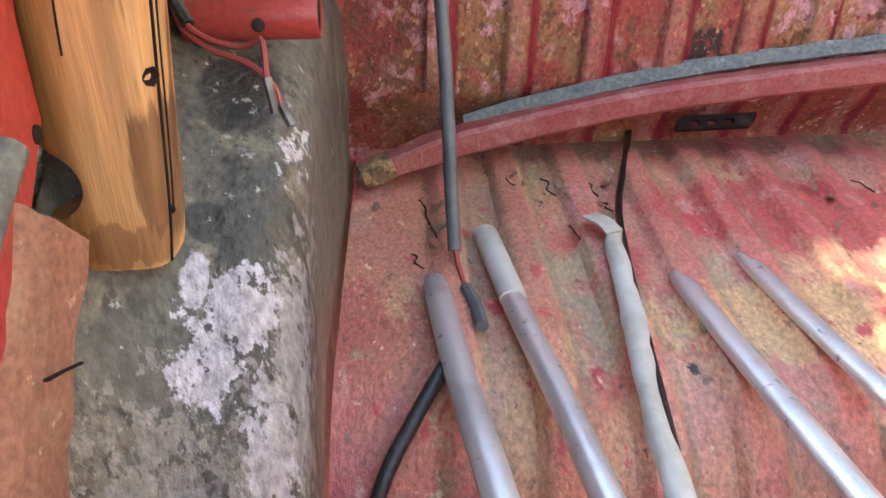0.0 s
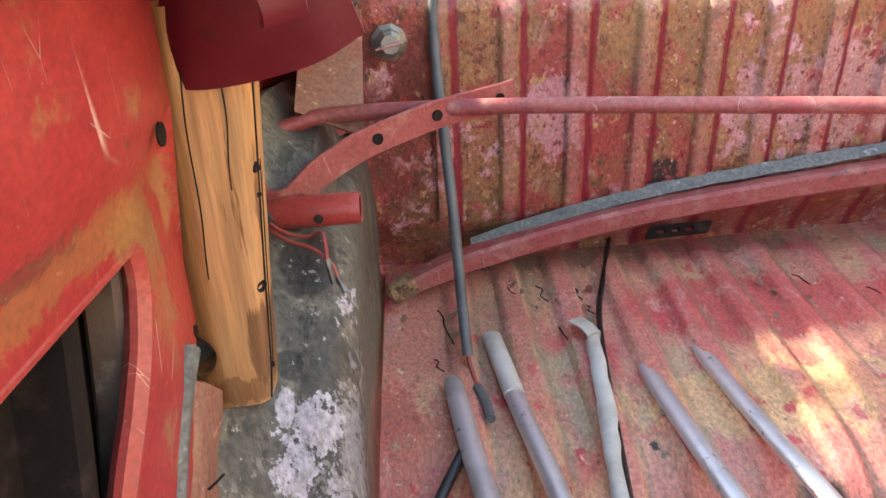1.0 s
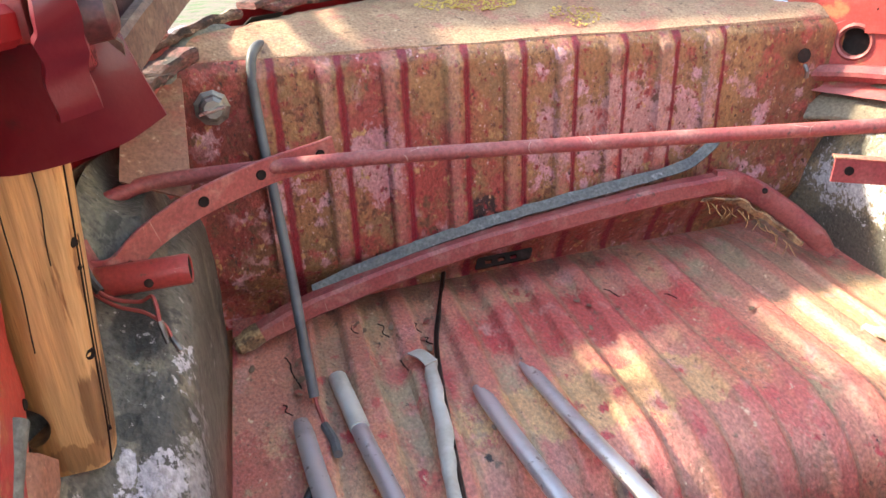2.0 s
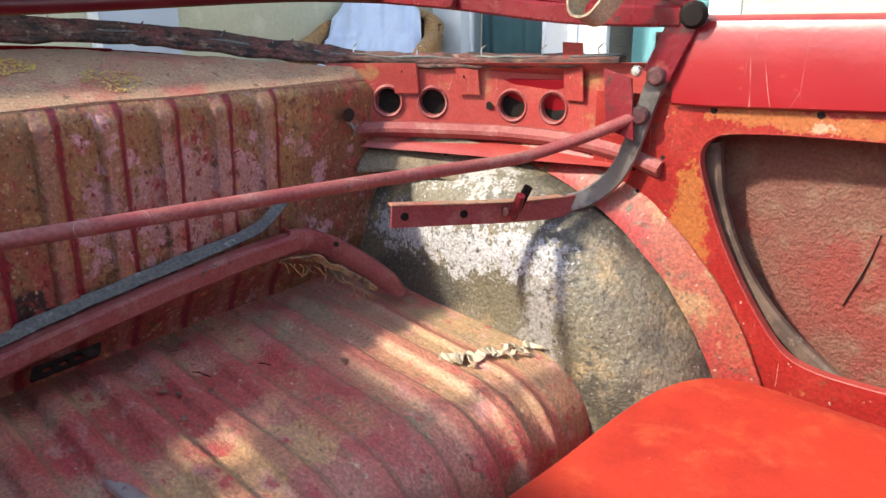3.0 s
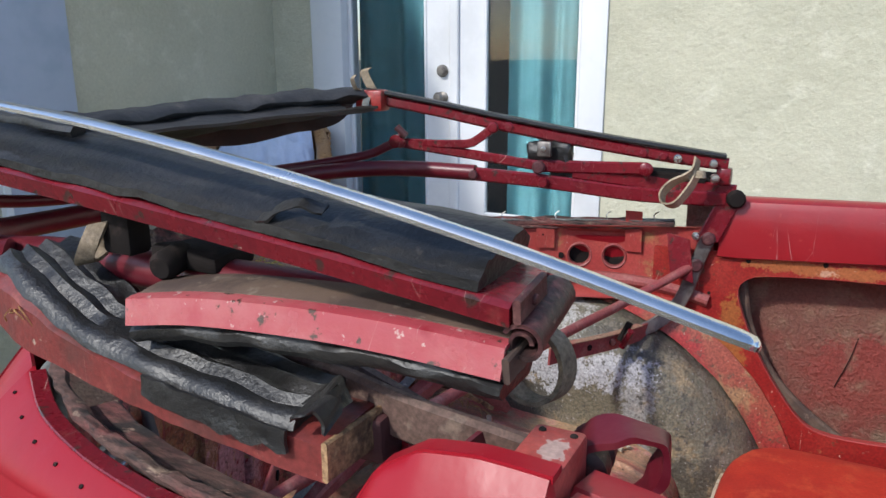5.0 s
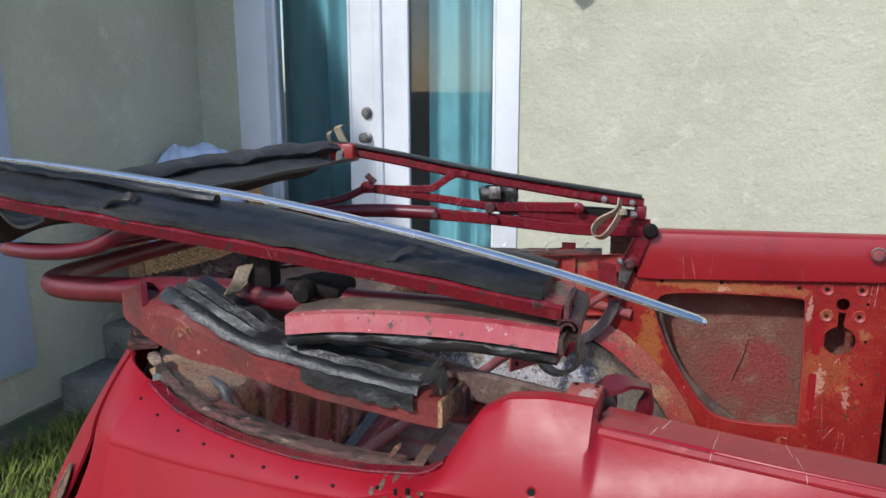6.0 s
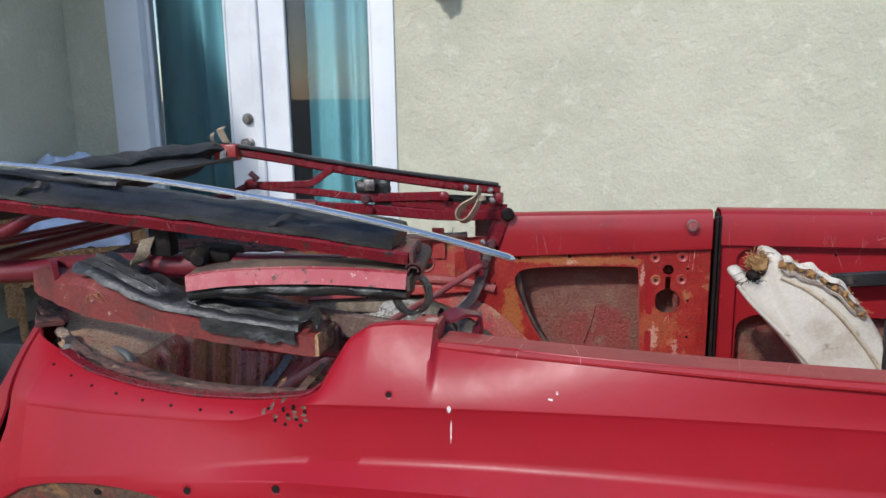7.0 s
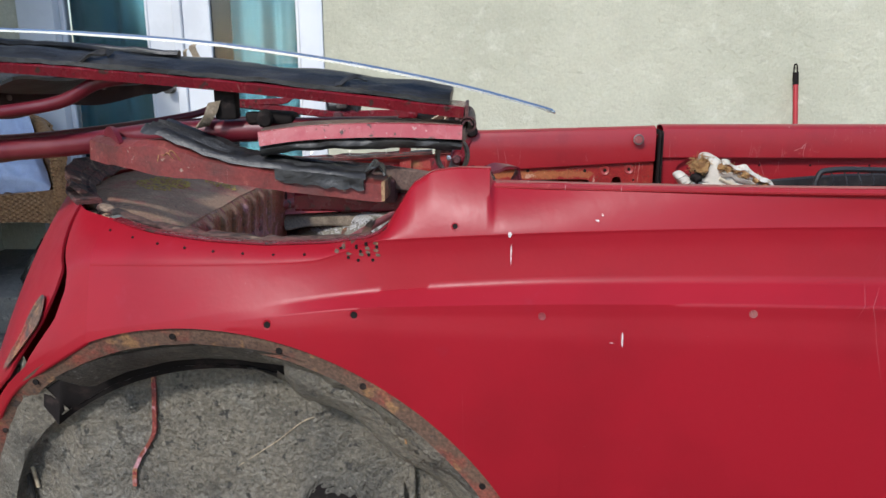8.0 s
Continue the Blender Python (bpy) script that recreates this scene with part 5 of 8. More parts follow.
wpart("seam_sealer", sheet(arch_seal, lin(0, 1, 160), lin(0, 1, 5), (0.006, 0, 0)), M_UNDER, car, "lumpy grey seam sealer", angle=80)
for a in (144, 118, 103, 84, 52, 33):
    p = arch_flange((a + 18) / 216, 0.5)
    wpart("screw_hole", lathe([(0.0042, 0), (0.0042, 0.003), (0.002, 0.003)], p + Vector((0.001, 0, 0)), (-1, 0, 0), 10), M_DARK, flange)


def skin_mark(name, y, z, r, material, label="", ringmat=None):
    p = Vector((side_x(y, z), y, z))
    d = Vector((side_x(y, z + 0.004) - side_x(y, z - 0.004), 0, 0.008))
    n = Vector((-d.z, 0, d.x)).normalized()
    if ringmat:
        wpart("hole_rim", lathe([(r * 1.6, -0.001), (r * 1.5, 0.0008), (r, 0.0004), (r, -0.002)], p, n, 14), ringmat, quarter)
    return wpart(name, lathe([(r, -0.003), (r, 0.0012), (r * 0.6, 0.0008)], p, n, 14), material, quarter, label)


for y, z in ((0.548, 0.949), (0.44, 0.967)):
    skin_mark("trim_hole", y, z, 0.0042, M_DARK, ringmat=M_PAINT)
skin_mark("trim_hole", 0.322, 1.07, 0.003, M_DARK, ringmat=M_PAINT)
for y, z in ((0.222, 0.976), (-0.005, 0.988)):
    skin_mark("filled_trim_hole", y, z, 0.0045, M_REDDUST)


def chip(y, z, sy, sz, seed):
    pts = []
    for i in range(10):
        a = 2 * math.pi * i / 10
        r = 0.6 + 0.7 * abs(noise.noise(Vector((i * 2.1, seed, 0))))
        pts.append((y + sy * r * math.cos(a), z + sz * r * math.sin(a)))
    V = [Vector((side_x(a, b) - 0.0008, a, b)) for a, b in pts]
    c = Vector((side_x(y, z) - 0.0009, y, z))
    return [c] + V, [(0, 1 + i, 1 + (i + 1) % 10) for i in range(10)]


M_CHIP = surf("bare_primer_chip", (0.66, 0.60, 0.58), [((0.5, 0.25, 0.22), 90, 0.5, 0.6, 3)], rough=0.6)
for k, (y, z, a, b) in enumerate(((0.259, 1.063, 0.003, 0.005), (0.257, 1.041, 0.0012, 0.016), (0.161, 1.081, 0.003, 0.0014), (0.155, 1.087, 0.002, 0.0022), (-0.157, 1.110, 0.003, 0.004), (-0.164, 1.075, 0.005, 0.004), (-0.167, 1.023, 0.001, 0.012), (-0.170, 0.991, 0.0025, 0.004), (-0.162, 0.958, 0.001, 0.014), (0.133, 0.953, 0.0014, 0.012), (0.145, 0.949, 0.003, 0.001), (-0.187, 1.023, 0.001, 0.01))):
    wpart("paint_chip", chip(y, z, a, b, k * 1.3), M_CHIP, quarter, "white primer showing through chipped paint")
for k, (y, z) in enumerate(((0.435, 1.037), (0.44, 1.043), (0.425, 1.033), (0.46, 1.038), (0.45, 1.029), (0.42, 1.027), (0.438, 1.026), (0.415, 1.043), (0.455, 1.046), (0.428, 1.047))):
    skin_mark("tack_hole", y, z, 0.0019, M_DARK)
wpart("rust_patch", join(*[chip(0.44 + 0.026 * math.sin(k * 2.4), 1.041 + 0.008 * math.cos(k * 1.7), 0.0045, 0.0028, k) for k in range(14)]), M_RUST, quarter, "rusty patch round old tack holes")
for i in range(8, 40, 3):
    p = RIMc[i]
    q = Vector((top_x(min(p.y, 0.8)) - 0.003, min(p.y, 0.79), top_z(min(p.y, 0.79)) - 0.010))
    if p.y < 0.79:
        skin_mark("tack_hole", q.y, q.z, 0.0017, M_DARK)

# sill capping of the near door and the hump bracket
wpart("door_sill", sweep(curve([(-0.552, -1.3, 1.122), (-0.541, -0.4, 1.120), (-0.529, -0.11, 1.117), (-0.494, 0.13, 1.114), (-0.464, 0.278, 1.112)], 6), rect(0.030, 0.008, 0.003)), M_REDGLOSS, car, "worn red door top flange")
wpart("inner_sill", sweep(curve([(-0.525, -1.3, 1.112), (-0.512, -0.4, 1.110), (-0.500, -0.11, 1.107), (-0.466, 0.13, 1.104), (-0.432, 0.278, 1.102)], 6), rect(0.028, 0.020, 0.004)), M_REDGLOSS, car)


def hump_top(u, v):
    y = 0.281 + (0.405 - 0.281) * u
    return (top_x(y) + 0.001 + 0.012 * v, y, top_z(y) + 0.0015)


wpart("hump_edge", sheet(hump_top, lin(0, 1, 24), lin(0, 1, 3), (0, 0, -0.004)), M_PAINT, car)
brk = wpart("hinge_bracket", box((-0.470, 0.2815, 1.092), (-0.416, 0.310, 1.1285), 0.003), M_REDWORN, car, "red steel hinge bracket with worn top")
for x, y in ((-0.424, 0.287), (-0.424, 0.304), (-0.455, 0.296)):
    bolt("screw_hole", (x, y, 1.1275), (0, 0, 1), 0.0022, 0.002, M_DARK, brk)

# rotten rail under the near rim
nr = [Vector((p.x + 0.034, p.y, p.z - 0.010)) for p in RIMc[4:24]]
wpart("rotten_rail", jitter(sweep(nr, rect(0.030, 0.014, 0.003)), 40, 0.003, 5), M_TACK, car, "crumbling wooden rail under the rim")
rimskin = [Vector((top_x(p.y) + 0.004, p.y, top_z(p.y) + 0.001)) for p in RIMc[:34] if p.y < 0.79]
wpart("rim_flange", sweep(rimskin, rect(0.014, 0.003, 0.001)), M_RAIL, car, "turned-in flange with tack holes")

# ---- inside, far side ----
LEVEL = Vector((0, 0, 0))


def fx(y, z):
    """The far inner panel's x."""
    return interp(y, [-1.3, -0.2, 0.30, 0.45, 0.60, 0.72, 0.85], [0.635, 0.615, 0.600, 0.592, 0.572, 0.540, 0.485])


WIN = [(p.x, p.y) for p in curve([(0.313, 0.910, 0), (0.298, 0.933, 0), (0.262, 0.942, 0), (0.17, 0.948, 0), (0.037, 0.950, 0), (0.020, 0.944, 0), (0.0155, 0.926, 0), (0.008, 0.69, 0), (0.022, 0.670, 0), (0.10, 0.664, 0), (0.155, 0.667, 0), (0.19, 0.684, 0), (0.232, 0.735, 0), (0.272, 0.800, 0), (0.302, 0.868, 0)], 3, True)]
FQ = [(-0.145, 0.30), (0.24, 0.30), (0.27, 0.60), (0.32, 0.70), (0.40, 0.80), (0.46, 0.85), (0.46, 0.978), (0.32, 0.978), (-0.145, 0.998)]
SLOTS = [rounded([(-0.018, a), (-0.003, a), (-0.002, b), (-0.017, b)], 0.006, 4) for a, b in ((0.832, 0.926), (0.690, 0.792))]
a0 = math.asin(0.0065 / 0.030)
KEYHOLE = [(-0.051 + 0.030 * math.sin(t), 0.867 + 0.030 * math.cos(t)) for t in lin(a0, 2 * math.pi - a0, 26)] + [(-0.0575, 0.927), (-0.0445, 0.927)]
plateholes = [WIN, circle2((-0.051, 0.944), 0.0125, 16), KEYHOLE] + SLOTS
fq = wpart("inner_quarter_panel", plate(FQ, plateholes, lambda u, v: (fx(u, v), u, v), (0.004, 0, 0), 0.03), M_OCHRE, car, "red inner quarter panel with ochre wear round the opening", angle=30)
wpart("slot_floor", sheet(lambda u, v: (0.6105, u, v), [-0.024, 0.004], [0.68, 0.935], (0.002, 0, 0)), M_REDGLOSS, fq)


def cap_fn(u, v):
    y = u
    prof = [(0.598, 0.978), (0.589, 0.982), (0.588, 1.00), (0.589, 1.03), (0.590, 1.064), (0.596, 1.077), (0.606, 1.082), (0.622, 1.083), (0.640, 1.081), (0.660, 1.074), (0.672, 1.05)]
    x, z = prof[int(v)]
    return (x + fx(y, z) - 0.600, y, z + interp(y, [-0.15, 0.31], [0.004, -0.008]) + interp(y, [-0.15, 0.31], [0.014, -0.002]) * min(max((1.0 - z) / 0.02, 0), 1))


cap = wpart("quarter_top_rail", sheet(cap_fn, lin(-0.145, 0.350, 30), list(range(11))), M_REDGLOSS, car, "glossy red top rail with scratches", angle=30)
for y in (0.300, 0.180, 0.032):
    bolt("screw_hole", (fx(y, 0.94) - 0.0005, y, 0.966 if y > 0.2 else 0.972), (-1, 0, 0), 0.0042, 0.0015, M_DARK, fq)
for y, z in ((-0.020, 0.973), (-0.082, 0.976), (-0.023, 0.918), (-0.082, 0.921)):
    wpart("screw_boss", lathe([(0.013, 0), (0.0115, 0.003), (0.006, 0.0005), (0.006, -0.002)], (fx(y, z), y, z), (-1, 0, 0), 16), M_REDWORN, fq)
    wpart("screw_hole", lathe([(0.0042, 0), (0.0042, 0.0012)], (fx(y, z), y, z), (-1, 0, 0), 10), M_DARK, fq)
for y, z in ((-0.095, 0.948), (-0.098, 0.87), (-0.10, 0.78), (0.36, 0.90), (0.392, 0.85), (0.40, 0.88)):
    bolt("screw_hole", (fx(y, z), y, z), (-1, 0, 0), 0.003, 0.001, M_DARK, fq)
wpart("button", lathe([(0.0135, 0), (0.0135, 0.003), (0.0115, 0.0035), (0.0105, 0.001), (0.0105, -0.001)], (0.589, -0.098, 1.055), (-1, 0, 0), 20, False), M_STEEL, cap, "round metal ring in the top rail")
wpart("plug_centre", lathe([(0.0106, 0), (0.0106, 0.0008), (0.002, 0.0014)], (0.589, -0.098, 1.055), (-1, 0, 0), 18), M_REDDUST, cap)
# return edge of the opening
WINr = [Vector((fx(u, v) + 0.002, u, v)) for u, v in WIN]
wpart("opening_edge", sweep([p + Vector((0.005, 0, 0)) for p in WINr + [WINr[0]]], rect(0.0025, 0.014, 0.001), up=(1, 0, 0), caps=False), M_REDWORN, fq)
# skin behind the opening, and the rubber-edged rail in it
wpart("inner_skin", sheet(lambda u, v: (0.662 + 0.012 * math.sin((v - 0.3) * 4), u, v), lin(-0.143, 0.42, 20), lin(0.30, 1.05, 20), (0.004, 0, 0)), M_INSKIN, car, "rough brownish inside of the outer skin")
wpart("crack", sweep(curve([(0.672, 0.115, 0.83), (0.672, 0.121, 0.80), (0.671, 0.128, 0.775), (0.672, 0.138, 0.745), (0.672, 0.142, 0.732)], 4), rect(0.0014, 0.003, 0.0004), up=(1, 0, 0)), M_DARK, car)
wpart("window_channel", sweep(curve([(0.632, 0.312, 0.92), (0.632, 0.295, 0.84), (0.632, 0.255, 0.76), (0.632, 0.20, 0.70), (0.632, 0.12, 0.645), (0.632, 0.06, 0.62)], 6), rect(0.022, 0.016, 0.004), up=(1, 0, 0)), M_CHANNEL, car, "dirty steel window channel")
# strip round the wheelhouse
def band_fn(u, v):
    a = radians(62 + 128 * u)
    r = 0.434 + 0.044 * v + 0.003 * noise.noise(Vector((u * 20, v * 3, 0)))
    return (0.566 + 0.030 * v ** 0.7, 0.64 + r * math.cos(a), 0.445 + r * math.sin(a))


wpart("wheelhouse_flange", sheet(band_fn, lin(0, 1, 50), lin(0, 1, 6), (0.004, 0, 0)), M_RUSTBAND, car, "ochre rusted flange round the wheelhouse")

# panel with round holes below the tacking strip
HP = [(0.36, 0.88), (0.84, 0.88), (0.84, 1.003), (0.70, 1.004), (0.36, 1.018)]


def hx(y):
    return interp(y, [0.30, 0.45, 0.536, 0.60, 0.709, 0.77, 0.86], [0.606, 0.606, 0.601, 0.586, 0.532, 0.490, 0.42])


HOLES = [(0.766, 0.947), (0.709, 0.946), (0.599, 0.945), (0.536, 0.946)]
hp = wpart("side_panel", plate(HP, [circle2(c, 0.019, 22) for c in HOLES], lambda u, v: (hx(u), u, v), (0.004, 0.001, 0), 0.025), M_REDWORN, car, "dusty red side panel with four round holes", angle=30)
for y, z in HOLES:
    c = Vector((hx(y), y, z))
    n = Vector((-1, (hx(y + 0.01) - hx(y - 0.01)) / 0.02, 0)).normalized()
    wpart("hole_rim", lathe([(0.026, 0.0), (0.0225, 0.004), (0.0195, 0.0015), (0.019, -0.008), (0.0188, -0.008), (0.0188, 0.001)], c, n, 22, False), M_REDDUST, hp)
bolt("screw_hole", (hx(0.630) - 0.001, 0.630, 0.944), (-1, -0.1, 0), 0.006, 0.001, M_DARK, hp)
# Near-black sheet just behind the holes paints in their inner darkness.
wpart("hole_shade_sheet", sheet(lambda u, v: (hx(u) + 0.013, u + 0.004, v), lin(0.38, 0.83, 18), [0.86, 0.93, 1.0]), M_DARK, car)
for y, w, z1 in ((0.738, 0.030, 1.004), (0.655, 0.030, 0.998), (0.500, 0.030, 1.038)):
    t = wpart("tab", sheet(lambda u, v: (hx(u) - 0.004 - 0.006 * max(0, v - 0.965) / 0.05, u, v), lin(y - w / 2, y + w / 2, 4), lin(0.960, z1, 6), (-0.003, 0, 0)), M_REDWORN, hp)
    bolt("screw_hole", (hx(y) - 0.012, y + 0.004, z1 - 0.012), (-1, 0, 0), 0.0018, 0.001, M_DARK, t)
# ledges below it
lp = [Vector((hx(y) - 0.010, y, z)) for y, z in ((0.84, 0.900), (0.77, 0.906), (0.70, 0.906), (0.60, 0.906), (0.50, 0.905), (0.42, 0.898), (0.36, 0.885))]
wpart("upper_ledge", sweep(curve(lp, 4), rect(0.026, 0.022, 0.008)), M_REDDUST, car, "dusty red ledge")
lp2 = [Vector((hx(y) - dx, y, z)) for y, dx, z in ((0.80, 0.00, 0.866), (0.75, 0.015, 0.872), (0.68, 0.030, 0.870), (0.60, 0.045, 0.858), (0.53, 0.045, 0.838), (0.47, 0.040, 0.812), (0.43, 0.03, 0.786))]
ledge = wpart("lower_ledge", sweep(curve(lp2, 5), rect(0.075, 0.007, 0.003), twist=[-42] * 31), M_LINING, car, "dust-covered curved ledge over the wheelhouse")
bolt("screw_hole", (0.512, 0.664, 0.878), (-0.7, -0.3, 0.7), 0.005, 0.002, M_DARK, ledge)
wpart("bulkhead_hole", lathe([(0.010, 0), (0.010, 0.0015), (0.006, 0.001)], (0.422, 0.776, 0.934), (0, -1, 0), 16), M_DARK, bulk)
wpart("wing_nut", tube(curve([(0.422, 0.772, 0.922), (0.422, 0.766, 0.915), (0.424, 0.768, 0.905)], 4), 0.003, 6, up=(1, 0, 0)), M_STEEL, bulk)

# far front door
RECESS = rounded([(-0.203, 0.35), (-0.203, 0.985), (-0.225, 0.999), (-1.10, 1.004), (-1.10, 0.35)], 0.035, 6)
fd = wpart("far_door", plate([(-1.15, 0.30), (-0.162, 0.30), (-0.162, 1.006), (-1.15, 1.013)], [RECESS], lambda u, v: (fx(u, v) - 0.002, u, v), (0.014, 0, 0), 0.05), M_REDGLOSS, car, "red door shell with its inner trim missing", angle=30)
wpart("pressed_panel", plate([(-1.13, 0.32), (-0.185, 0.32), (-0.185, 1.0), (-1.13, 1.002)], [rounded([(-0.212, 0.45), (-0.212, 0.815), (-0.25, 0.838), (-0.95, 0.84), (-0.95, 0.45)], 0.05, 6)], lambda u, v: (fx(u, v) + 0.0115, u, v), (0.003, 0, 0), 0.05), M_REDGLOSS, fd, angle=30)
cp = [(0.596, 1.000), (0.588, 1.004), (0.588, 1.06), (0.592, 1.076), (0.602, 1.083), (0.640, 1.085), (0.665, 1.08), (0.675, 1.05)]
wpart("door_top_rail", sheet(lambda u, v: (cp[int(v)][0] + fx(u, 1) - 0.600, u, cp[int(v)][1] + 0.004), lin(-1.15, -0.162, 16), list(range(8))), M_REDGLOSS, fd)
wpart("door_skin", sheet(lambda u, v: (0.668, u, v), lin(-1.15, -0.16, 12), lin(0.3, 1.03, 10), (0.004, 0, 0)), M_INSKIN, fd)
wpart("door_edge", sweep([Vector((0.640, -0.1610, 0.30)), Vector((0.640, -0.1610, 1.075))], rect(0.09, 0.004, 0.001), up=(0, 1, 0)), M_DARK, fd)
for y in (-0.30, -0.42, -0.55, -0.70):
    bolt("screw_hole", (fx(y, 0.92) + 0.0115, y, 0.985), (-1, 0, 0), 0.003, 0.001, M_DARK, fd)
wpart("window_strip", sweep([Vector((0.585, -0.40, 0.935)), Vector((0.590, -0.60, 0.952)), Vector((0.595, -1.1, 0.965))], rect(0.014, 0.034, 0.004)), M_RUB, fd, "black ribbed window strip")
wpart("jamb_seal", sweep([Vector((0.597, -0.1530, 0.30)), Vector((0.597, -0.1530, 1.075))], rect(0.005, 0.020, 0.001), up=(1, 0, 0)), M_DARK, car)

# ---- near side of the cabin, seen from inside ----
NW = rounded([(0.264, 0.953), (-0.02, 0.946), (-0.03, 0.58), (0.10, 0.58), (0.145, 0.77), (0.19, 0.848), (0.216, 0.876), (0.247, 0.902), (0.264, 0.93)], 0.024, 6)


def nx(y, z=0.9):
    return interp(y, [-1.3, -0.3, 0.0, 0.22, 0.28, 0.35], [-0.52, -0.515, -0.50, -0.478, -0.479, -0.490])


npan = wpart("near_inner_panel", plate([(-1.15, 0.30), (0.145, 0.30), (0.150, 0.55), (0.165, 0.65), (0.19, 0.73), (0.222, 0.785), (0.262, 0.812), (0.305, 0.836), (0.345, 0.860), (0.346, 0.90), (0.346, 1.0), (0.346, 1.06), (0.27, 1.095), (-1.15, 1.10)], [NW, rounded([(-0.2, 0.90), (-0.95, 0.90), (-0.95, 0.45), (-0.2, 0.45)], 0.06, 6)], lambda u, v: (nx(u) + (0.012 * min(max((v - 0.985) / 0.01, 0), 1)), u, v), (-0.004, 0, 0), 0.03), M_NEARPAN, car, "red inner panel with scuffed paint and a large opening", angle=30)
NWr = [Vector((nx(u) - 0.006, u, v)) for u, v in NW]
wpart("opening_edge", sweep(NWr + [NWr[0]], rect(0.012, 0.014, 0.005), up=(1, 0, 0), caps=False), M_REDWORN, npan)
wpart("lock_hole", lathe([(0.0065, 0), (0.0065, 0.0012), (0.003, 0.001)], (nx(0.30) + 0.012, 0.298, 0.995), (1, 0, 0), 12), M_DARK, npan)
wpart("pillar_hole", lathe([(0.004, 0), (0.004, 0.0012)], (nx(0.335), 0.334, 0.858), (1, 0, 0), 10), M_DARK, npan)
# Skin and second channel coloured near black, as shade behind the opening.
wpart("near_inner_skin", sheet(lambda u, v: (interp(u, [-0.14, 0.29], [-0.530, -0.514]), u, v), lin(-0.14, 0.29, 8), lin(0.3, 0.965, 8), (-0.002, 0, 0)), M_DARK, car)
wpart("window_channel", sweep(curve([(-0.500, 0.262, 0.945), (-0.503, 0.245, 0.87), (-0.508, 0.225, 0.80), (-0.510, 0.20, 0.70)], 5), rect(0.010, 0.020, 0.003), up=(1, 0, 0)), M_CHANNEL, car, "dusty steel window channel")
wpart("window_channel", sweep(curve([(-0.506, 0.205, 0.945), (-0.508, 0.185, 0.87), (-0.511, 0.165, 0.80), (-0.513, 0.14, 0.70)], 5), rect(0.012, 0.034, 0.003), up=(1, 0, 0)), M_DARK, car)

# timber pillar with a notch
PT, PB = Vector((-0.459, 0.373, 1.05)), Vector((-0.480, 0.376, 0.783))


def pillar_fn(u, v):
    """u round the section, v down the length."""
    c = PT.lerp(PB, v)
    a = 2 * math.pi * u
    q = Vector((math.cos(a), math.sin(a)))
    k = 0.028 / max(abs(q.x) ** 4 + abs(q.y) ** 4, 1e-6) ** 0.25
    x, y = q.x * k, q.y * k * 0.82
    flat = 1.0 - 0.04 * v
    if v > 0.80:
        e = (v - 0.80) / 0.20
        r = Vector((x, 0.3 * y)).length
        flat *= 1 - 0.05 * e ** 3
    p = c + Vector((x * flat, y * flat, 0))
    p.x = max(p.x, -0.512)
    if v > 0.8 and p.x < -0.455:
        p.y = min(p.y, 0.386)
    dz = p.z - 0.827      # round bore cut through the panel side near the foot
    if abs(dz) < 0.016:
        p.x = max(p.x, -0.5005 + math.sqrt(0.016 ** 2 - dz * dz))
    return p + 0.0012 * noise.noise_vector(Vector((p.x * 30, p.y * 30, p.z * 5)))


pg = sheet(pillar_fn, lin(0, 1, 49), lin(0, 1, 110))
foot = [i * 110 + 109 for i in range(48)]
pg[1].append(tuple(foot))
pil = wpart("timber_pillar", pg, M_WOOD, car, "split orange pine pillar with a round notch at its foot", angle=50)
for k, (u0, u1, v0, v1, w) in enumerate(((0.93, 0.915, 0.0, 1.0, 0.0015), (0.955, 0.95, 0.35, 0.9, 0.0009), (0.70, 0.715, 0.1, 0.62, 0.0008), (0.82, 0.825, 0.05, 0.40, 0.0007))):
    path = [pillar_fn(u0 + (u1 - u0) * t + 0.004 * math.sin(t * 9 + k), v0 + (v1 - v0) * t) for t in lin(0, 1, 24)]
    wpart("split", sweep(path, rect(w, 0.0016, 0.0002), up=(0, -1, 0)), M_DARK, pil)
for u, v, r in ((0.905, 0.36, 0.005), (0.895, 0.66, 0.006), (0.915, 0.43, 0.003), (0.92, 0.90, 0.004)):
    p = pillar_fn(u, v)
    wpart("nail_hole", jitter(lathe([(r * 0.7, -0.001), (r * 0.6, 0.0012), (0.001, 0.0008)], p, (0.55, -0.8, 0), 9), 200, 0.0016), M_DARK, pil)

# trim strips and rubber between panel and wheelhouse


def arc_x(x, r, a0, a1, n=14):
    return [Vector((x, AY + r * math.cos(radians(a)), AZ + r * math.sin(radians(a)))) for a in lin(a0, a1, n)]


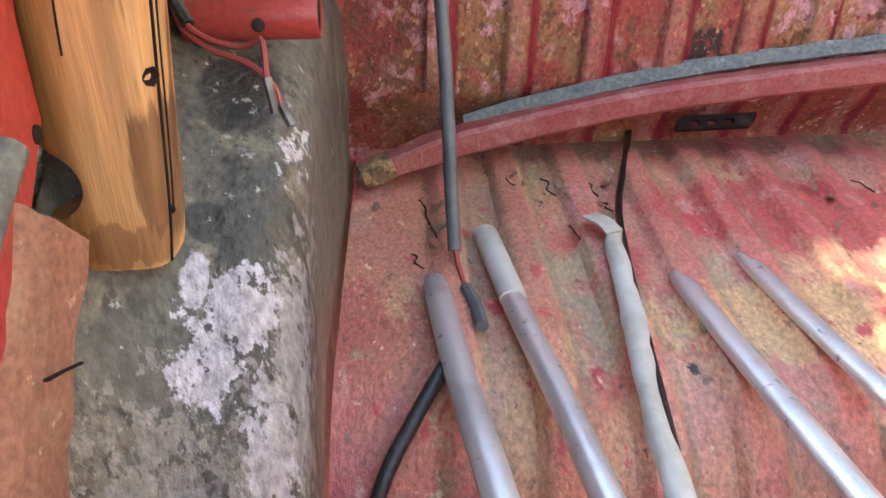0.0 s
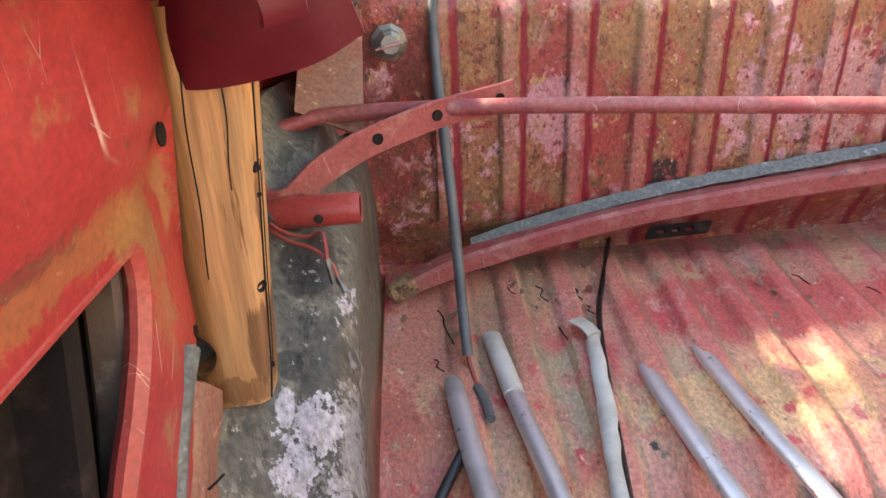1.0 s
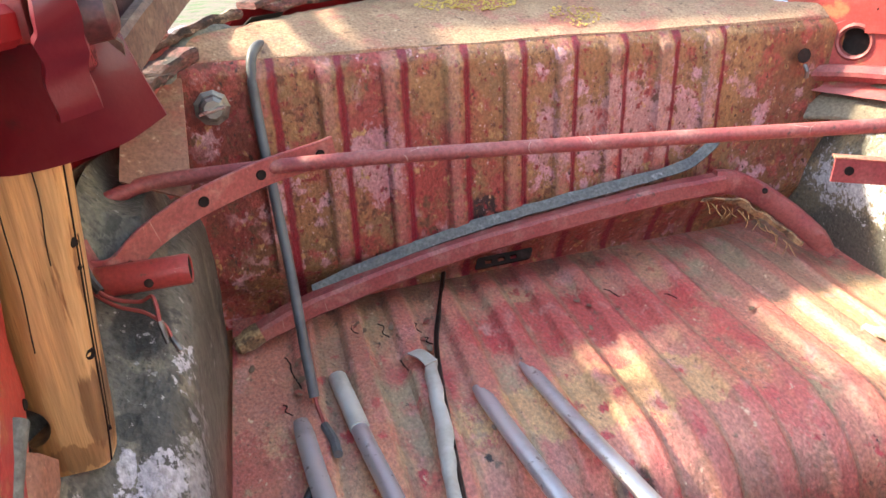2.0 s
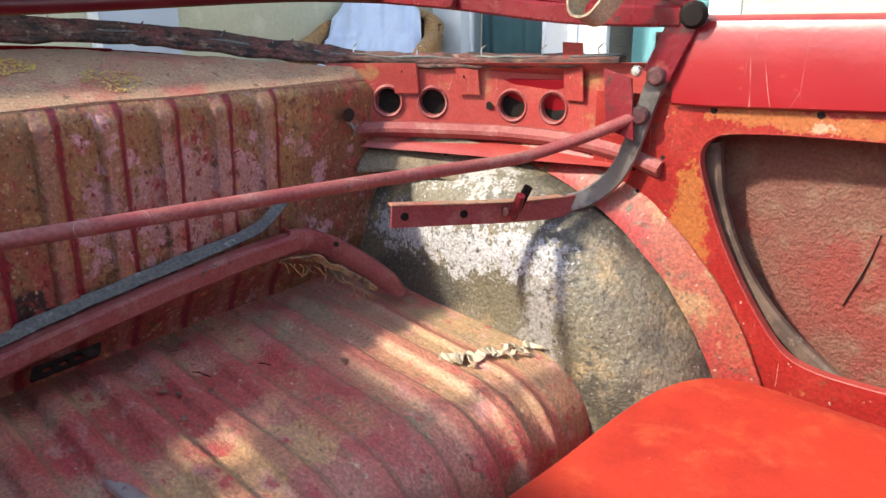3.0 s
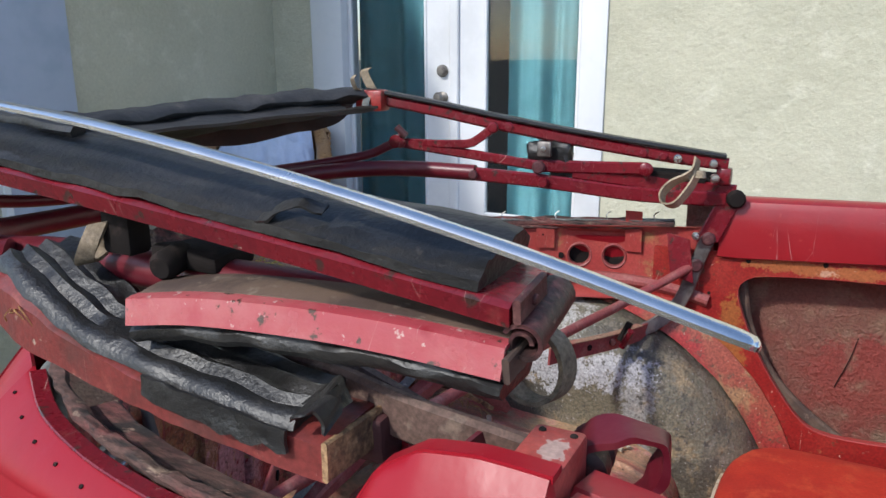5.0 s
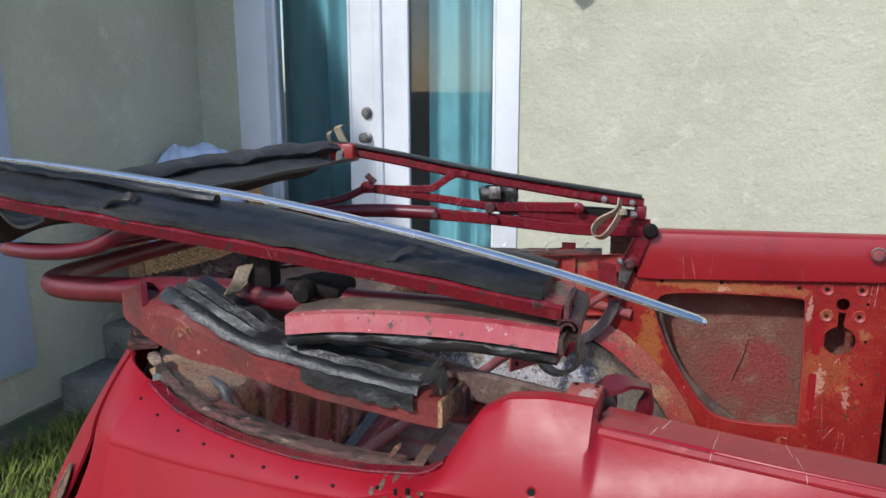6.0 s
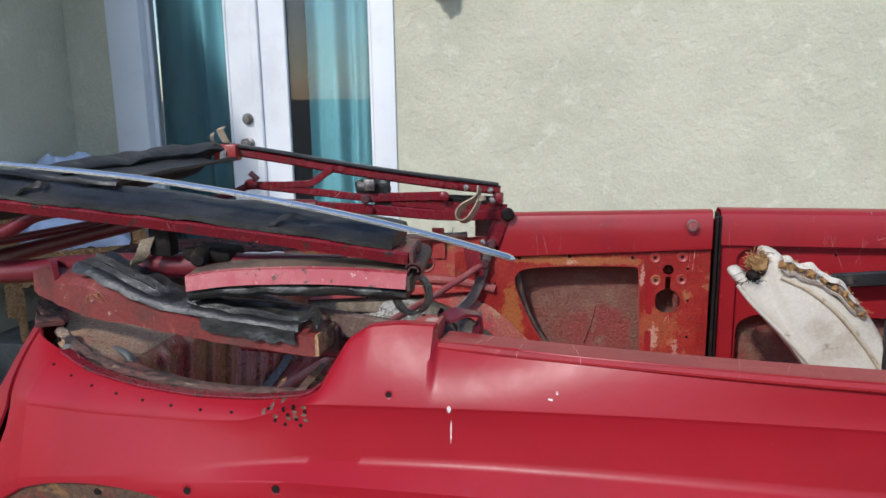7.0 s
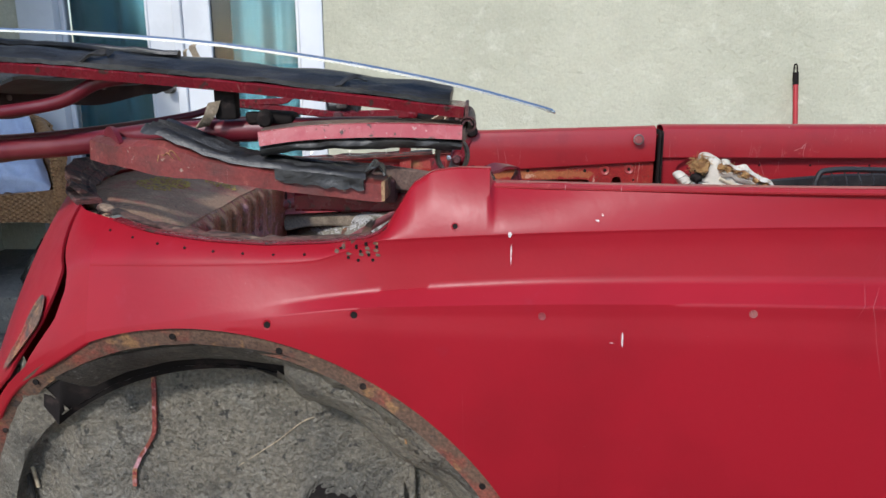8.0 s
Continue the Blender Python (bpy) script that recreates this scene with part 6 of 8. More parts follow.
wpart("trim_strip", jitter(sweep(arc_x(-0.487, 0.437, 133.5, 203, 30), rect(0.038, 0.010, 0.004), up=(1, 0, 0)), 30, 0.004), M_TRIMCLOTH, car, "cracked red cloth-covered trim strip")
wpart("trim_strip", jitter(sweep(arc_x(-0.485, 0.476, 134, 203, 30), rect(0.023, 0.014, 0.005), up=(1, 0, 0)), 30, 0.005, 2), M_TRIMCLOTH, car, "cracked red cloth-covered trim strip")
# Dark strip laid behind the trim to paint shade between the two strips.
wpart("strip_gap_shade", sweep(arc_x(-0.494, 0.458, 134, 203, 30), rect(0.05, 0.004, 0.001), up=(1, 0, 0)), M_DARK, car)
for k, a in enumerate((141, 152, 158, 169)):
    p = Vector((-0.4775, AY + 0.443 * math.cos(radians(a)), AZ + 0.443 * math.sin(radians(a))))
    d = Vector((0, math.cos(radians(a + 12)), math.sin(radians(a + 12))))
    wpart("cloth_crack", jitter(sweep([p - d * 0.016, p, p + d * 0.013], rect(0.0012, 0.002, 0.0003), up=(1, 0, 0)), 90, 0.003, k), M_DARK, car)
wpart("edge_rubber", jitter(sweep([Vector((-0.482, AY + interp(a, [131, 136, 145, 203], [0.489, 0.500, 0.512, 0.520]) * math.cos(radians(a)), AZ + interp(a, [131, 136, 145, 203], [0.489, 0.500, 0.512, 0.520]) * math.sin(radians(a)))) for a in lin(132, 203, 30)], ring(0.0068, 10), up=(1, 0, 0)), 30, 0.003, 4), M_GREYRUB, car, "grey edge rubber hose")
wpart("near_back_panel", sheet(lambda u, v: (-0.400 - 0.028 * v, bulk_y(-0.4) + 0.012 - 0.05 * v, u), lin(0.87, 1.03, 10), lin(0, 1, 6), (0, 0.004, 0)), M_REDDUST, car)
wpart("corner_gusset", sheet(lambda u, v: (-0.452 + 0.060 * u, 0.60 + 0.13 * v + 0.01 * u, 0.925 + 0.075 * v - 0.03 * u * (1 - v)), lin(0, 1, 8), lin(0, 1, 8), (0, 0.003, -0.003)), M_TRIMCLOTH, car, "faded pinkish woven gusset behind the pillar")

# tube stub and loose wires
stub = wpart("tube_stub", lathe([(0.0125, 0.02), (0.0135, 0.022), (0.0135, 0.095), (0.0125, 0.099), (0.011, 0.099), (0.011, 0.08)], (-0.490, 0.500, 0.866), (0.995, -0.03, 0.03), 18), M_REDWORN, car, "chipped red tube stub")
wpart("end_hole", lathe([(0.0105, 0), (0.0105, 0.002)], (-0.394, 0.497, 0.869), (1, 0, 0), 16), M_DARK, stub)
bolt("screw_hole", (-0.425, 0.485, 0.866), (0, -1, 0.05), 0.004, 0.0015, M_DARK, stub)
wr = root("loose_wires", (-0.44, 0.46, 0.85), "short red and brown wires with bare connectors", "wire")
wpart("wire", tube(curve([(-0.476, 0.497, 0.895), (-0.466, 0.480, 0.872), (-0.452, 0.472, 0.862), (-0.432, 0.468, 0.858), (-0.421, 0.462, 0.864), (-0.418, 0.456, 0.858), (-0.417, 0.450, 0.846)], 5), 0.0017, 6), M_WIRE, wr)
wpart("wire", tube(curve([(-0.477, 0.497, 0.897), (-0.468, 0.480, 0.869), (-0.450, 0.468, 0.857), (-0.428, 0.458, 0.852), (-0.414, 0.450, 0.842), (-0.410, 0.446, 0.832)], 5), 0.0017, 6), M_WIRE, wr)
wpart("sheath", tube(curve([(-0.478, 0.500, 0.905), (-0.470, 0.486, 0.880), (-0.462, 0.477, 0.868)], 5), 0.004, 8), M_RUB, wr)
for p, q in (((-0.417, 0.450, 0.846), (-0.413, 0.444, 0.828)), ((-0.410, 0.446, 0.832), (-0.404, 0.440, 0.822))):
    wpart("connector", tube([Vector(p), Vector(q)], 0.0028, 8), M_STEEL, wr)

# ---- folding roof frame ----
rf = root("folding_roof_frame", (0.05, 0.5, 1.1), "collapsed red steel folding roof frame with torn rubber seals", "roof frame")


def V3(*p):
    return Vector(p)


# cross rod low down, and the two drilled arms
wpart("cross_rod", tube(curve([(-0.480, 0.585, 0.905), (-0.455, 0.600, 0.912), (-0.41, 0.612, 0.917), (-0.25, 0.602, 0.918), (0.0, 0.560, 0.915), (0.25, 0.515, 0.911), (0.42, 0.480, 0.908), (0.47, 0.468, 0.911), (0.52, 0.432, 0.928), (0.572, 0.388, 0.953)], 6), 0.0078, 12), M_REDDUST, rf, "thin red steel cross rod")


def arm(path, h, th, holes, label):
    g = sweep(curve(path, 6), rect(th, h, 0.001))
    a = wpart("drilled_arm", g, M_REDDUST, rf, label)
    for p, n in holes:
        wpart("bolt_hole", lathe([(0.0052, 0), (0.0052, 0.0016), (0.003, 0.001)], p, n, 12), M_DARK, a)
    return a


arm([(-0.472, 0.505, 0.872), (-0.452, 0.508, 0.872), (-0.428, 0.528, 0.888), (-0.40, 0.548, 0.900), (-0.377, 0.561, 0.907), (-0.323, 0.598, 0.915), (-0.262, 0.631, 0.919), (-0.246, 0.641, 0.921)], 0.027, 0.004, [((-0.3765, 0.5590, 0.907), (0.5, -0.86, 0)), ((-0.3225, 0.5955, 0.915), (0.5, -0.86, 0)), ((-0.2615, 0.6285, 0.919), (0.5, -0.86, 0))], "red flat steel arm with three bolt holes")
wpart("arm_bracket", sweep(curve([(-0.478, 0.515, 0.90), (-0.468, 0.508, 0.875), (-0.455, 0.506, 0.862), (-0.440, 0.515, 0.876)], 5), rect(0.004, 0.03, 0.001), up=(0, 1, 0)), M_REDDUST, rf)
arm([(0.545, 0.452, 0.832), (0.50, 0.468, 0.832), (0.44, 0.492, 0.836), (0.37, 0.522, 0.843), (0.298, 0.552, 0.850)], 0.028, 0.004, [((0.312, 0.5435, 0.849), (-0.4, -0.92, 0)), ((0.44, 0.4890, 0.836), (-0.4, -0.92, 0)), ((0.385, 0.5130, 0.842), (-0.4, -0.92, 0))], "red flat steel arm with bolt holes")
wpart("arm_flange", sweep(curve([(0.52, 0.462, 0.8465), (0.44, 0.494, 0.8505), (0.30, 0.556, 0.8645)], 6), rect(0.014, 0.0025, 0.001)), M_DECK, rf)

# far side levers
fl = [(0.594, 0.326, 1.076), (0.590, 0.345, 1.040), (0.583, 0.366, 1.004), (0.580, 0.378, 0.970), (0.577, 0.388, 0.935), (0.573, 0.398, 0.900), (0.568, 0.415, 0.868), (0.555, 0.440, 0.843), (0.535, 0.458, 0.834)]
wpart("main_lever", sweep(curve(fl, 6), rect(0.025, 0.006, 0.002), up=(-0.97, -0.22, 0)), M_STEEL, rf, "greasy steel main lever")
wpart("main_rail", sweep(curve([(0.588, 0.330, 1.086), (0.574, 0.42, 1.092), (0.552, 0.52, 1.103), (0.532, 0.60, 1.112)], 5), rect(0.012, 0.026, 0.003)), M_RAIL, rf)
wpart("link", sweep(curve([(0.478, 0.926, 1.153), (0.517, 0.657, 1.120)], 8), rect(0.010, 0.018, 0.003)), M_RAIL, rf)
wpart("link", sweep(curve([(0.517, 0.657, 1.120), (0.553, 0.474, 1.122)], 6), rect(0.010, 0.022, 0.003)), M_RAIL, rf)
wpart("link", sweep(curve([(0.493, 0.775, 1.101), (0.519, 0.646, 1.092), (0.549, 0.499, 1.077), (0.568, 0.41, 1.074), (0.582, 0.345, 1.074)], 6), rect(0.012, 0.025, 0.003)), M_RAIL, rf)
wpart("link", sweep(curve([(0.56, 0.50, 1.110), (0.578, 0.38, 1.106)], 4), rect(0.010, 0.016, 0.003)), M_DARK, rf)
# Black rubber whose colour also paints the shade between the links.
wpart("rubber_flap_and_shade", sheet(lambda u, v: (0.600 - 0.20 * (0.345 + 0.30 * u - 0.33), 0.345 + 0.30 * u, 1.090 + 0.010 * u + v * (0.026 + 0.006 * u)), lin(0, 1, 16), lin(0, 1, 4), (0.004, 0, 0)), M_RUB, rf, "black rubber flap filling the shaded gap behind the links")
wpart("strut", sweep([V3(0.499, 0.738, 1.190), V3(0.497, 0.762, 1.172), V3(0.494, 0.782, 1.1585), V3(0.491, 0.795, 1.1555), V3(0.486, 0.850, 1.154), V3(0.478, 0.915, 1.157)], rect(0.008, 0.016, 0.002), sizes=[1, 1, 1, 1, 0.9, 0.6]), M_RAIL, rf)
wpart("hinge_eye", lathe([(0.006, -0.014), (0.0125, -0.013), (0.0125, 0.013), (0.006, 0.014)], (0.470, 0.930, 1.157), (-0.97, -0.22, 0), 16), M_RAIL, rf)
wpart("hinge_pin", tube([V3(0.474, 0.912, 1.166), V3(0.468, 0.930, 1.184)], 0.007, 10, up=(1, 0, 0)), M_HINGE, rf)
far_rail = wpart("far_roof_rail", sweep(curve([(0.478, 0.985, 1.236), (0.500, 0.86, 1.214), (0.517, 0.75, 1.193), (0.537, 0.60, 1.168), (0.560, 0.46, 1.147), (0.573, 0.385, 1.138), (0.580, 0.345, 1.134)], 6), rect(0.018, 0.021, 0.004)), M_RAIL, rf, "red far roof rail with black seal on top")
wpart("rail_seal", sweep(curve([(0.474, 0.995, 1.252), (0.500, 0.86, 1.229), (0.517, 0.75, 1.208), (0.537, 0.60, 1.183), (0.560, 0.46, 1.163), (0.575, 0.385, 1.152), (0.582, 0.350, 1.147)], 6), rect(0.030, 0.008, 0.003)), M_RUB, far_rail)
wpart("rail_end", box((0.568, 0.338, 1.100), (0.594, 0.362, 1.128), 0.004), M_RAIL, rf)
wpart("tacking_end", box((0.455, 0.955, 1.212), (0.490, 1.015, 1.252), 0.006), M_OCHRE, rf, "bare wooden end of the roof rail")
for p, r, h, m, s in (((0.545, 0.422, 1.143), 0.008, 0.006, M_BRIGHT, True), ((0.560, 0.366, 1.136), 0.0075, 0.006, M_BRIGHT, True), ((0.560, 0.362, 1.112), 0.0085, 0.008, M_BRIGHT, True), ((0.545, 0.474, 1.122), 0.012, 0.006, M_RAIL, False), ((0.508, 0.657, 1.119), 0.012, 0.008, M_HINGE, False), ((0.508, 0.648, 1.092), 0.010, 0.008, M_RAIL, False), ((0.488, 0.738, 1.188), 0.010, 0.006, M_RAIL, False), ((0.488, 0.708, 1.190), 0.009, 0.006, M_RAIL, True), ((0.536, 0.478, 1.150), 0.007, 0.004, M_RAIL, True), ((0.545, 0.446, 1.146), 0.007, 0.004, M_RAIL, True), ((0.582, 0.328, 1.076), 0.016, 0.012, M_DARK, False), ((0.575, 0.366, 1.004), 0.012, 0.008, M_HINGE, False), ((0.572, 0.383, 0.955), 0.012, 0.008, M_HINGE, False), ((0.482, 0.775, 1.101), 0.009, 0.006, M_HINGE, False), ((0.466, 0.920, 1.154), 0.010, 0.008, M_RAIL, False), ((0.438, 0.488, 0.838), 0.006, 0.004, M_HINGE, True)):
    bolt("bolt", p, (-0.97, -0.22, 0), r, h, m, rf, s)
clip = wpart("spring_clip", box((0.502, 0.633, 1.138), (0.512, 0.660, 1.166), 0.004), M_STEEL, rf, "steel spring clip with one rivet")
bolt("rivet", (0.502, 0.647, 1.152), (-1, -0.2, 0), 0.005, 0.003, M_BRIGHT, clip)
wpart("rubber_pad", jitter(box((0.522, 0.60, 1.120), (0.545, 0.69, 1.165), 0.012), 60, 0.008), M_RUB, rf)
wpart("hook_plate", sheet(lambda u, v: (0.568 - 0.006 * v, 0.395 + 0.04 * u - 0.012 * v, 1.0 - 0.075 * v + 0.01 * u), lin(0, 1, 6), lin(0, 1, 6), (-0.003, 0, 0)), M_RAIL, rf)
bolt("bolt", (0.560, 0.385, 1.010), (-1, -0.2, 0.1), 0.007, 0.006, M_BRIGHT, rf)
wpart("clevis", tube([V3(0.43, 0.47, 0.835), V3(0.425, 0.455, 0.868)], 0.006, 8, up=(1, 0, 0)), M_RAIL, rf)
wpart("clevis", tube([V3(0.447, 0.478, 0.84), V3(0.452, 0.464, 0.872)], 0.006, 8, up=(1, 0, 0)), M_DARK, rf)


def ribbon(path, width_dir, w, th):
    """A flat band whose width runs along width_dir."""
    c = curve(path, 8)
    d = Vector(width_dir).normalized()
    V, F = [], []
    for i, p in enumerate(c):
        t = (c[min(i + 1, len(c) - 1)] - c[max(i - 1, 0)]).normalized()
        n = t.cross(d).normalized()
        V += [p + d * w / 2 + n * th / 2, p - d * w / 2 + n * th / 2, p - d * w / 2 - n * th / 2, p + d * w / 2 - n * th / 2]
    for i in range(len(c) - 1):
        for j in range(4):
            F.append((i * 4 + j, i * 4 + (j + 1) % 4, (i + 1) * 4 + (j + 1) % 4, (i + 1) * 4 + j))
    F += [(3, 2, 1, 0), tuple((len(c) - 1) * 4 + j for j in range(4))]
    return V, F


wpart("strap", ribbon([(0.520, 0.386, 1.148), (0.515, 0.388, 1.130), (0.507, 0.398, 1.120), (0.498, 0.420, 1.108), (0.494, 0.433, 1.090), (0.496, 0.430, 1.073), (0.504, 0.414, 1.072), (0.512, 0.398, 1.092), (0.518, 0.388, 1.112), (0.524, 0.384, 1.130)], (-0.90, 0.10, 0.35), 0.032, 0.003), M_STRAP, rf, "worn beige webbing strap loop")
wpart("strap_collar", ribbon([(0.510, 0.398, 1.122), (0.512, 0.378, 1.124), (0.526, 0.374, 1.122), (0.530, 0.392, 1.120)], (0.1, 0.2, 0.97), 0.012, 0.003), M_STRAP, rf)
wpart("lever_plate", sweep([V3(0.586, 0.332, 1.084), V3(0.580, 0.350, 1.044), V3(0.575, 0.366, 1.004)], rect(0.036, 0.006, 0.002), up=(-0.97, -0.22, 0)), M_RAIL, rf, "flat red lever plate")

# rear bows of the roof
wpart("roof_bow", tube(curve([(0.492, 0.775, 1.103), (0.475, 0.90, 1.105), (0.43, 0.99, 1.104), (0.33, 1.06, 1.100), (0.10, 1.11, 1.095), (-0.12, 1.10, 1.10), (-0.27, 1.04, 1.115), (-0.345, 0.95, 1.13), (-0.365, 0.85, 1.14), (-0.385, 0.73, 1.155), (-0.395, 0.62, 1.162), (-0.400, 0.50, 1.165), (-0.400, 0.40, 1.166)], 8), 0.0150, 14), M_MAROON, rf, "maroon tubular roof bow")
wpart("roof_bow", tube(curve([(0.470, 0.925, 1.158), (0.464, 0.950, 1.146), (0.448, 0.985, 1.130), (0.40, 1.045, 1.118), (0.32, 1.09, 1.112), (0.10, 1.14, 1.110), (-0.12, 1.14, 1.122), (-0.28, 1.09, 1.155), (-0.37, 1.0, 1.178), (-0.405, 0.90, 1.188), (-0.41, 0.83, 1.200), (-0.415, 0.78, 1.222), (-0.418, 0.74, 1.230)], 8), 0.0085, 12), M_MAROON, rf, "maroon tubular roof bow")

# rolled vinyl and lining across the back
VB = curve([(0.478, 0.985, 1.240), (0.43, 1.045, 1.238), (0.34, 1.10, 1.232), (0.20, 1.145, 1.224), (0.02, 1.165, 1.218), (-0.16, 1.15, 1.220), (-0.30, 1.10, 1.232), (-0.38, 1.02, 1.248)], 8)
vin = root("folded_roof_cover", (0.05, 1.1, 1.2), "faded black vinyl roof cover rolled across the back of the frame", "roof cover")
wpart("vinyl_roll", jitter(sweep(VB, [(0.028 * math.cos(a) + 0.006 * math.cos(3 * a), 0.019 * math.sin(a)) for a in lin(0, 2 * math.pi * 23 / 24, 24)], sizes=[0.55 + 0.45 * min(1, i / 8) for i in range(len(VB))]), 22, 0.009), M_VINYL, vin)


def lining(u, v):
    i = u * (len(VB) - 9) + 4
    a = VB[int(i)]
    b = VB[min(int(i) + 1, len(VB) - 1)]
    p = a.lerp(b, i - int(i))
    drop = 0.052 * min(1, u * 4 + 0.3) + 0.006 * math.sin(u * 23)
    return p + Vector((0, -0.004 + 0.012 * math.sin(u * 15 + v * 2), -0.010 - drop * v))


# Cloth added between rail and roll, sized to keep sun off the deck.
def cover_fn(u, v):
    a = VB[8 + int(u * (len(VB) - 12))]
    e = V3(-0.418 + 0.80 * (1 - u), 0.885 + 0.03 * (1 - u), 1.228)
    p = a.lerp(e, v)
    p.z -= 0.018 * math.sin(v * math.pi) + 0.008 * noise.noise(V3(p.x * 9, p.y * 9, 1))
    return p


wpart("deck_shade_cloth", sheet(cover_fn, lin(0, 1, 40), lin(0, 1, 14), (0, 0, -0.004)), M_VINYL, vin, "slack black vinyl behind the rails, added to shade the deck")
wpart("lining", sheet(lining, lin(0, 1, 70), lin(0, 1, 8), (0, 0.004, 0)), M_BROWNCLOTH, vin, "brown cloth lining hanging below the vinyl")
for u in (0.35, 0.62, 0.85):
    bolt("stud", lining(u, 0.35) + Vector((0, -0.001, 0)), (-0.5, -0.85, 0), 0.0055, 0.004, M_STEEL, vin)
wpart("torn_flap", ribbon([(0.486, 0.985, 1.240), (0.470, 0.985, 1.255), (0.462, 0.990, 1.272), (0.456, 0.992, 1.286), (0.460, 0.985, 1.292)], (0.4, -0.9, 0.2), 0.016, 0.003), M_STRAP, vin, "pale torn flap sticking up")
wpart("torn_flap", ribbon([(0.455, 1.00, 1.25), (0.440, 1.002, 1.256), (0.428, 1.00, 1.272), (0.430, 0.995, 1.280)], (0.4, -0.9, 0.2), 0.008, 0.002), M_STRAP, vin)
wpart("torn_flap", ribbon([(0.47, 0.985, 1.248), (0.452, 0.985, 1.235), (0.446, 0.985, 1.215), (0.456, 0.98, 1.225)], (0.4, -0.9, 0.2), 0.014, 0.002), M_GREYRUB, vin)

# near rails: upper red channel with black seal
LEVEL = SAG
R1 = curve([(-0.434, 0.314, 1.1995), (-0.434, 0.45, 1.2155), (-0.434, 0.60, 1.2315), (-0.431, 0.75, 1.2445), (-0.424, 0.88, 1.254), (-0.405, 1.0, 1.260)], 8)
r1 = wpart("near_roof_rail", sweep(R1, [(0.03, -0.0105), (0.03, -0.008), (-0.006, -0.008), (-0.008, 0.0005), (0.045, 0.004), (0.045, 0.0065), (-0.011, 0.003), (-0.0145, 0.0005), (-0.011, -0.0105)]), M_RAIL, rf, "red steel roof rail channel with scuffed edge", angle=30)
seal = [p + V3(0.020, 0, 0.0115) for p in R1[1:]]
wpart("rail_seal", jitter(sweep(seal, [(0.030, -0.006), (0.031, 0.008), (0.022, 0.014), (0.012, 0.0125), (0.004, 0.0095), (-0.002, 0.0115), (-0.010, 0.008), (-0.017, 0.004), (-0.021, 0.005), (-0.028, 0.000), (-0.033, -0.002), (-0.033, -0.0075)], sizes=[(1.0, 1.0 + 0.10 * math.sin(i * 0.9)) for i in range(len(seal))]), 45, 0.0025), M_RUB, r1, "torn black rubber weather seal", angle=60)
wpart("seal_bead", jitter(sweep([p + V3(0.034, 0, 0.026) for p in R1[20:]], ring(0.006, 8)), 40, 0.003), M_RUB, r1)
for k in (7, 24):
    p = R1[k] + V3(0.004, 0, 0.0205)
    wpart("torn_edge", jitter(ribbon([p, p + V3(-0.006, 0.012, 0.003), p + V3(-0.011, 0.028, -0.003), p + V3(-0.010, 0.040, -0.008)], (0.8, 0, 0.5), 0.010, 0.002), 90, 0.004), M_RUB, r1)
wpart("corner_plate", sweep([V3(-0.446, 0.311, 1.198), V3(-0.410, 0.311, 1.203)], rect(0.004, 0.013, 0.001)), M_HINGE, r1, "dark greasy end plate")
bolt("rivet", (-0.428, 0.309, 1.200), (0, -1, 0), 0.003, 0.002, M_HINGE, r1)

# lower pale red rail with its lining and seal
R2 = curve([(-0.444, 0.316, 1.173), (-0.445, 0.38, 1.1755), (-0.448, 0.44, 1.1755), (-0.454, 0.51, 1.1725), (-0.460, 0.561, 1.166)], 7)
r2 = wpart("lower_roof_rail", sweep(R2, [(-0.006, -0.0085), (-0.002, 0.0055), (0.010, 0.0060), (0.010, 0.0080), (-0.001, 0.0080), (-0.0045, 0.0070), (-0.0090, -0.0085)]), M_FADED, rf, "sun-faded red rail with chipped paint", angle=30)
wpart("rail_lining", sheet(lambda u, v: R2[int(u)] + V3(0.006 + 0.044 * v, 0, 0.0085 + 0.003 * math.sin(v * 3.1)), list(range(len(R2))), lin(0, 1, 8), (0, 0, -0.006)), M_CHANNEL, r2, "dusty brown lining")
wpart("rail_seal", jitter(sweep([p + V3(0.014, 0, -0.0155) for p in R2], rect(0.040, 0.012, 0.004)), 50, 0.003), M_RUB, r2)
wpart("corner_plate", sweep([V3(-0.451, 0.314, 1.169), V3(-0.408, 0.312, 1.176)], rect(0.004, 0.014, 0.001)), M_CHANNEL, r2)
wpart("hinge_roll", jitter(sweep([V3(-0.442, 0.309, 1.181), V3(-0.424, 0.310, 1.184), V3(-0.404, 0.311, 1.187), V3(-0.384, 0.312, 1.190)], [(r_ * math.cos(a), r_ * math.sin(a)) for a, r_ in [(t, 0.006 + 0.0062 * t / 9.0) for t in lin(0, 9.0, 26)]] + [(r_ * math.cos(a), r_ * math.sin(a)) for a, r_ in [(t, 0.0038 + 0.0062 * t / 9.0) for t in lin(9.0, 0, 26)]]), 60, 0.0012), M_HINGE, rf, "greasy scroll-shaped hinge barrel")
wpart("hinge_boss", lathe([(0.007, 0), (0.010, 0.004), (0.010, 0.026), (0.007, 0.03)], (-0.438, 0.560, 1.186), (0.9, 0.2, 0.1), 14), M_DARK, rf)
wpart("hinge_block", jitter(box((-0.42, 0.53, 1.180), (-0.38, 0.59, 1.194), 0.005), 50, 0.004), M_DARK, rf)
LC = V3(-0.360, 0.332, 1.135)
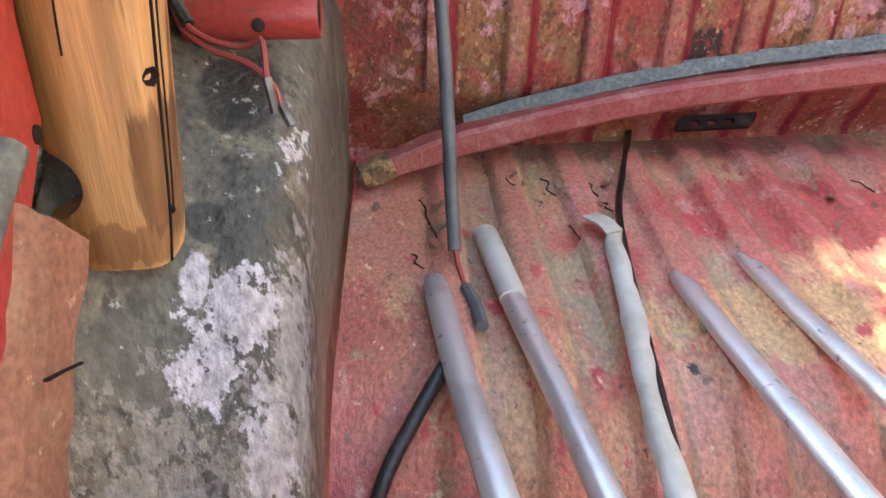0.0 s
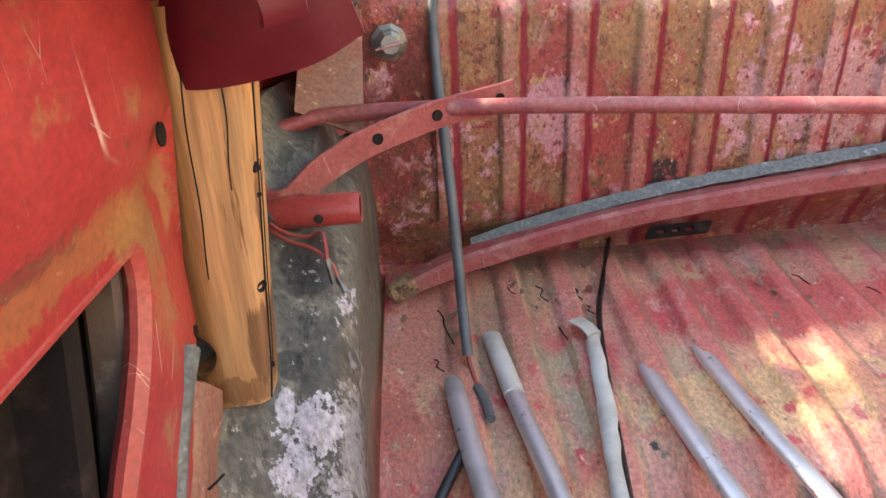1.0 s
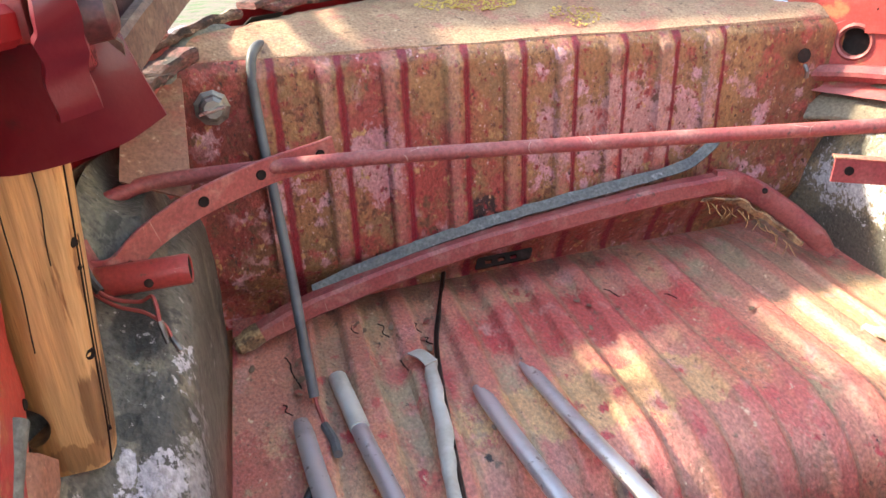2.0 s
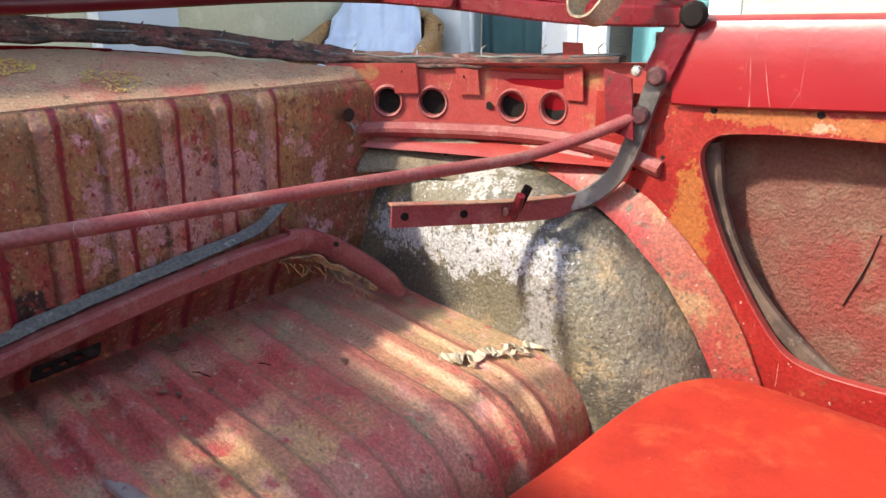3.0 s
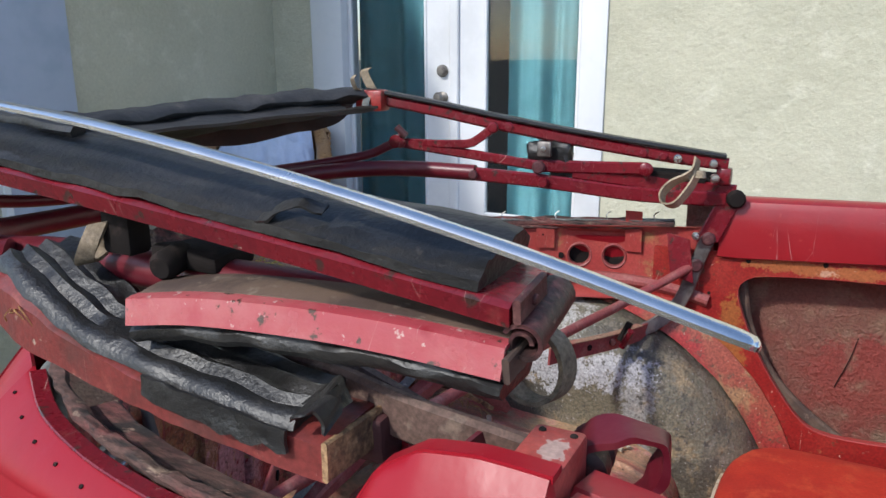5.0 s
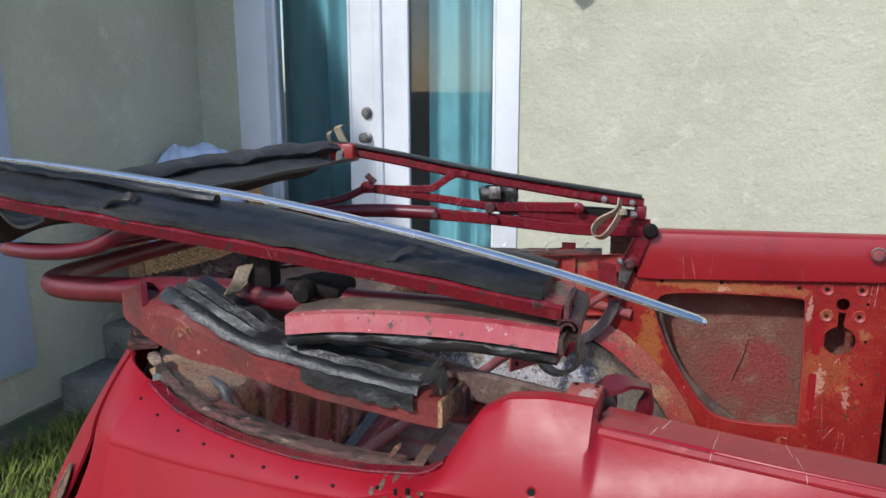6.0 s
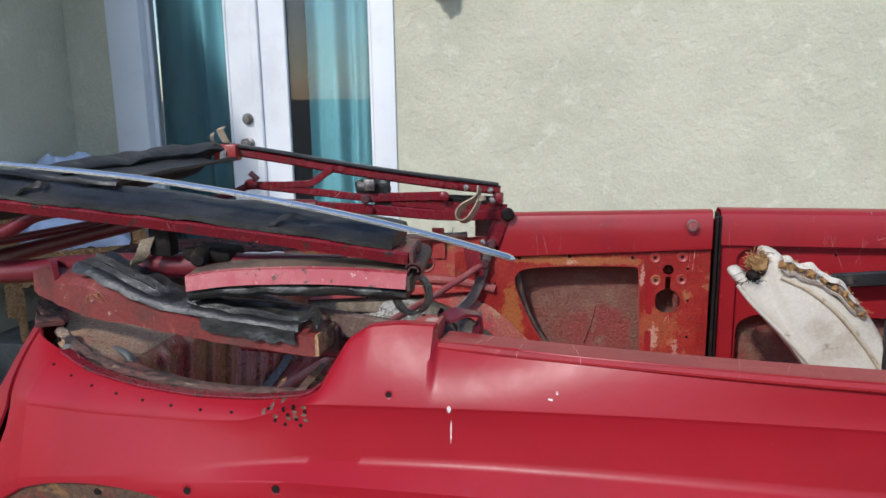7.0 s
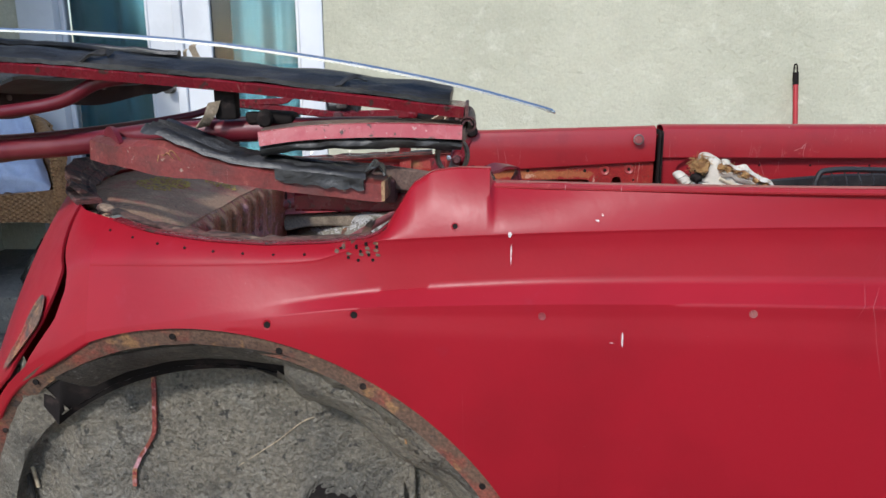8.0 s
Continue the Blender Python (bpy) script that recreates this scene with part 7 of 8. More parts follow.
wpart("strap", ribbon([LC + V3(0.0, 0.020 * math.cos(a), 0.024 * math.sin(a)) for a in lin(1.9, 7.6, 20)], (-0.96, 0.20, 0.12), 0.017, 0.003), M_LINING, rf, "worn grey-brown strap loop")
wpart("strap", ribbon([(-0.430, 0.624, 1.208), (-0.436, 0.628, 1.194), (-0.434, 0.638, 1.181), (-0.424, 0.644, 1.178), (-0.416, 0.640, 1.186), (-0.416, 0.628, 1.200), (-0.422, 0.620, 1.208)], (0.3, -0.9, 0.2), 0.016, 0.0025), M_LINING, rf, "worn tan leather strap loop")
wpart("spring_clip", box((-0.428, 0.598, 1.186), (-0.408, 0.626, 1.226), 0.004), M_DARK, rf)

wpart("maroon_lever", sweep(curve([(-0.392, 0.62, 1.118), (-0.405, 0.463, 1.116), (-0.414, 0.39, 1.110), (-0.408, 0.314, 1.098)], 6), rect(0.010, 0.030, 0.003)), M_DUSTBAR, rf, "dusty brown flat lever")

# timber header bow with perished rubber
HB = curve([(-0.445, 0.412, 1.104), (-0.448, 0.47, 1.110), (-0.449, 0.54, 1.118), (-0.446, 0.61, 1.128), (-0.436, 0.68, 1.141), (-0.416, 0.74, 1.144), (-0.385, 0.79, 1.148)], 8)
hb = wpart("header_bow", jitter(sweep(HB, [(0.030, -0.013), (0.028, 0.013), (-0.014, 0.013), (-0.024, 0.008), (-0.024, -0.013)], sizes=[(1, interp(i, [0, 20, 26, 33, 38, len(HB) - 1], [0.95, 1.0, 1.15, 1.75, 1.25, 1.2])) for i in range(len(HB))]), 40, 0.002), M_BOWRED, rf, "red painted wooden header bow with torn rubber", angle=35)
wpart("end_grain", sweep([V3(-0.470, 0.4105, 1.104), V3(-0.416, 0.4085, 1.104)], rect(0.004, 0.024, 0.001)), M_RAWWOOD, hb, "raw splintered end grain")
wpart("end_block", jitter(box((-0.428, 0.400, 1.082), (-0.388, 0.452, 1.112), 0.004), 60, 0.003), M_DARKWOOD, hb)
rubp = [p + V3(0.004, 0, interp(i, [0, 12, 20, 28, 33], [0.021, 0.021, 0.024, 0.036, 0.042])) for i, p in enumerate(HB[3:36])]
wpart("bow_rubber", jitter(sweep(rubp, [(0.032, -0.010), (0.032, -0.002), (0.025, 0.002), (0.018, -0.002), (0.010, 0.002), (0.003, -0.003), (-0.005, 0.001), (-0.011, -0.004), (-0.019, 0.000), (-0.026, -0.004), (-0.0285, -0.010)]), 45, 0.003), M_RUB, hb, "folded black rubber sheet tacked to the bow", angle=60)
wpart("bow_rubber", jitter(sheet(lambda u, v: HB[3 + int(u)] + V3(-0.0262 - 0.001 * v, 0, 0.014 - (0.015 + 0.002 * math.sin(u * 2.3)) * v), list(range(14)), lin(0, 1, 6), (-0.002, 0, 0)), 90, 0.002), M_RUB, hb)
for k in range(3):
    p = HB[2] + V3(0.0, 0.004 * k, 0.024)
    wpart("torn_edge", jitter(ribbon([p + V3(0.01 * k - 0.02, 0, 0), p + V3(0.01 * k - 0.02, -0.012, 0.006), p + V3(0.01 * k - 0.018, -0.018, -0.004)], (1, 0, 0.2), 0.018, 0.002), 120, 0.006), M_RUB, hb)
wpart("bow_bracket", sheet(lambda u, v: (-0.436 + 0.050 * u, 0.748 + 0.048 * u, 1.128 + (0.030 + 0.018 * math.sin(u * 3.1)) * v), lin(0, 1, 10), lin(0, 1, 5), (0.005, -0.004, 0)), M_MAROON, hb, "dark maroon end bracket")
bolt("bolt", (-0.402, 0.781, 1.155), (-0.75, 0.66, 0), 0.008, 0.004, M_RAIL, hb)
wpart("straw_tuft", join(*[tube(curve([HB[33] + V3(-0.026, 0.004 * k - 0.012, 0.004), HB[33] + V3(-0.032, 0.006 * k - 0.02, 0.010 - 0.003 * k), HB[33] + V3(-0.030, 0.010 * k - 0.03, -0.004 + 0.004 * (k % 3))], 3), 0.0006, 4) for k in range(4)]), M_STRAW, hb)

# maroon side beam, pivot cover and flap near the bracket
wpart("side_beam", sweep(curve([(-0.390, 0.340, 1.072), (-0.376, 0.41, 1.090), (-0.352, 0.55, 1.116), (-0.335, 0.68, 1.132), (-0.335, 0.78, 1.142)], 6), rect(0.012, 0.030, 0.003)), M_DUSTBAR, rf, "dusty maroon steel side beam")
wpart("side_beam", sweep(curve([(-0.405, 0.30, 1.085), (-0.400, 0.42, 1.078), (-0.385, 0.54, 1.075)], 5), rect(0.010, 0.024, 0.003)), M_RAIL, rf)


LEVEL = Vector((0, 0, 0))
FB = curve([(-0.486, 0.360, 1.006), (-0.460, 0.347, 1.005), (-0.425, 0.341, 1.010), (-0.392, 0.341, 1.018), (-0.366, 0.347, 1.031)], 6)
FT = curve([(-0.464, 0.362, 1.10), (-0.447, 0.349, 1.105), (-0.422, 0.344, 1.106), (-0.402, 0.343, 1.106), (-0.388, 0.348, 1.104)], 6)
wpart("pivot_cover", sheet(lambda u, v: FB[int(u)].lerp(FT[int(u)], v) + V3(0, -0.008 * math.sin(v * math.pi), 0), list(range(len(FB))), lin(0, 1, 10), (0, 0.003, 0)), M_MAROON, rf, "curved maroon sheet-metal cover")
LEVEL = SAG
FP = [(-0.404, 0.296, 1.112), (-0.402, 0.281, 1.121), (-0.399, 0.265, 1.125), (-0.396, 0.251, 1.123), (-0.395, 0.246, 1.115), (-0.396, 0.250, 1.102), (-0.398, 0.258, 1.085), (-0.400, 0.266, 1.06)]
wpart("leather_flap", jitter(ribbon([V3(*p) for p in FP], (0.92, 0.25, 0.25), 0.021, 0.004), 60, 0.005), M_MAROON, rf, "creased maroon leather flap folded over the pivot")
wpart("pivot_drum", lathe([(0.008, 0), (0.014, 0.003), (0.014, 0.014), (0.012, 0.016), (0.012, 0.020), (0.014, 0.022), (0.013, 0.034), (0.008, 0.038)], (-0.414, 0.286, 1.102), (0.97, 0.05, 0.05), 20), M_HINGE, rf, "greasy pivot drum")

# chrome strip that lies along the top
cs = root("chrome_strip", (-0.43, 0.2, 1.196), "long bright chrome trim strip lying on the roof rail", "trim strip", "trim strips")
HALF = [(0.0065, -0.001), (0.0065, 0.0015), (0.0052, 0.0030), (0.0020, 0.0042), (-0.0020, 0.0042), (-0.0052, 0.0030), (-0.0065, 0.0015), (-0.0065, -0.001)]
wpart("strip", sweep(curve([(-0.431, 0.207, 1.195), (-0.434, 0.225, 1.201), (-0.438, 0.32, 1.226), (-0.440, 0.45, 1.252), (-0.438, 0.60, 1.274), (-0.428, 0.75, 1.287), (-0.405, 0.90, 1.295), (-0.38, 1.05, 1.298)], 6), HALF, sizes=[0.92, 0.97] + [1] * 41), M_CHROME, cs)
wpart("end_tip", sweep(curve([(-0.4305, 0.2045, 1.194), (-0.431, 0.207, 1.195), (-0.4318, 0.2112, 1.1964)], 3), HALF, sizes=[0.35, 0.6, 0.75, 0.85, 0.93, 0.97, 0.995]), M_CHROME, cs, "rounded bright tip")

# ---- things lying on the shelf ----
LEVEL = Vector((0, 0, 0))


def lying_strip(pts, w, mat, label, name="trim_strip", scale=1.0):
    r_ = root(name, pts[0], label, "trim strip", "trim strips")
    k = w / 0.013
    c = curve(pts, 8)
    sz = [0.75, 0.93] + [1] * (len(c) - 2)
    wpart("strip", sweep(c, [(a * k, b * k * scale) for a, b in HALF], sizes=sz), mat, r_)
    return r_


lying_strip([(-0.322, 0.548, 0.657), (-0.310, 0.43, 0.658), (-0.294, 0.30, 0.662), (-0.28, 0.12, 0.668)], 0.020, M_ALU, "dull half-round aluminium trim strip on the shelf")
c0 = lying_strip([(-0.274, 0.612, 0.657), (-0.262, 0.50, 0.657), (-0.245, 0.37, 0.659), (-0.222, 0.12, 0.666)], 0.018, M_ALU, "chrome trim strip with one end in white plastic", scale=1.3)
wpart("plastic_sleeve", sweep(curve([(-0.2755, 0.622, 0.657), (-0.2740, 0.612, 0.658), (-0.268, 0.558, 0.658), (-0.2635, 0.515, 0.658)], 6), ring(0.0108, 14, 1.0, 0.78), sizes=[0.35, 0.7, 0.85, 0.95] + [1] * 15), M_PLASTIC, c0, "cloudy white plastic sleeve")
lying_strip([(-0.126, 0.552, 0.654), (-0.116, 0.44, 0.656), (-0.103, 0.30, 0.660), (-0.088, 0.12, 0.668)], 0.019, M_ALU, "flat aluminium trim strip on the shelf")
c4 = lying_strip([(-0.062, 0.580, 0.655), (-0.052, 0.46, 0.658), (-0.040, 0.34, 0.663), (-0.018, 0.12, 0.670)], 0.018, M_ALU, "rounded chrome trim strip on the shelf")
bolt("stud", (-0.0625, 0.584, 0.658), (0, 0.3, 1), 0.003, 0.003, M_STEEL, c4)
tb = root("wrapped_rod", (-0.18, 0.6, 0.665), "dark rod wrapped in cloudy plastic film", "rod")
wpart("rod", tube(curve([(-0.195, 0.35, 0.664), (-0.157, 0.614, 0.664), (-0.128, 0.72, 0.672), (-0.100, 0.806, 0.681)], 6), 0.0034, 8), M_RODSTEEL, tb, "thin dark steel rod")
wpart("plastic_film", jitter(sweep(curve([(-0.166, 0.604, 0.666), (-0.174, 0.560, 0.666), (-0.186, 0.46, 0.664), (-0.199, 0.36, 0.664), (-0.214, 0.12, 0.668)], 7), ring(0.0085, 12, 1.0, 0.7), sizes=[0.8 + 0.2 * min(1, i / 6) for i in range(29)]), 40, 0.003), M_PLASTIC, tb, "cloudy white plastic film")
wpart("film_flap", jitter(sheet(lambda u, v: (-0.170 - 0.014 * v + 0.015 * (u - 0.5), 0.590 + 0.030 * v + 0.006 * (u - 0.5), 0.6735 + 0.003 * math.sin(v * 3.1)), lin(0, 1, 6), lin(0, 1, 9), (0, 0, -0.0015)), 60, 0.0015), M_PLASTIC, tb)

cb = root("hanging_cable", (-0.31, 0.57, 0.655), "grey cable hanging over the bulkhead with bare red wire", "cable")
wpart("cable", tube(curve([(-0.296, 0.800, 1.006), (-0.303, 0.775, 1.016), (-0.313, 0.748, 1.012), (-0.318, 0.735, 0.992), (-0.318, 0.720, 0.94), (-0.314, 0.690, 0.87), (-0.309, 0.648, 0.79), (-0.306, 0.600, 0.71), (-0.304, 0.572, 0.668)], 7), 0.0058, 10), M_CABLE, cb)
wpart("bare_wire", tube(curve([(-0.304, 0.574, 0.672), (-0.302, 0.560, 0.662), (-0.299, 0.540, 0.658), (-0.298, 0.520, 0.657)], 5), 0.0022, 6), M_WIRE, cb)
wpart("cable", tube(curve([(-0.298, 0.530, 0.659), (-0.292, 0.505, 0.658), (-0.290, 0.480, 0.658)], 5), 0.005, 8), M_CABLE, cb)
c2_ = root("black_cable", (-0.33, 0.44, 0.65), "short black rubber cable lying on the shelf", "cable")
wpart("cable", tube(curve([(-0.308, 0.462, 0.655), (-0.322, 0.435, 0.653), (-0.340, 0.405, 0.640), (-0.360, 0.375, 0.615), (-0.375, 0.35, 0.56)], 6), 0.0052, 10), M_RUB, c2_)

bow = root("loose_roof_bow", (-0.38, 0.705, 0.667), "loose curved red wooden roof bow leaning on the bulkhead", "roof bow")
BW = curve([(-0.384, 0.703, 0.675), (-0.340, 0.714, 0.689), (-0.27, 0.728, 0.706), (-0.12, 0.744, 0.734), (0.05, 0.750, 0.756), (0.19, 0.752, 0.770), (0.292, 0.750, 0.776)], 7)
wpart("bow_rail", jitter(sweep(BW, rect(0.026, 0.026, 0.004), sizes=[(1, interp(i, [0, 5, 10], [0.45, 0.8, 1.0])) for i in range(len(BW))]), 30, 0.0015), M_REDDUST, bow, "dusty faded red bow", angle=25)
wpart("bare_tip", jitter(sweep(curve([(-0.388, 0.702, 0.6735), (-0.372, 0.706, 0.6785), (-0.355, 0.710, 0.684)], 4), rect(0.0275, 0.0275, 0.004), sizes=[(0.6, 0.35)] + [(1.0, 0.62)] * 3 + [(1.0, 0.78)] * 5), 60, 0.001), M_RAWWOOD, bow, "bare wood at the split tip")
BE = curve([(0.280, 0.750, 0.778), (0.318, 0.745, 0.772), (0.360, 0.722, 0.745), (0.400, 0.695, 0.708), (0.426, 0.675, 0.676)], 6)
wpart("bow_end", jitter(sweep(BE, rect(0.016, 0.034, 0.002), sizes=[(1, interp(i, [0, 20, 24], [1.0, 0.85, 0.4])) for i in range(len(BE))]), 40, 0.002), M_REDDUST, bow, angle=50)
wpart("torn_cloth", jitter(ribbon([(0.258, 0.738, 0.760), (0.285, 0.734, 0.756), (0.31, 0.728, 0.750), (0.345, 0.710, 0.724), (0.385, 0.686, 0.692)], (0, -0.5, 0.9), 0.008, 0.003), 70, 0.006), M_RAWWOOD, bow, "frayed brown cloth edge")
frs = []
for k in range(16):
    p = Vector((0.262 + 0.007 * k, interp(k, [0, 8, 15], [0.734, 0.720, 0.690]), interp(k, [0, 8, 15], [0.756, 0.738, 0.694])))
    frs.append(tube(curve([p, p + Vector((0.004 * math.sin(k * 2.3), -0.006, -0.006)), p + Vector((0.010 * math.sin(k * 1.3), -0.010, -0.014 - 0.004 * math.sin(k)))], 3), 0.0007, 4))
wpart("loose_threads", join(*frs), M_STRAW, bow)["kind"] = "stuff"
bolt("screw_hole", (0.343, 0.722, 0.765), (-0.2, -0.9, 0.3), 0.004, 0.002, M_DARK, bow)
RB = curve([(-0.285, 0.737, 0.716), (-0.20, 0.748, 0.737), (-0.05, 0.758, 0.765), (0.10, 0.762, 0.784), (0.19, 0.764, 0.794), (0.245, 0.766, 0.803), (0.282, 0.768, 0.822), (0.296, 0.768, 0.836)], 7)
wpart("rubber_strip", jitter(ribbon([tuple(p) for p in RB[::4]], (0, 0.75, 0.65), 0.016, 0.003), 30, 0.002), M_GREYRUB, bow, "perished grey rubber strip peeling off")

vent = root("slotted_bracket", (-0.04, 0.775, 0.70), "flat dark steel bracket with slots under the bow", "bracket")
wpart("bracket", plate(rounded([(-0.065, 0.006), (0.015, 0.006), (0.02, 0.024), (-0.060, 0.024)], 0.004, 3), [rounded([(-0.05 + 0.018 * k, 0.011), (-0.040 + 0.018 * k, 0.011), (-0.040 + 0.018 * k, 0.018), (-0.05 + 0.018 * k, 0.018)], 0.002, 2) for k in range(3)], lambda u, v: (u, 0.764 + 0.25 * v, 0.690 + v * 0.75 + 0.05 * (u + 0.1)), (0, 0.004, -0.004), 0.05), M_DARK, vent, smooth=False)

rnd = random.Random(11)
fls = []
for (x, y, s) in ((-0.315, 0.66, 0.012), (-0.312, 0.625, 0.012), (-0.318, 0.60, 0.010), (-0.305, 0.69, 0.008), (-0.24, 0.715, 0.011), (-0.232, 0.70, 0.009), (-0.195, 0.70, 0.009), (-0.19, 0.68, 0.008), (-0.15, 0.70, 0.009), (-0.165, 0.66, 0.008), (-0.16, 0.64, 0.007), (-0.37, 0.66, 0.007), (0.05, 0.69, 0.009), (0.06, 0.67, 0.007), (0.09, 0.65, 0.008), (0.04, 0.62, 0.006), (-0.27, 0.52, 0.007), (-0.13, 0.48, 0.006), (0.25, 0.60, 0.007), (0.33, 0.64, 0.008)):
    z = SHc[0].z
    zz = min(SHc, key=lambda p: abs(p.y - y)).z
    fls.append(flake((x, y, zz + 0.005), (0, 0, 1), s * 0.75, rnd.uniform(0, 6), 0.6))
wpart("flaking_paint", join(*fls), M_FLAKE, shelf, "curled lifted paint flakes")["kind"] = "stuff"
rips = []
for k, (x, y, ln) in enumerate(((-0.244, 0.710, 0.034), (-0.208, 0.695, 0.040), (-0.168, 0.690, 0.032), (-0.327, 0.650, 0.050), (-0.317, 0.610, 0.040), (-0.195, 0.612, 0.034), (-0.334, 0.573, 0.022), (-0.160, 0.655, 0.020), (-0.30, 0.675, 0.018), (0.02, 0.66, 0.022), (0.10, 0.69, 0.026), (0.17, 0.66, 0.018), (-0.05, 0.70, 0.022))):
    zz = min(SHc, key=lambda p: abs(p.y - y)).z + 0.0055
    rips.append(jitter(ribbon([(x - 0.004, y + ln / 2, zz), (x + 0.003 * math.sin(k), y + ln / 6, zz + 0.002), (x - 0.002 * math.cos(k), y - ln / 6, zz + 0.001), (x + 0.005, y - ln / 2, zz)], (0.9, 0.2, 0.35), 0.0016, 0.0006), 120, 0.0012))
wpart("cracked_paint", join(*rips), M_DARK, shelf, "dark open cracks in the paint")["kind"] = "stuff"
cream = []
for k, (x, y, dx, dy, w) in enumerate(((0.335, 0.510, 0.040, -0.012, 0.013), (0.372, 0.498, 0.036, -0.020, 0.016), (0.405, 0.480, 0.040, -0.006, 0.012), (0.440, 0.470, 0.030, -0.022, 0.010), (0.360, 0.482, 0.030, 0.004, 0.008), (0.415, 0.462, 0.034, -0.010, 0.007))):
    P = []
    for t in lin(0, 1, 6):
        yy = y + dy * t + 0.004 * math.sin(9 * t + k)
        P.append((x + dx * t, yy, min(SHc, key=lambda p: abs(p.y - yy)).z + 0.006 + 0.003 * math.sin(3.1 * t)))
    cream.append(jitter(ribbon(P, (0.15, 0.95, 0.2), w, 0.0016), 110, 0.007, k))
wpart("peeling_sealer", join(*cream), M_CREAM, shelf, "peeling cream seam sealer")["kind"] = "stuff"

# nut on the bulkhead, hoses at the near corner
nut = wpart("bulkhead_nut", lathe([(0.020, 0), (0.020, 0.004), (0.015, 0.006), (0.014, 0.016), (0.010, 0.019), (0, 0.019)], (-0.366, 0.736, 0.958), (0.1, -1, 0.05), 9), M_STEEL, car, "large zinc-plated nut", smooth=False)
wpart("nut_slot", sweep([V3(-0.380, 0.716, 0.955), V3(-0.352, 0.718, 0.961)], rect(0.006, 0.004, 0.001)), M_BRIGHT, nut)
hose = root("grey_hose", (-0.37, 0.77, 1.0), "grey rubber hose curling over the bulkhead corner", "hose")
wpart("hose", tube(curve([(-0.425, 0.715, 0.93), (-0.412, 0.728, 0.975), (-0.395, 0.752, 1.015), (-0.372, 0.785, 1.033), (-0.348, 0.808, 1.030), (-0.335, 0.816, 1.024)], 6), 0.0105, 12), M_GREYRUB, hose)
wpart("hose_end", lathe([(0.012, 0), (0.013, 0.003), (0.013, 0.016), (0.009, 0.018)], (-0.338, 0.812, 1.022), (0.5, 0.3, -0.1), 12), M_DARK, hose)

# ---- seats ----
seat = root("seat_cushion", (0.33, 0.05, 0.26), "bright red cloth seat cushion", "seat")


def cushion(x0, x1, y0, y1, zt, h, n=26):
    V, F = [], []

    def sq(a, p=5):
        c, s_ = math.cos(a), math.sin(a)
        k = 1 / (abs(c) ** p + abs(s_) ** p) ** (1 / p)
        return c * k, s_ * k
    rings = [(1.0, -h), (1.02, -h * 0.7), (1.02, -0.035), (1.005, -0.018), (0.98, -0.007), (0.94, 0.0), (0.8, 0.006), (0.6, 0.011), (0.35, 0.014), (0.1, 0.015)]
    m = 64
    for k, (s_, dz) in enumerate(rings):
        for i in range(m):
            a, b = sq(2 * math.pi * i / m)
            p = V3((x0 + x1) / 2 + a * s_ * (x1 - x0) / 2, (y0 + y1) / 2 + b * s_ * (y1 - y0) / 2, zt + dz)
            V.append(p + 0.006 * noise.noise_vector(p * 7))
    for k in range(len(rings) - 1):
        for i in range(m):
            F.append((k * m + i, k * m + (i + 1) % m, (k + 1) * m + (i + 1) % m, (k + 1) * m + i))
    F.append(tuple(range(m - 1, -1, -1)))
    F.append(tuple((len(rings) - 1) * m + i for i in range(m)))
    return V, F


wpart("cushion", cushion(0.06, 0.592, -0.17, 0.298, 0.640, 0.16), M_VELVET, seat, angle=60)
wpart("seat_base", box((0.10, -0.13, 0.255), (0.56, 0.26, 0.49), 0.02), M_DARK, seat)
pip = [V3(0.326 + 0.27 * (1 if math.cos(a) > 0 else -1) * abs(math.cos(a)) ** 0.42, 0.064 + 0.238 * (1 if math.sin(a) > 0 else -1) * abs(math.sin(a)) ** 0.42, 0.612) for a in lin(0, 2 * math.pi, 70)]
wpart("piping", tube(pip, 0.0035, 6), M_CREAM, seat, "pale piping along the seat edge")

tsb = root("torn_seat_back", (0.42, -0.38, 0.26), "torn soiled white vinyl seat back with fibre stuffing", "seat")
OUT = [(-0.150, 0.992), (-0.160, 0.972), (-0.190, 0.935), (-0.25, 0.865), (-0.32, 0.775), (-0.36, 0.70), (-0.37, 0.56), (-0.36, 0.30), (-0.56, 0.30), (-0.60, 0.60), (-0.545, 0.74), (-0.48, 0.83), (-0.425, 0.91), (-0.385, 0.955), (-0.33, 0.985), (-0.275, 1.005), (-0.245, 1.035), (-0.222, 1.044), (-0.212, 1.030), (-0.208, 0.985), (-0.185, 0.985), (-0.168, 1.000)]


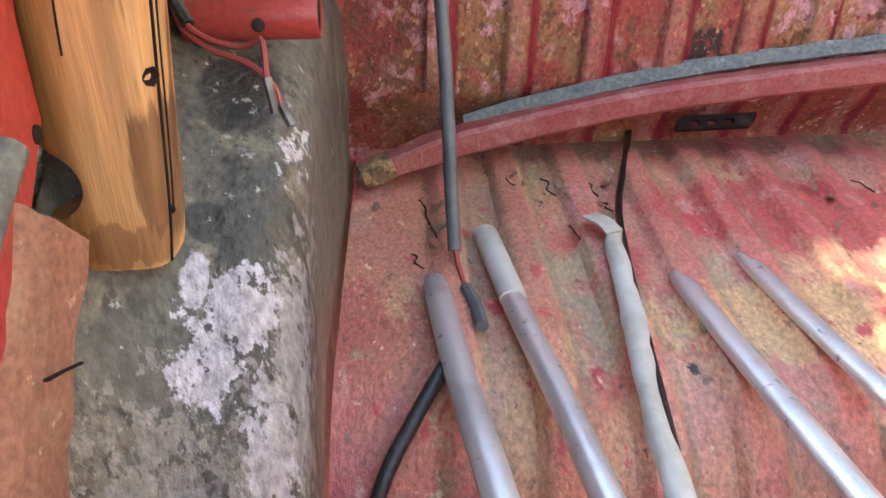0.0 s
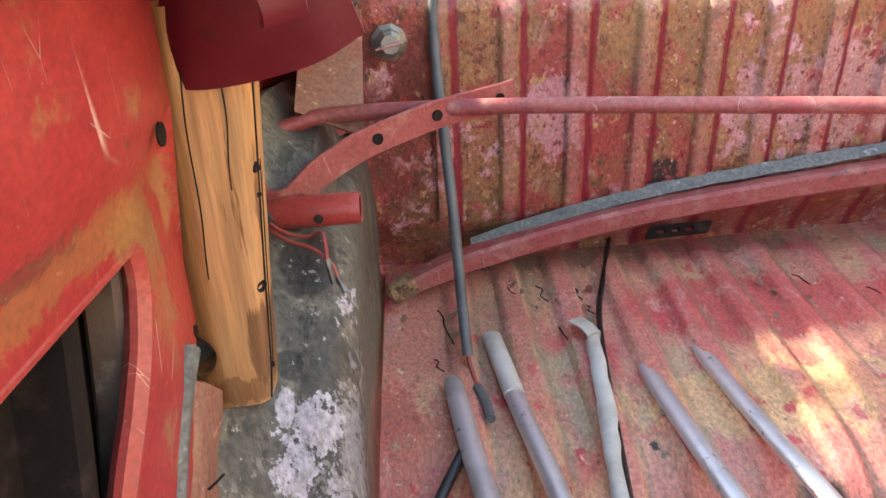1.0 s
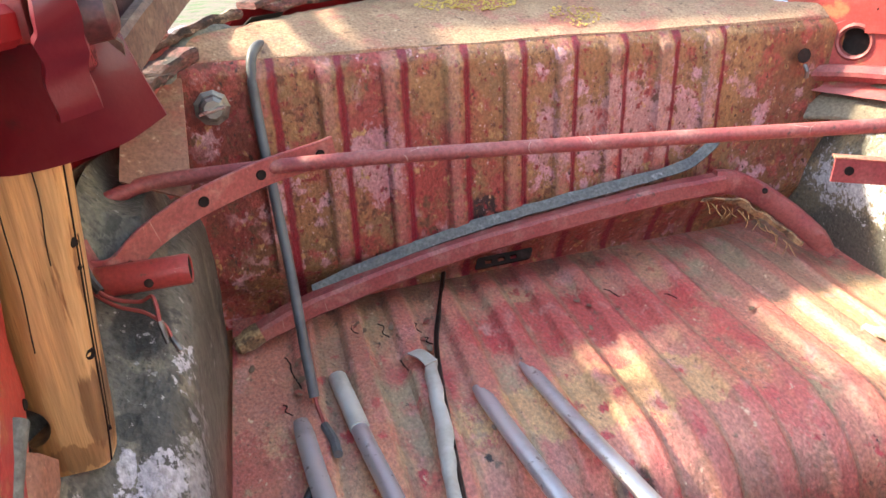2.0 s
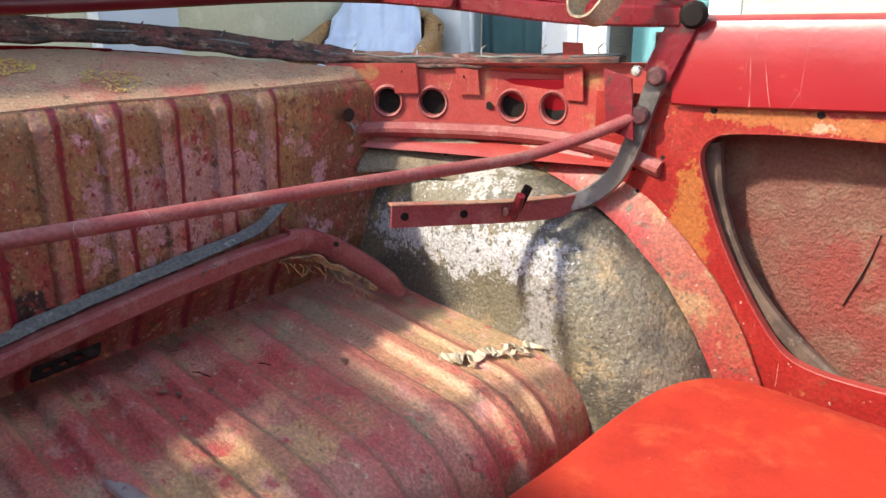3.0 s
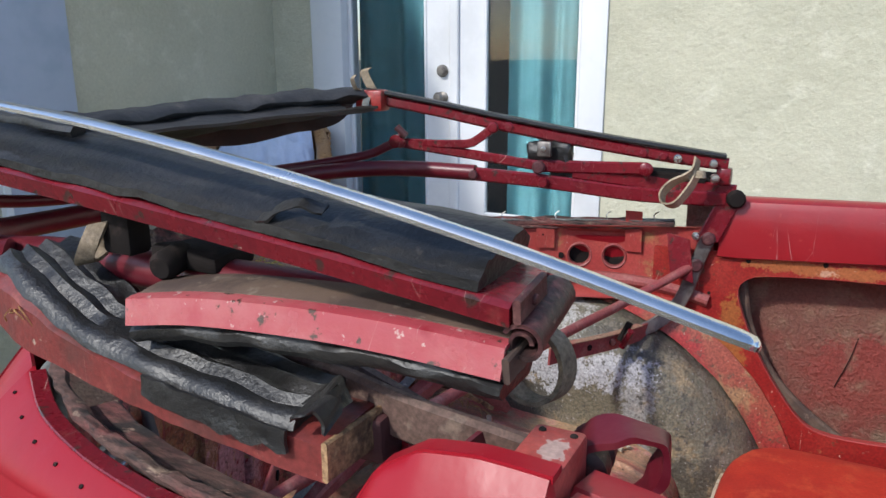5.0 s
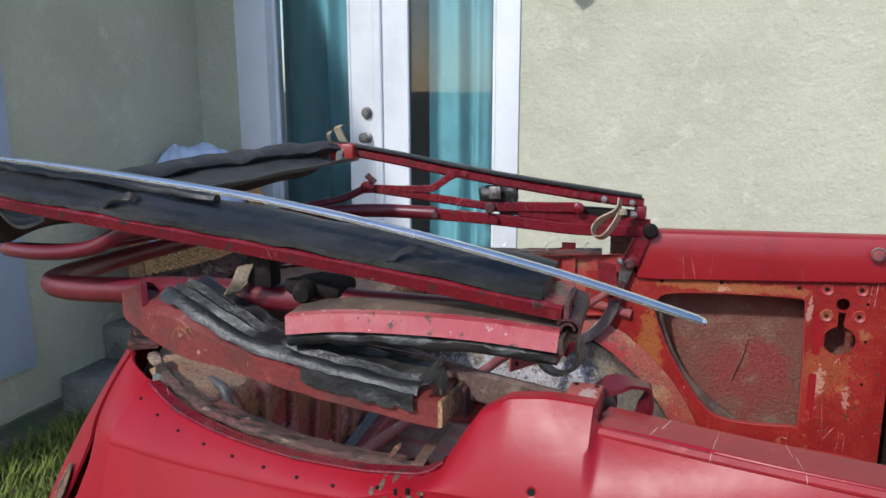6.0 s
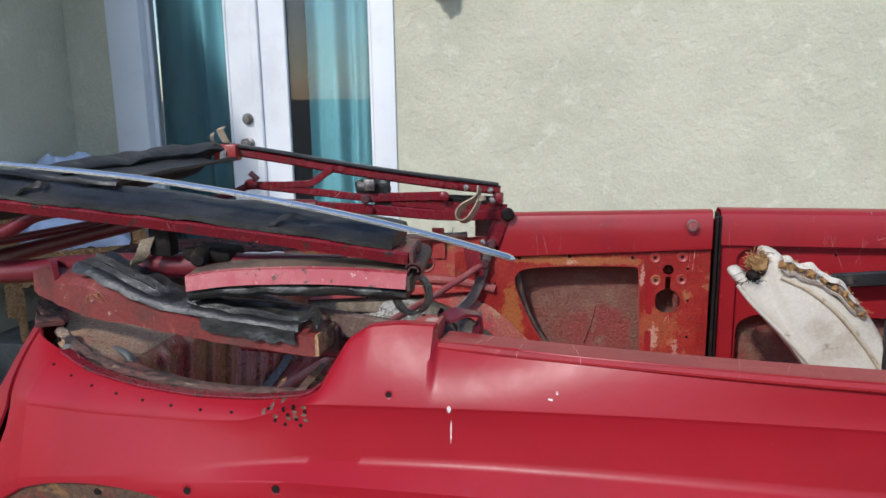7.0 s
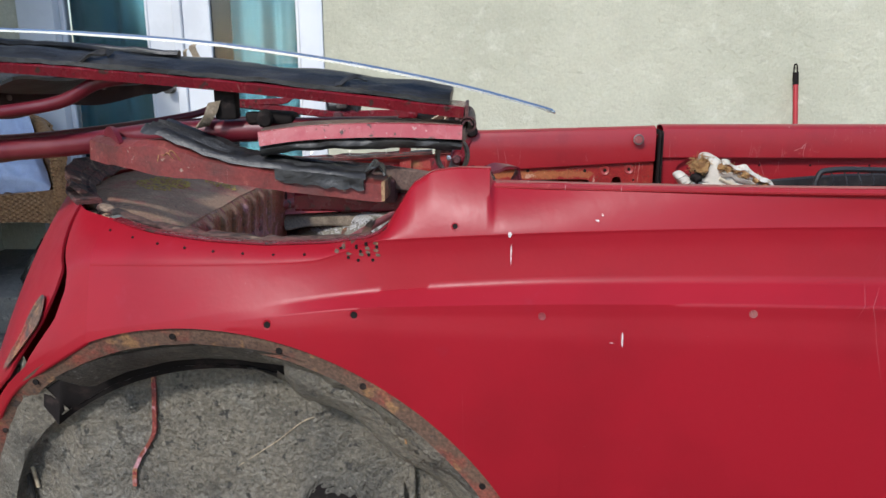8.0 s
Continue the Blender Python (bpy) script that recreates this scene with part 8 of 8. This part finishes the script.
def puff(outline, cx, depth, n=7):
    """A stuffed panel: the outline drawn in towards both faces."""
    c = Vector((sum(p[0] for p in outline) / len(outline), sum(p[1] for p in outline) / len(outline)))
    O = [tuple(p) for p in curve([(a, b, 0) for a, b in outline], 3, True)]
    V, F = [], []
    m = len(O)
    lev = [(0.80, 1.0), (0.90, 0.85), (0.97, 0.55), (1.0, 0.0), (0.97, -0.55), (0.90, -0.85), (0.80, -1.0)]
    for s_, d in lev:
        for a, b, _ in O:
            q = c + (Vector((a, b)) - c) * (1 - (1 - s_) * 0.55)
            p = V3(cx - d * depth, q.x, q.y)
            V.append(p + 0.008 * noise.noise_vector(p * 11))
    for k in range(len(lev) - 1):
        for i in range(m):
            F.append((k * m + i, k * m + (i + 1) % m, (k + 1) * m + (i + 1) % m, (k + 1) * m + i))
    F.append(tuple(range(m - 1, -1, -1)))
    F.append(tuple((len(lev) - 1) * m + i for i in range(m)))
    return V, F


wpart("cover", puff(OUT, 0.43, 0.035), M_COVER, tsb, angle=70)
wpart("piping", tube(curve([(0.395, -0.168, 0.965), (0.393, -0.20, 0.925), (0.392, -0.27, 0.855), (0.392, -0.33, 0.785), (0.395, -0.37, 0.70)], 6), 0.004, 8), M_COVER, tsb)
wpart("piping", tube(curve([(0.396, -0.25, 0.985), (0.392, -0.31, 0.955), (0.392, -0.37, 0.905), (0.395, -0.43, 0.83), (0.40, -0.47, 0.76)], 6), 0.005, 8), M_CREAM, tsb)


def tuft(c, r, n, seed, l):
    rn = random.Random(seed)
    gs = []
    for _ in range(n):
        d = V3(rn.gauss(0, 1), rn.gauss(0, 1), rn.gauss(0.3, 1)).normalized()
        p = Vector(c) + d * r * rn.uniform(0.2, 0.9)
        e = V3(rn.gauss(0, 1), rn.gauss(0, 1), rn.gauss(0, 1)) * 0.4
        gs.append(tube(curve([p, p + (d + e) * l * 0.5, p + (d - e) * l], 2), 0.0007, 3))
    gs.append(jitter(lathe([(r * 0.5, -r * 0.8), (r * 0.95, -r * 0.3), (r * 0.9, r * 0.4), (r * 0.3, r * 0.8)], c, (0, 0, 1), 10), 60, r * 0.5))
    return join(*gs)


wpart("stuffing", tuft((0.405, -0.205, 1.012), 0.020, 140, 3, 0.014), M_STRAW, tsb, "tan fibre stuffing bursting out")
wpart("stuffing", tuft((0.398, -0.195, 0.985), 0.014, 60, 4, 0.016), M_DARK, tsb)
GAP = curve([(0.392, -0.252, 1.012), (0.390, -0.285, 1.002), (0.389, -0.33, 0.983), (0.390, -0.37, 0.955), (0.393, -0.405, 0.915)], 8)
wpart("stuffing", join(*[tuft(p, 0.009 - 0.0001 * k, 26, 10 + k, 0.009) for k, p in enumerate(GAP[::4])]), M_STRAW, tsb, "tan fibre stuffing in the torn seam")
wpart("torn_lip", jitter(ribbon([tuple(p + Vector((-0.004, 0.002, 0.012 + 0.004 * math.sin(k * 1.9)))) for k, p in enumerate(GAP[::3])], (0.55, 0.1, 0.8), 0.013, 0.0018), 45, 0.004), M_COVER, tsb, "curled edge of the torn cover")
wpart("torn_lip", jitter(ribbon([tuple(p + Vector((-0.005, 0.004, -0.012 - 0.003 * math.sin(k * 2.3)))) for k, p in enumerate(GAP[::3])], (-0.5, 0.3, 0.8), 0.010, 0.0018), 45, 0.003, 2), M_COVER, tsb)
wpart("lining_patch", jitter(sheet(lambda u, v: (0.391 - 0.003 * math.sin(v * 3.1), -0.335 - 0.075 * u, 0.985 - 0.060 * u - 0.022 * v), lin(0, 1, 14), lin(0, 1, 6), (0.002, 0, 0)), 40, 0.004), M_LINING, tsb, "grey-brown torn lining")
fr = root("bare_seat_frame", (0.38, -0.62, 0.26), "black steel seat frame with bare springs", "seat frame")
wpart("frame_tube", tube(curve([(0.40, -0.46, 0.90), (0.40, -0.47, 0.985), (0.40, -0.50, 1.005), (0.40, -0.62, 1.005), (0.40, -0.80, 1.0)], 6), 0.007, 8), M_RUB, fr)
for k in range(9):
    y = -0.50 - 0.03 * k
    wpart("spring", tube(curve([(0.40, y, 1.0), (0.39, y - 0.004, 0.975), (0.40, y + 0.006, 0.95), (0.39, y, 0.92)], 4), 0.002, 6), M_RUB, fr)
wpart("frame_leg", tube([V3(0.40, -0.46, 0.26), V3(0.40, -0.46, 0.90)], 0.009, 8, up=(1, 0, 0)), M_RUB, fr)
wpart("frame_leg", tube([V3(0.40, -0.80, 0.26), V3(0.40, -0.80, 1.0)], 0.009, 8, up=(1, 0, 0)), M_RUB, fr)

# ---- wheel well details ----
LEVEL = SAG
ax = (-0.4155, 0.500, 0.640)
wpart("axle_hole", jitter(lathe([(0.060, -0.004), (0.052, 0.004), (0.044, 0.006), (0.038, 0.001), (0.036, -0.006)], ax, (-1, 0, 0.1), 28), 40, 0.002), M_UNDER, car, angle=80)
wpart("axle_hole_dark", lathe([(0.037, 0), (0.037, 0.002), (0.02, 0.0015)], ax, (-1, 0, 0.1), 20), M_DARK, car)
wl_ = root("brake_wire", (-0.37, 0.975, 0.70), "short brown wire hanging from a grommet in the wheel well", "wire")
wpart("wire", tube(curve([(-0.366, 0.972, 0.722), (-0.378, 0.972, 0.720), (-0.380, 0.978, 0.700), (-0.377, 0.974, 0.65), (-0.376, 0.972, 0.58)], 5), 0.004, 8), M_RUB, wl_)
wpart("wire", tube(curve([(-0.366, 0.966, 0.722), (-0.376, 0.964, 0.712), (-0.378, 0.968, 0.69), (-0.376, 0.962, 0.63)], 5), 0.003, 8), M_STRAP, wl_)
wpart("grommet", lathe([(0.010, 0), (0.012, 0.003), (0.007, 0.004)], (-0.362, 0.970, 0.722), (-1, 0, 0), 14), M_RUB, wl_)
for y, z in ((0.40, 0.66), (0.385, 0.69)):
    wpart("weld_bracket", jitter(box((-0.425, y - 0.004, z - 0.05), (-0.406, y + 0.004, z + 0.02), 0.002), 80, 0.002), M_UNDER, car)
wpart("weld_seam", sweep(curve([(-0.4125, 0.645, 0.69), (-0.4125, 0.58, 0.735), (-0.4125, 0.525, 0.775), (-0.4125, 0.46, 0.772)], 5), rect(0.0014, 0.0014, 0.0003), up=(1, 0, 0)), M_STRAP, car)
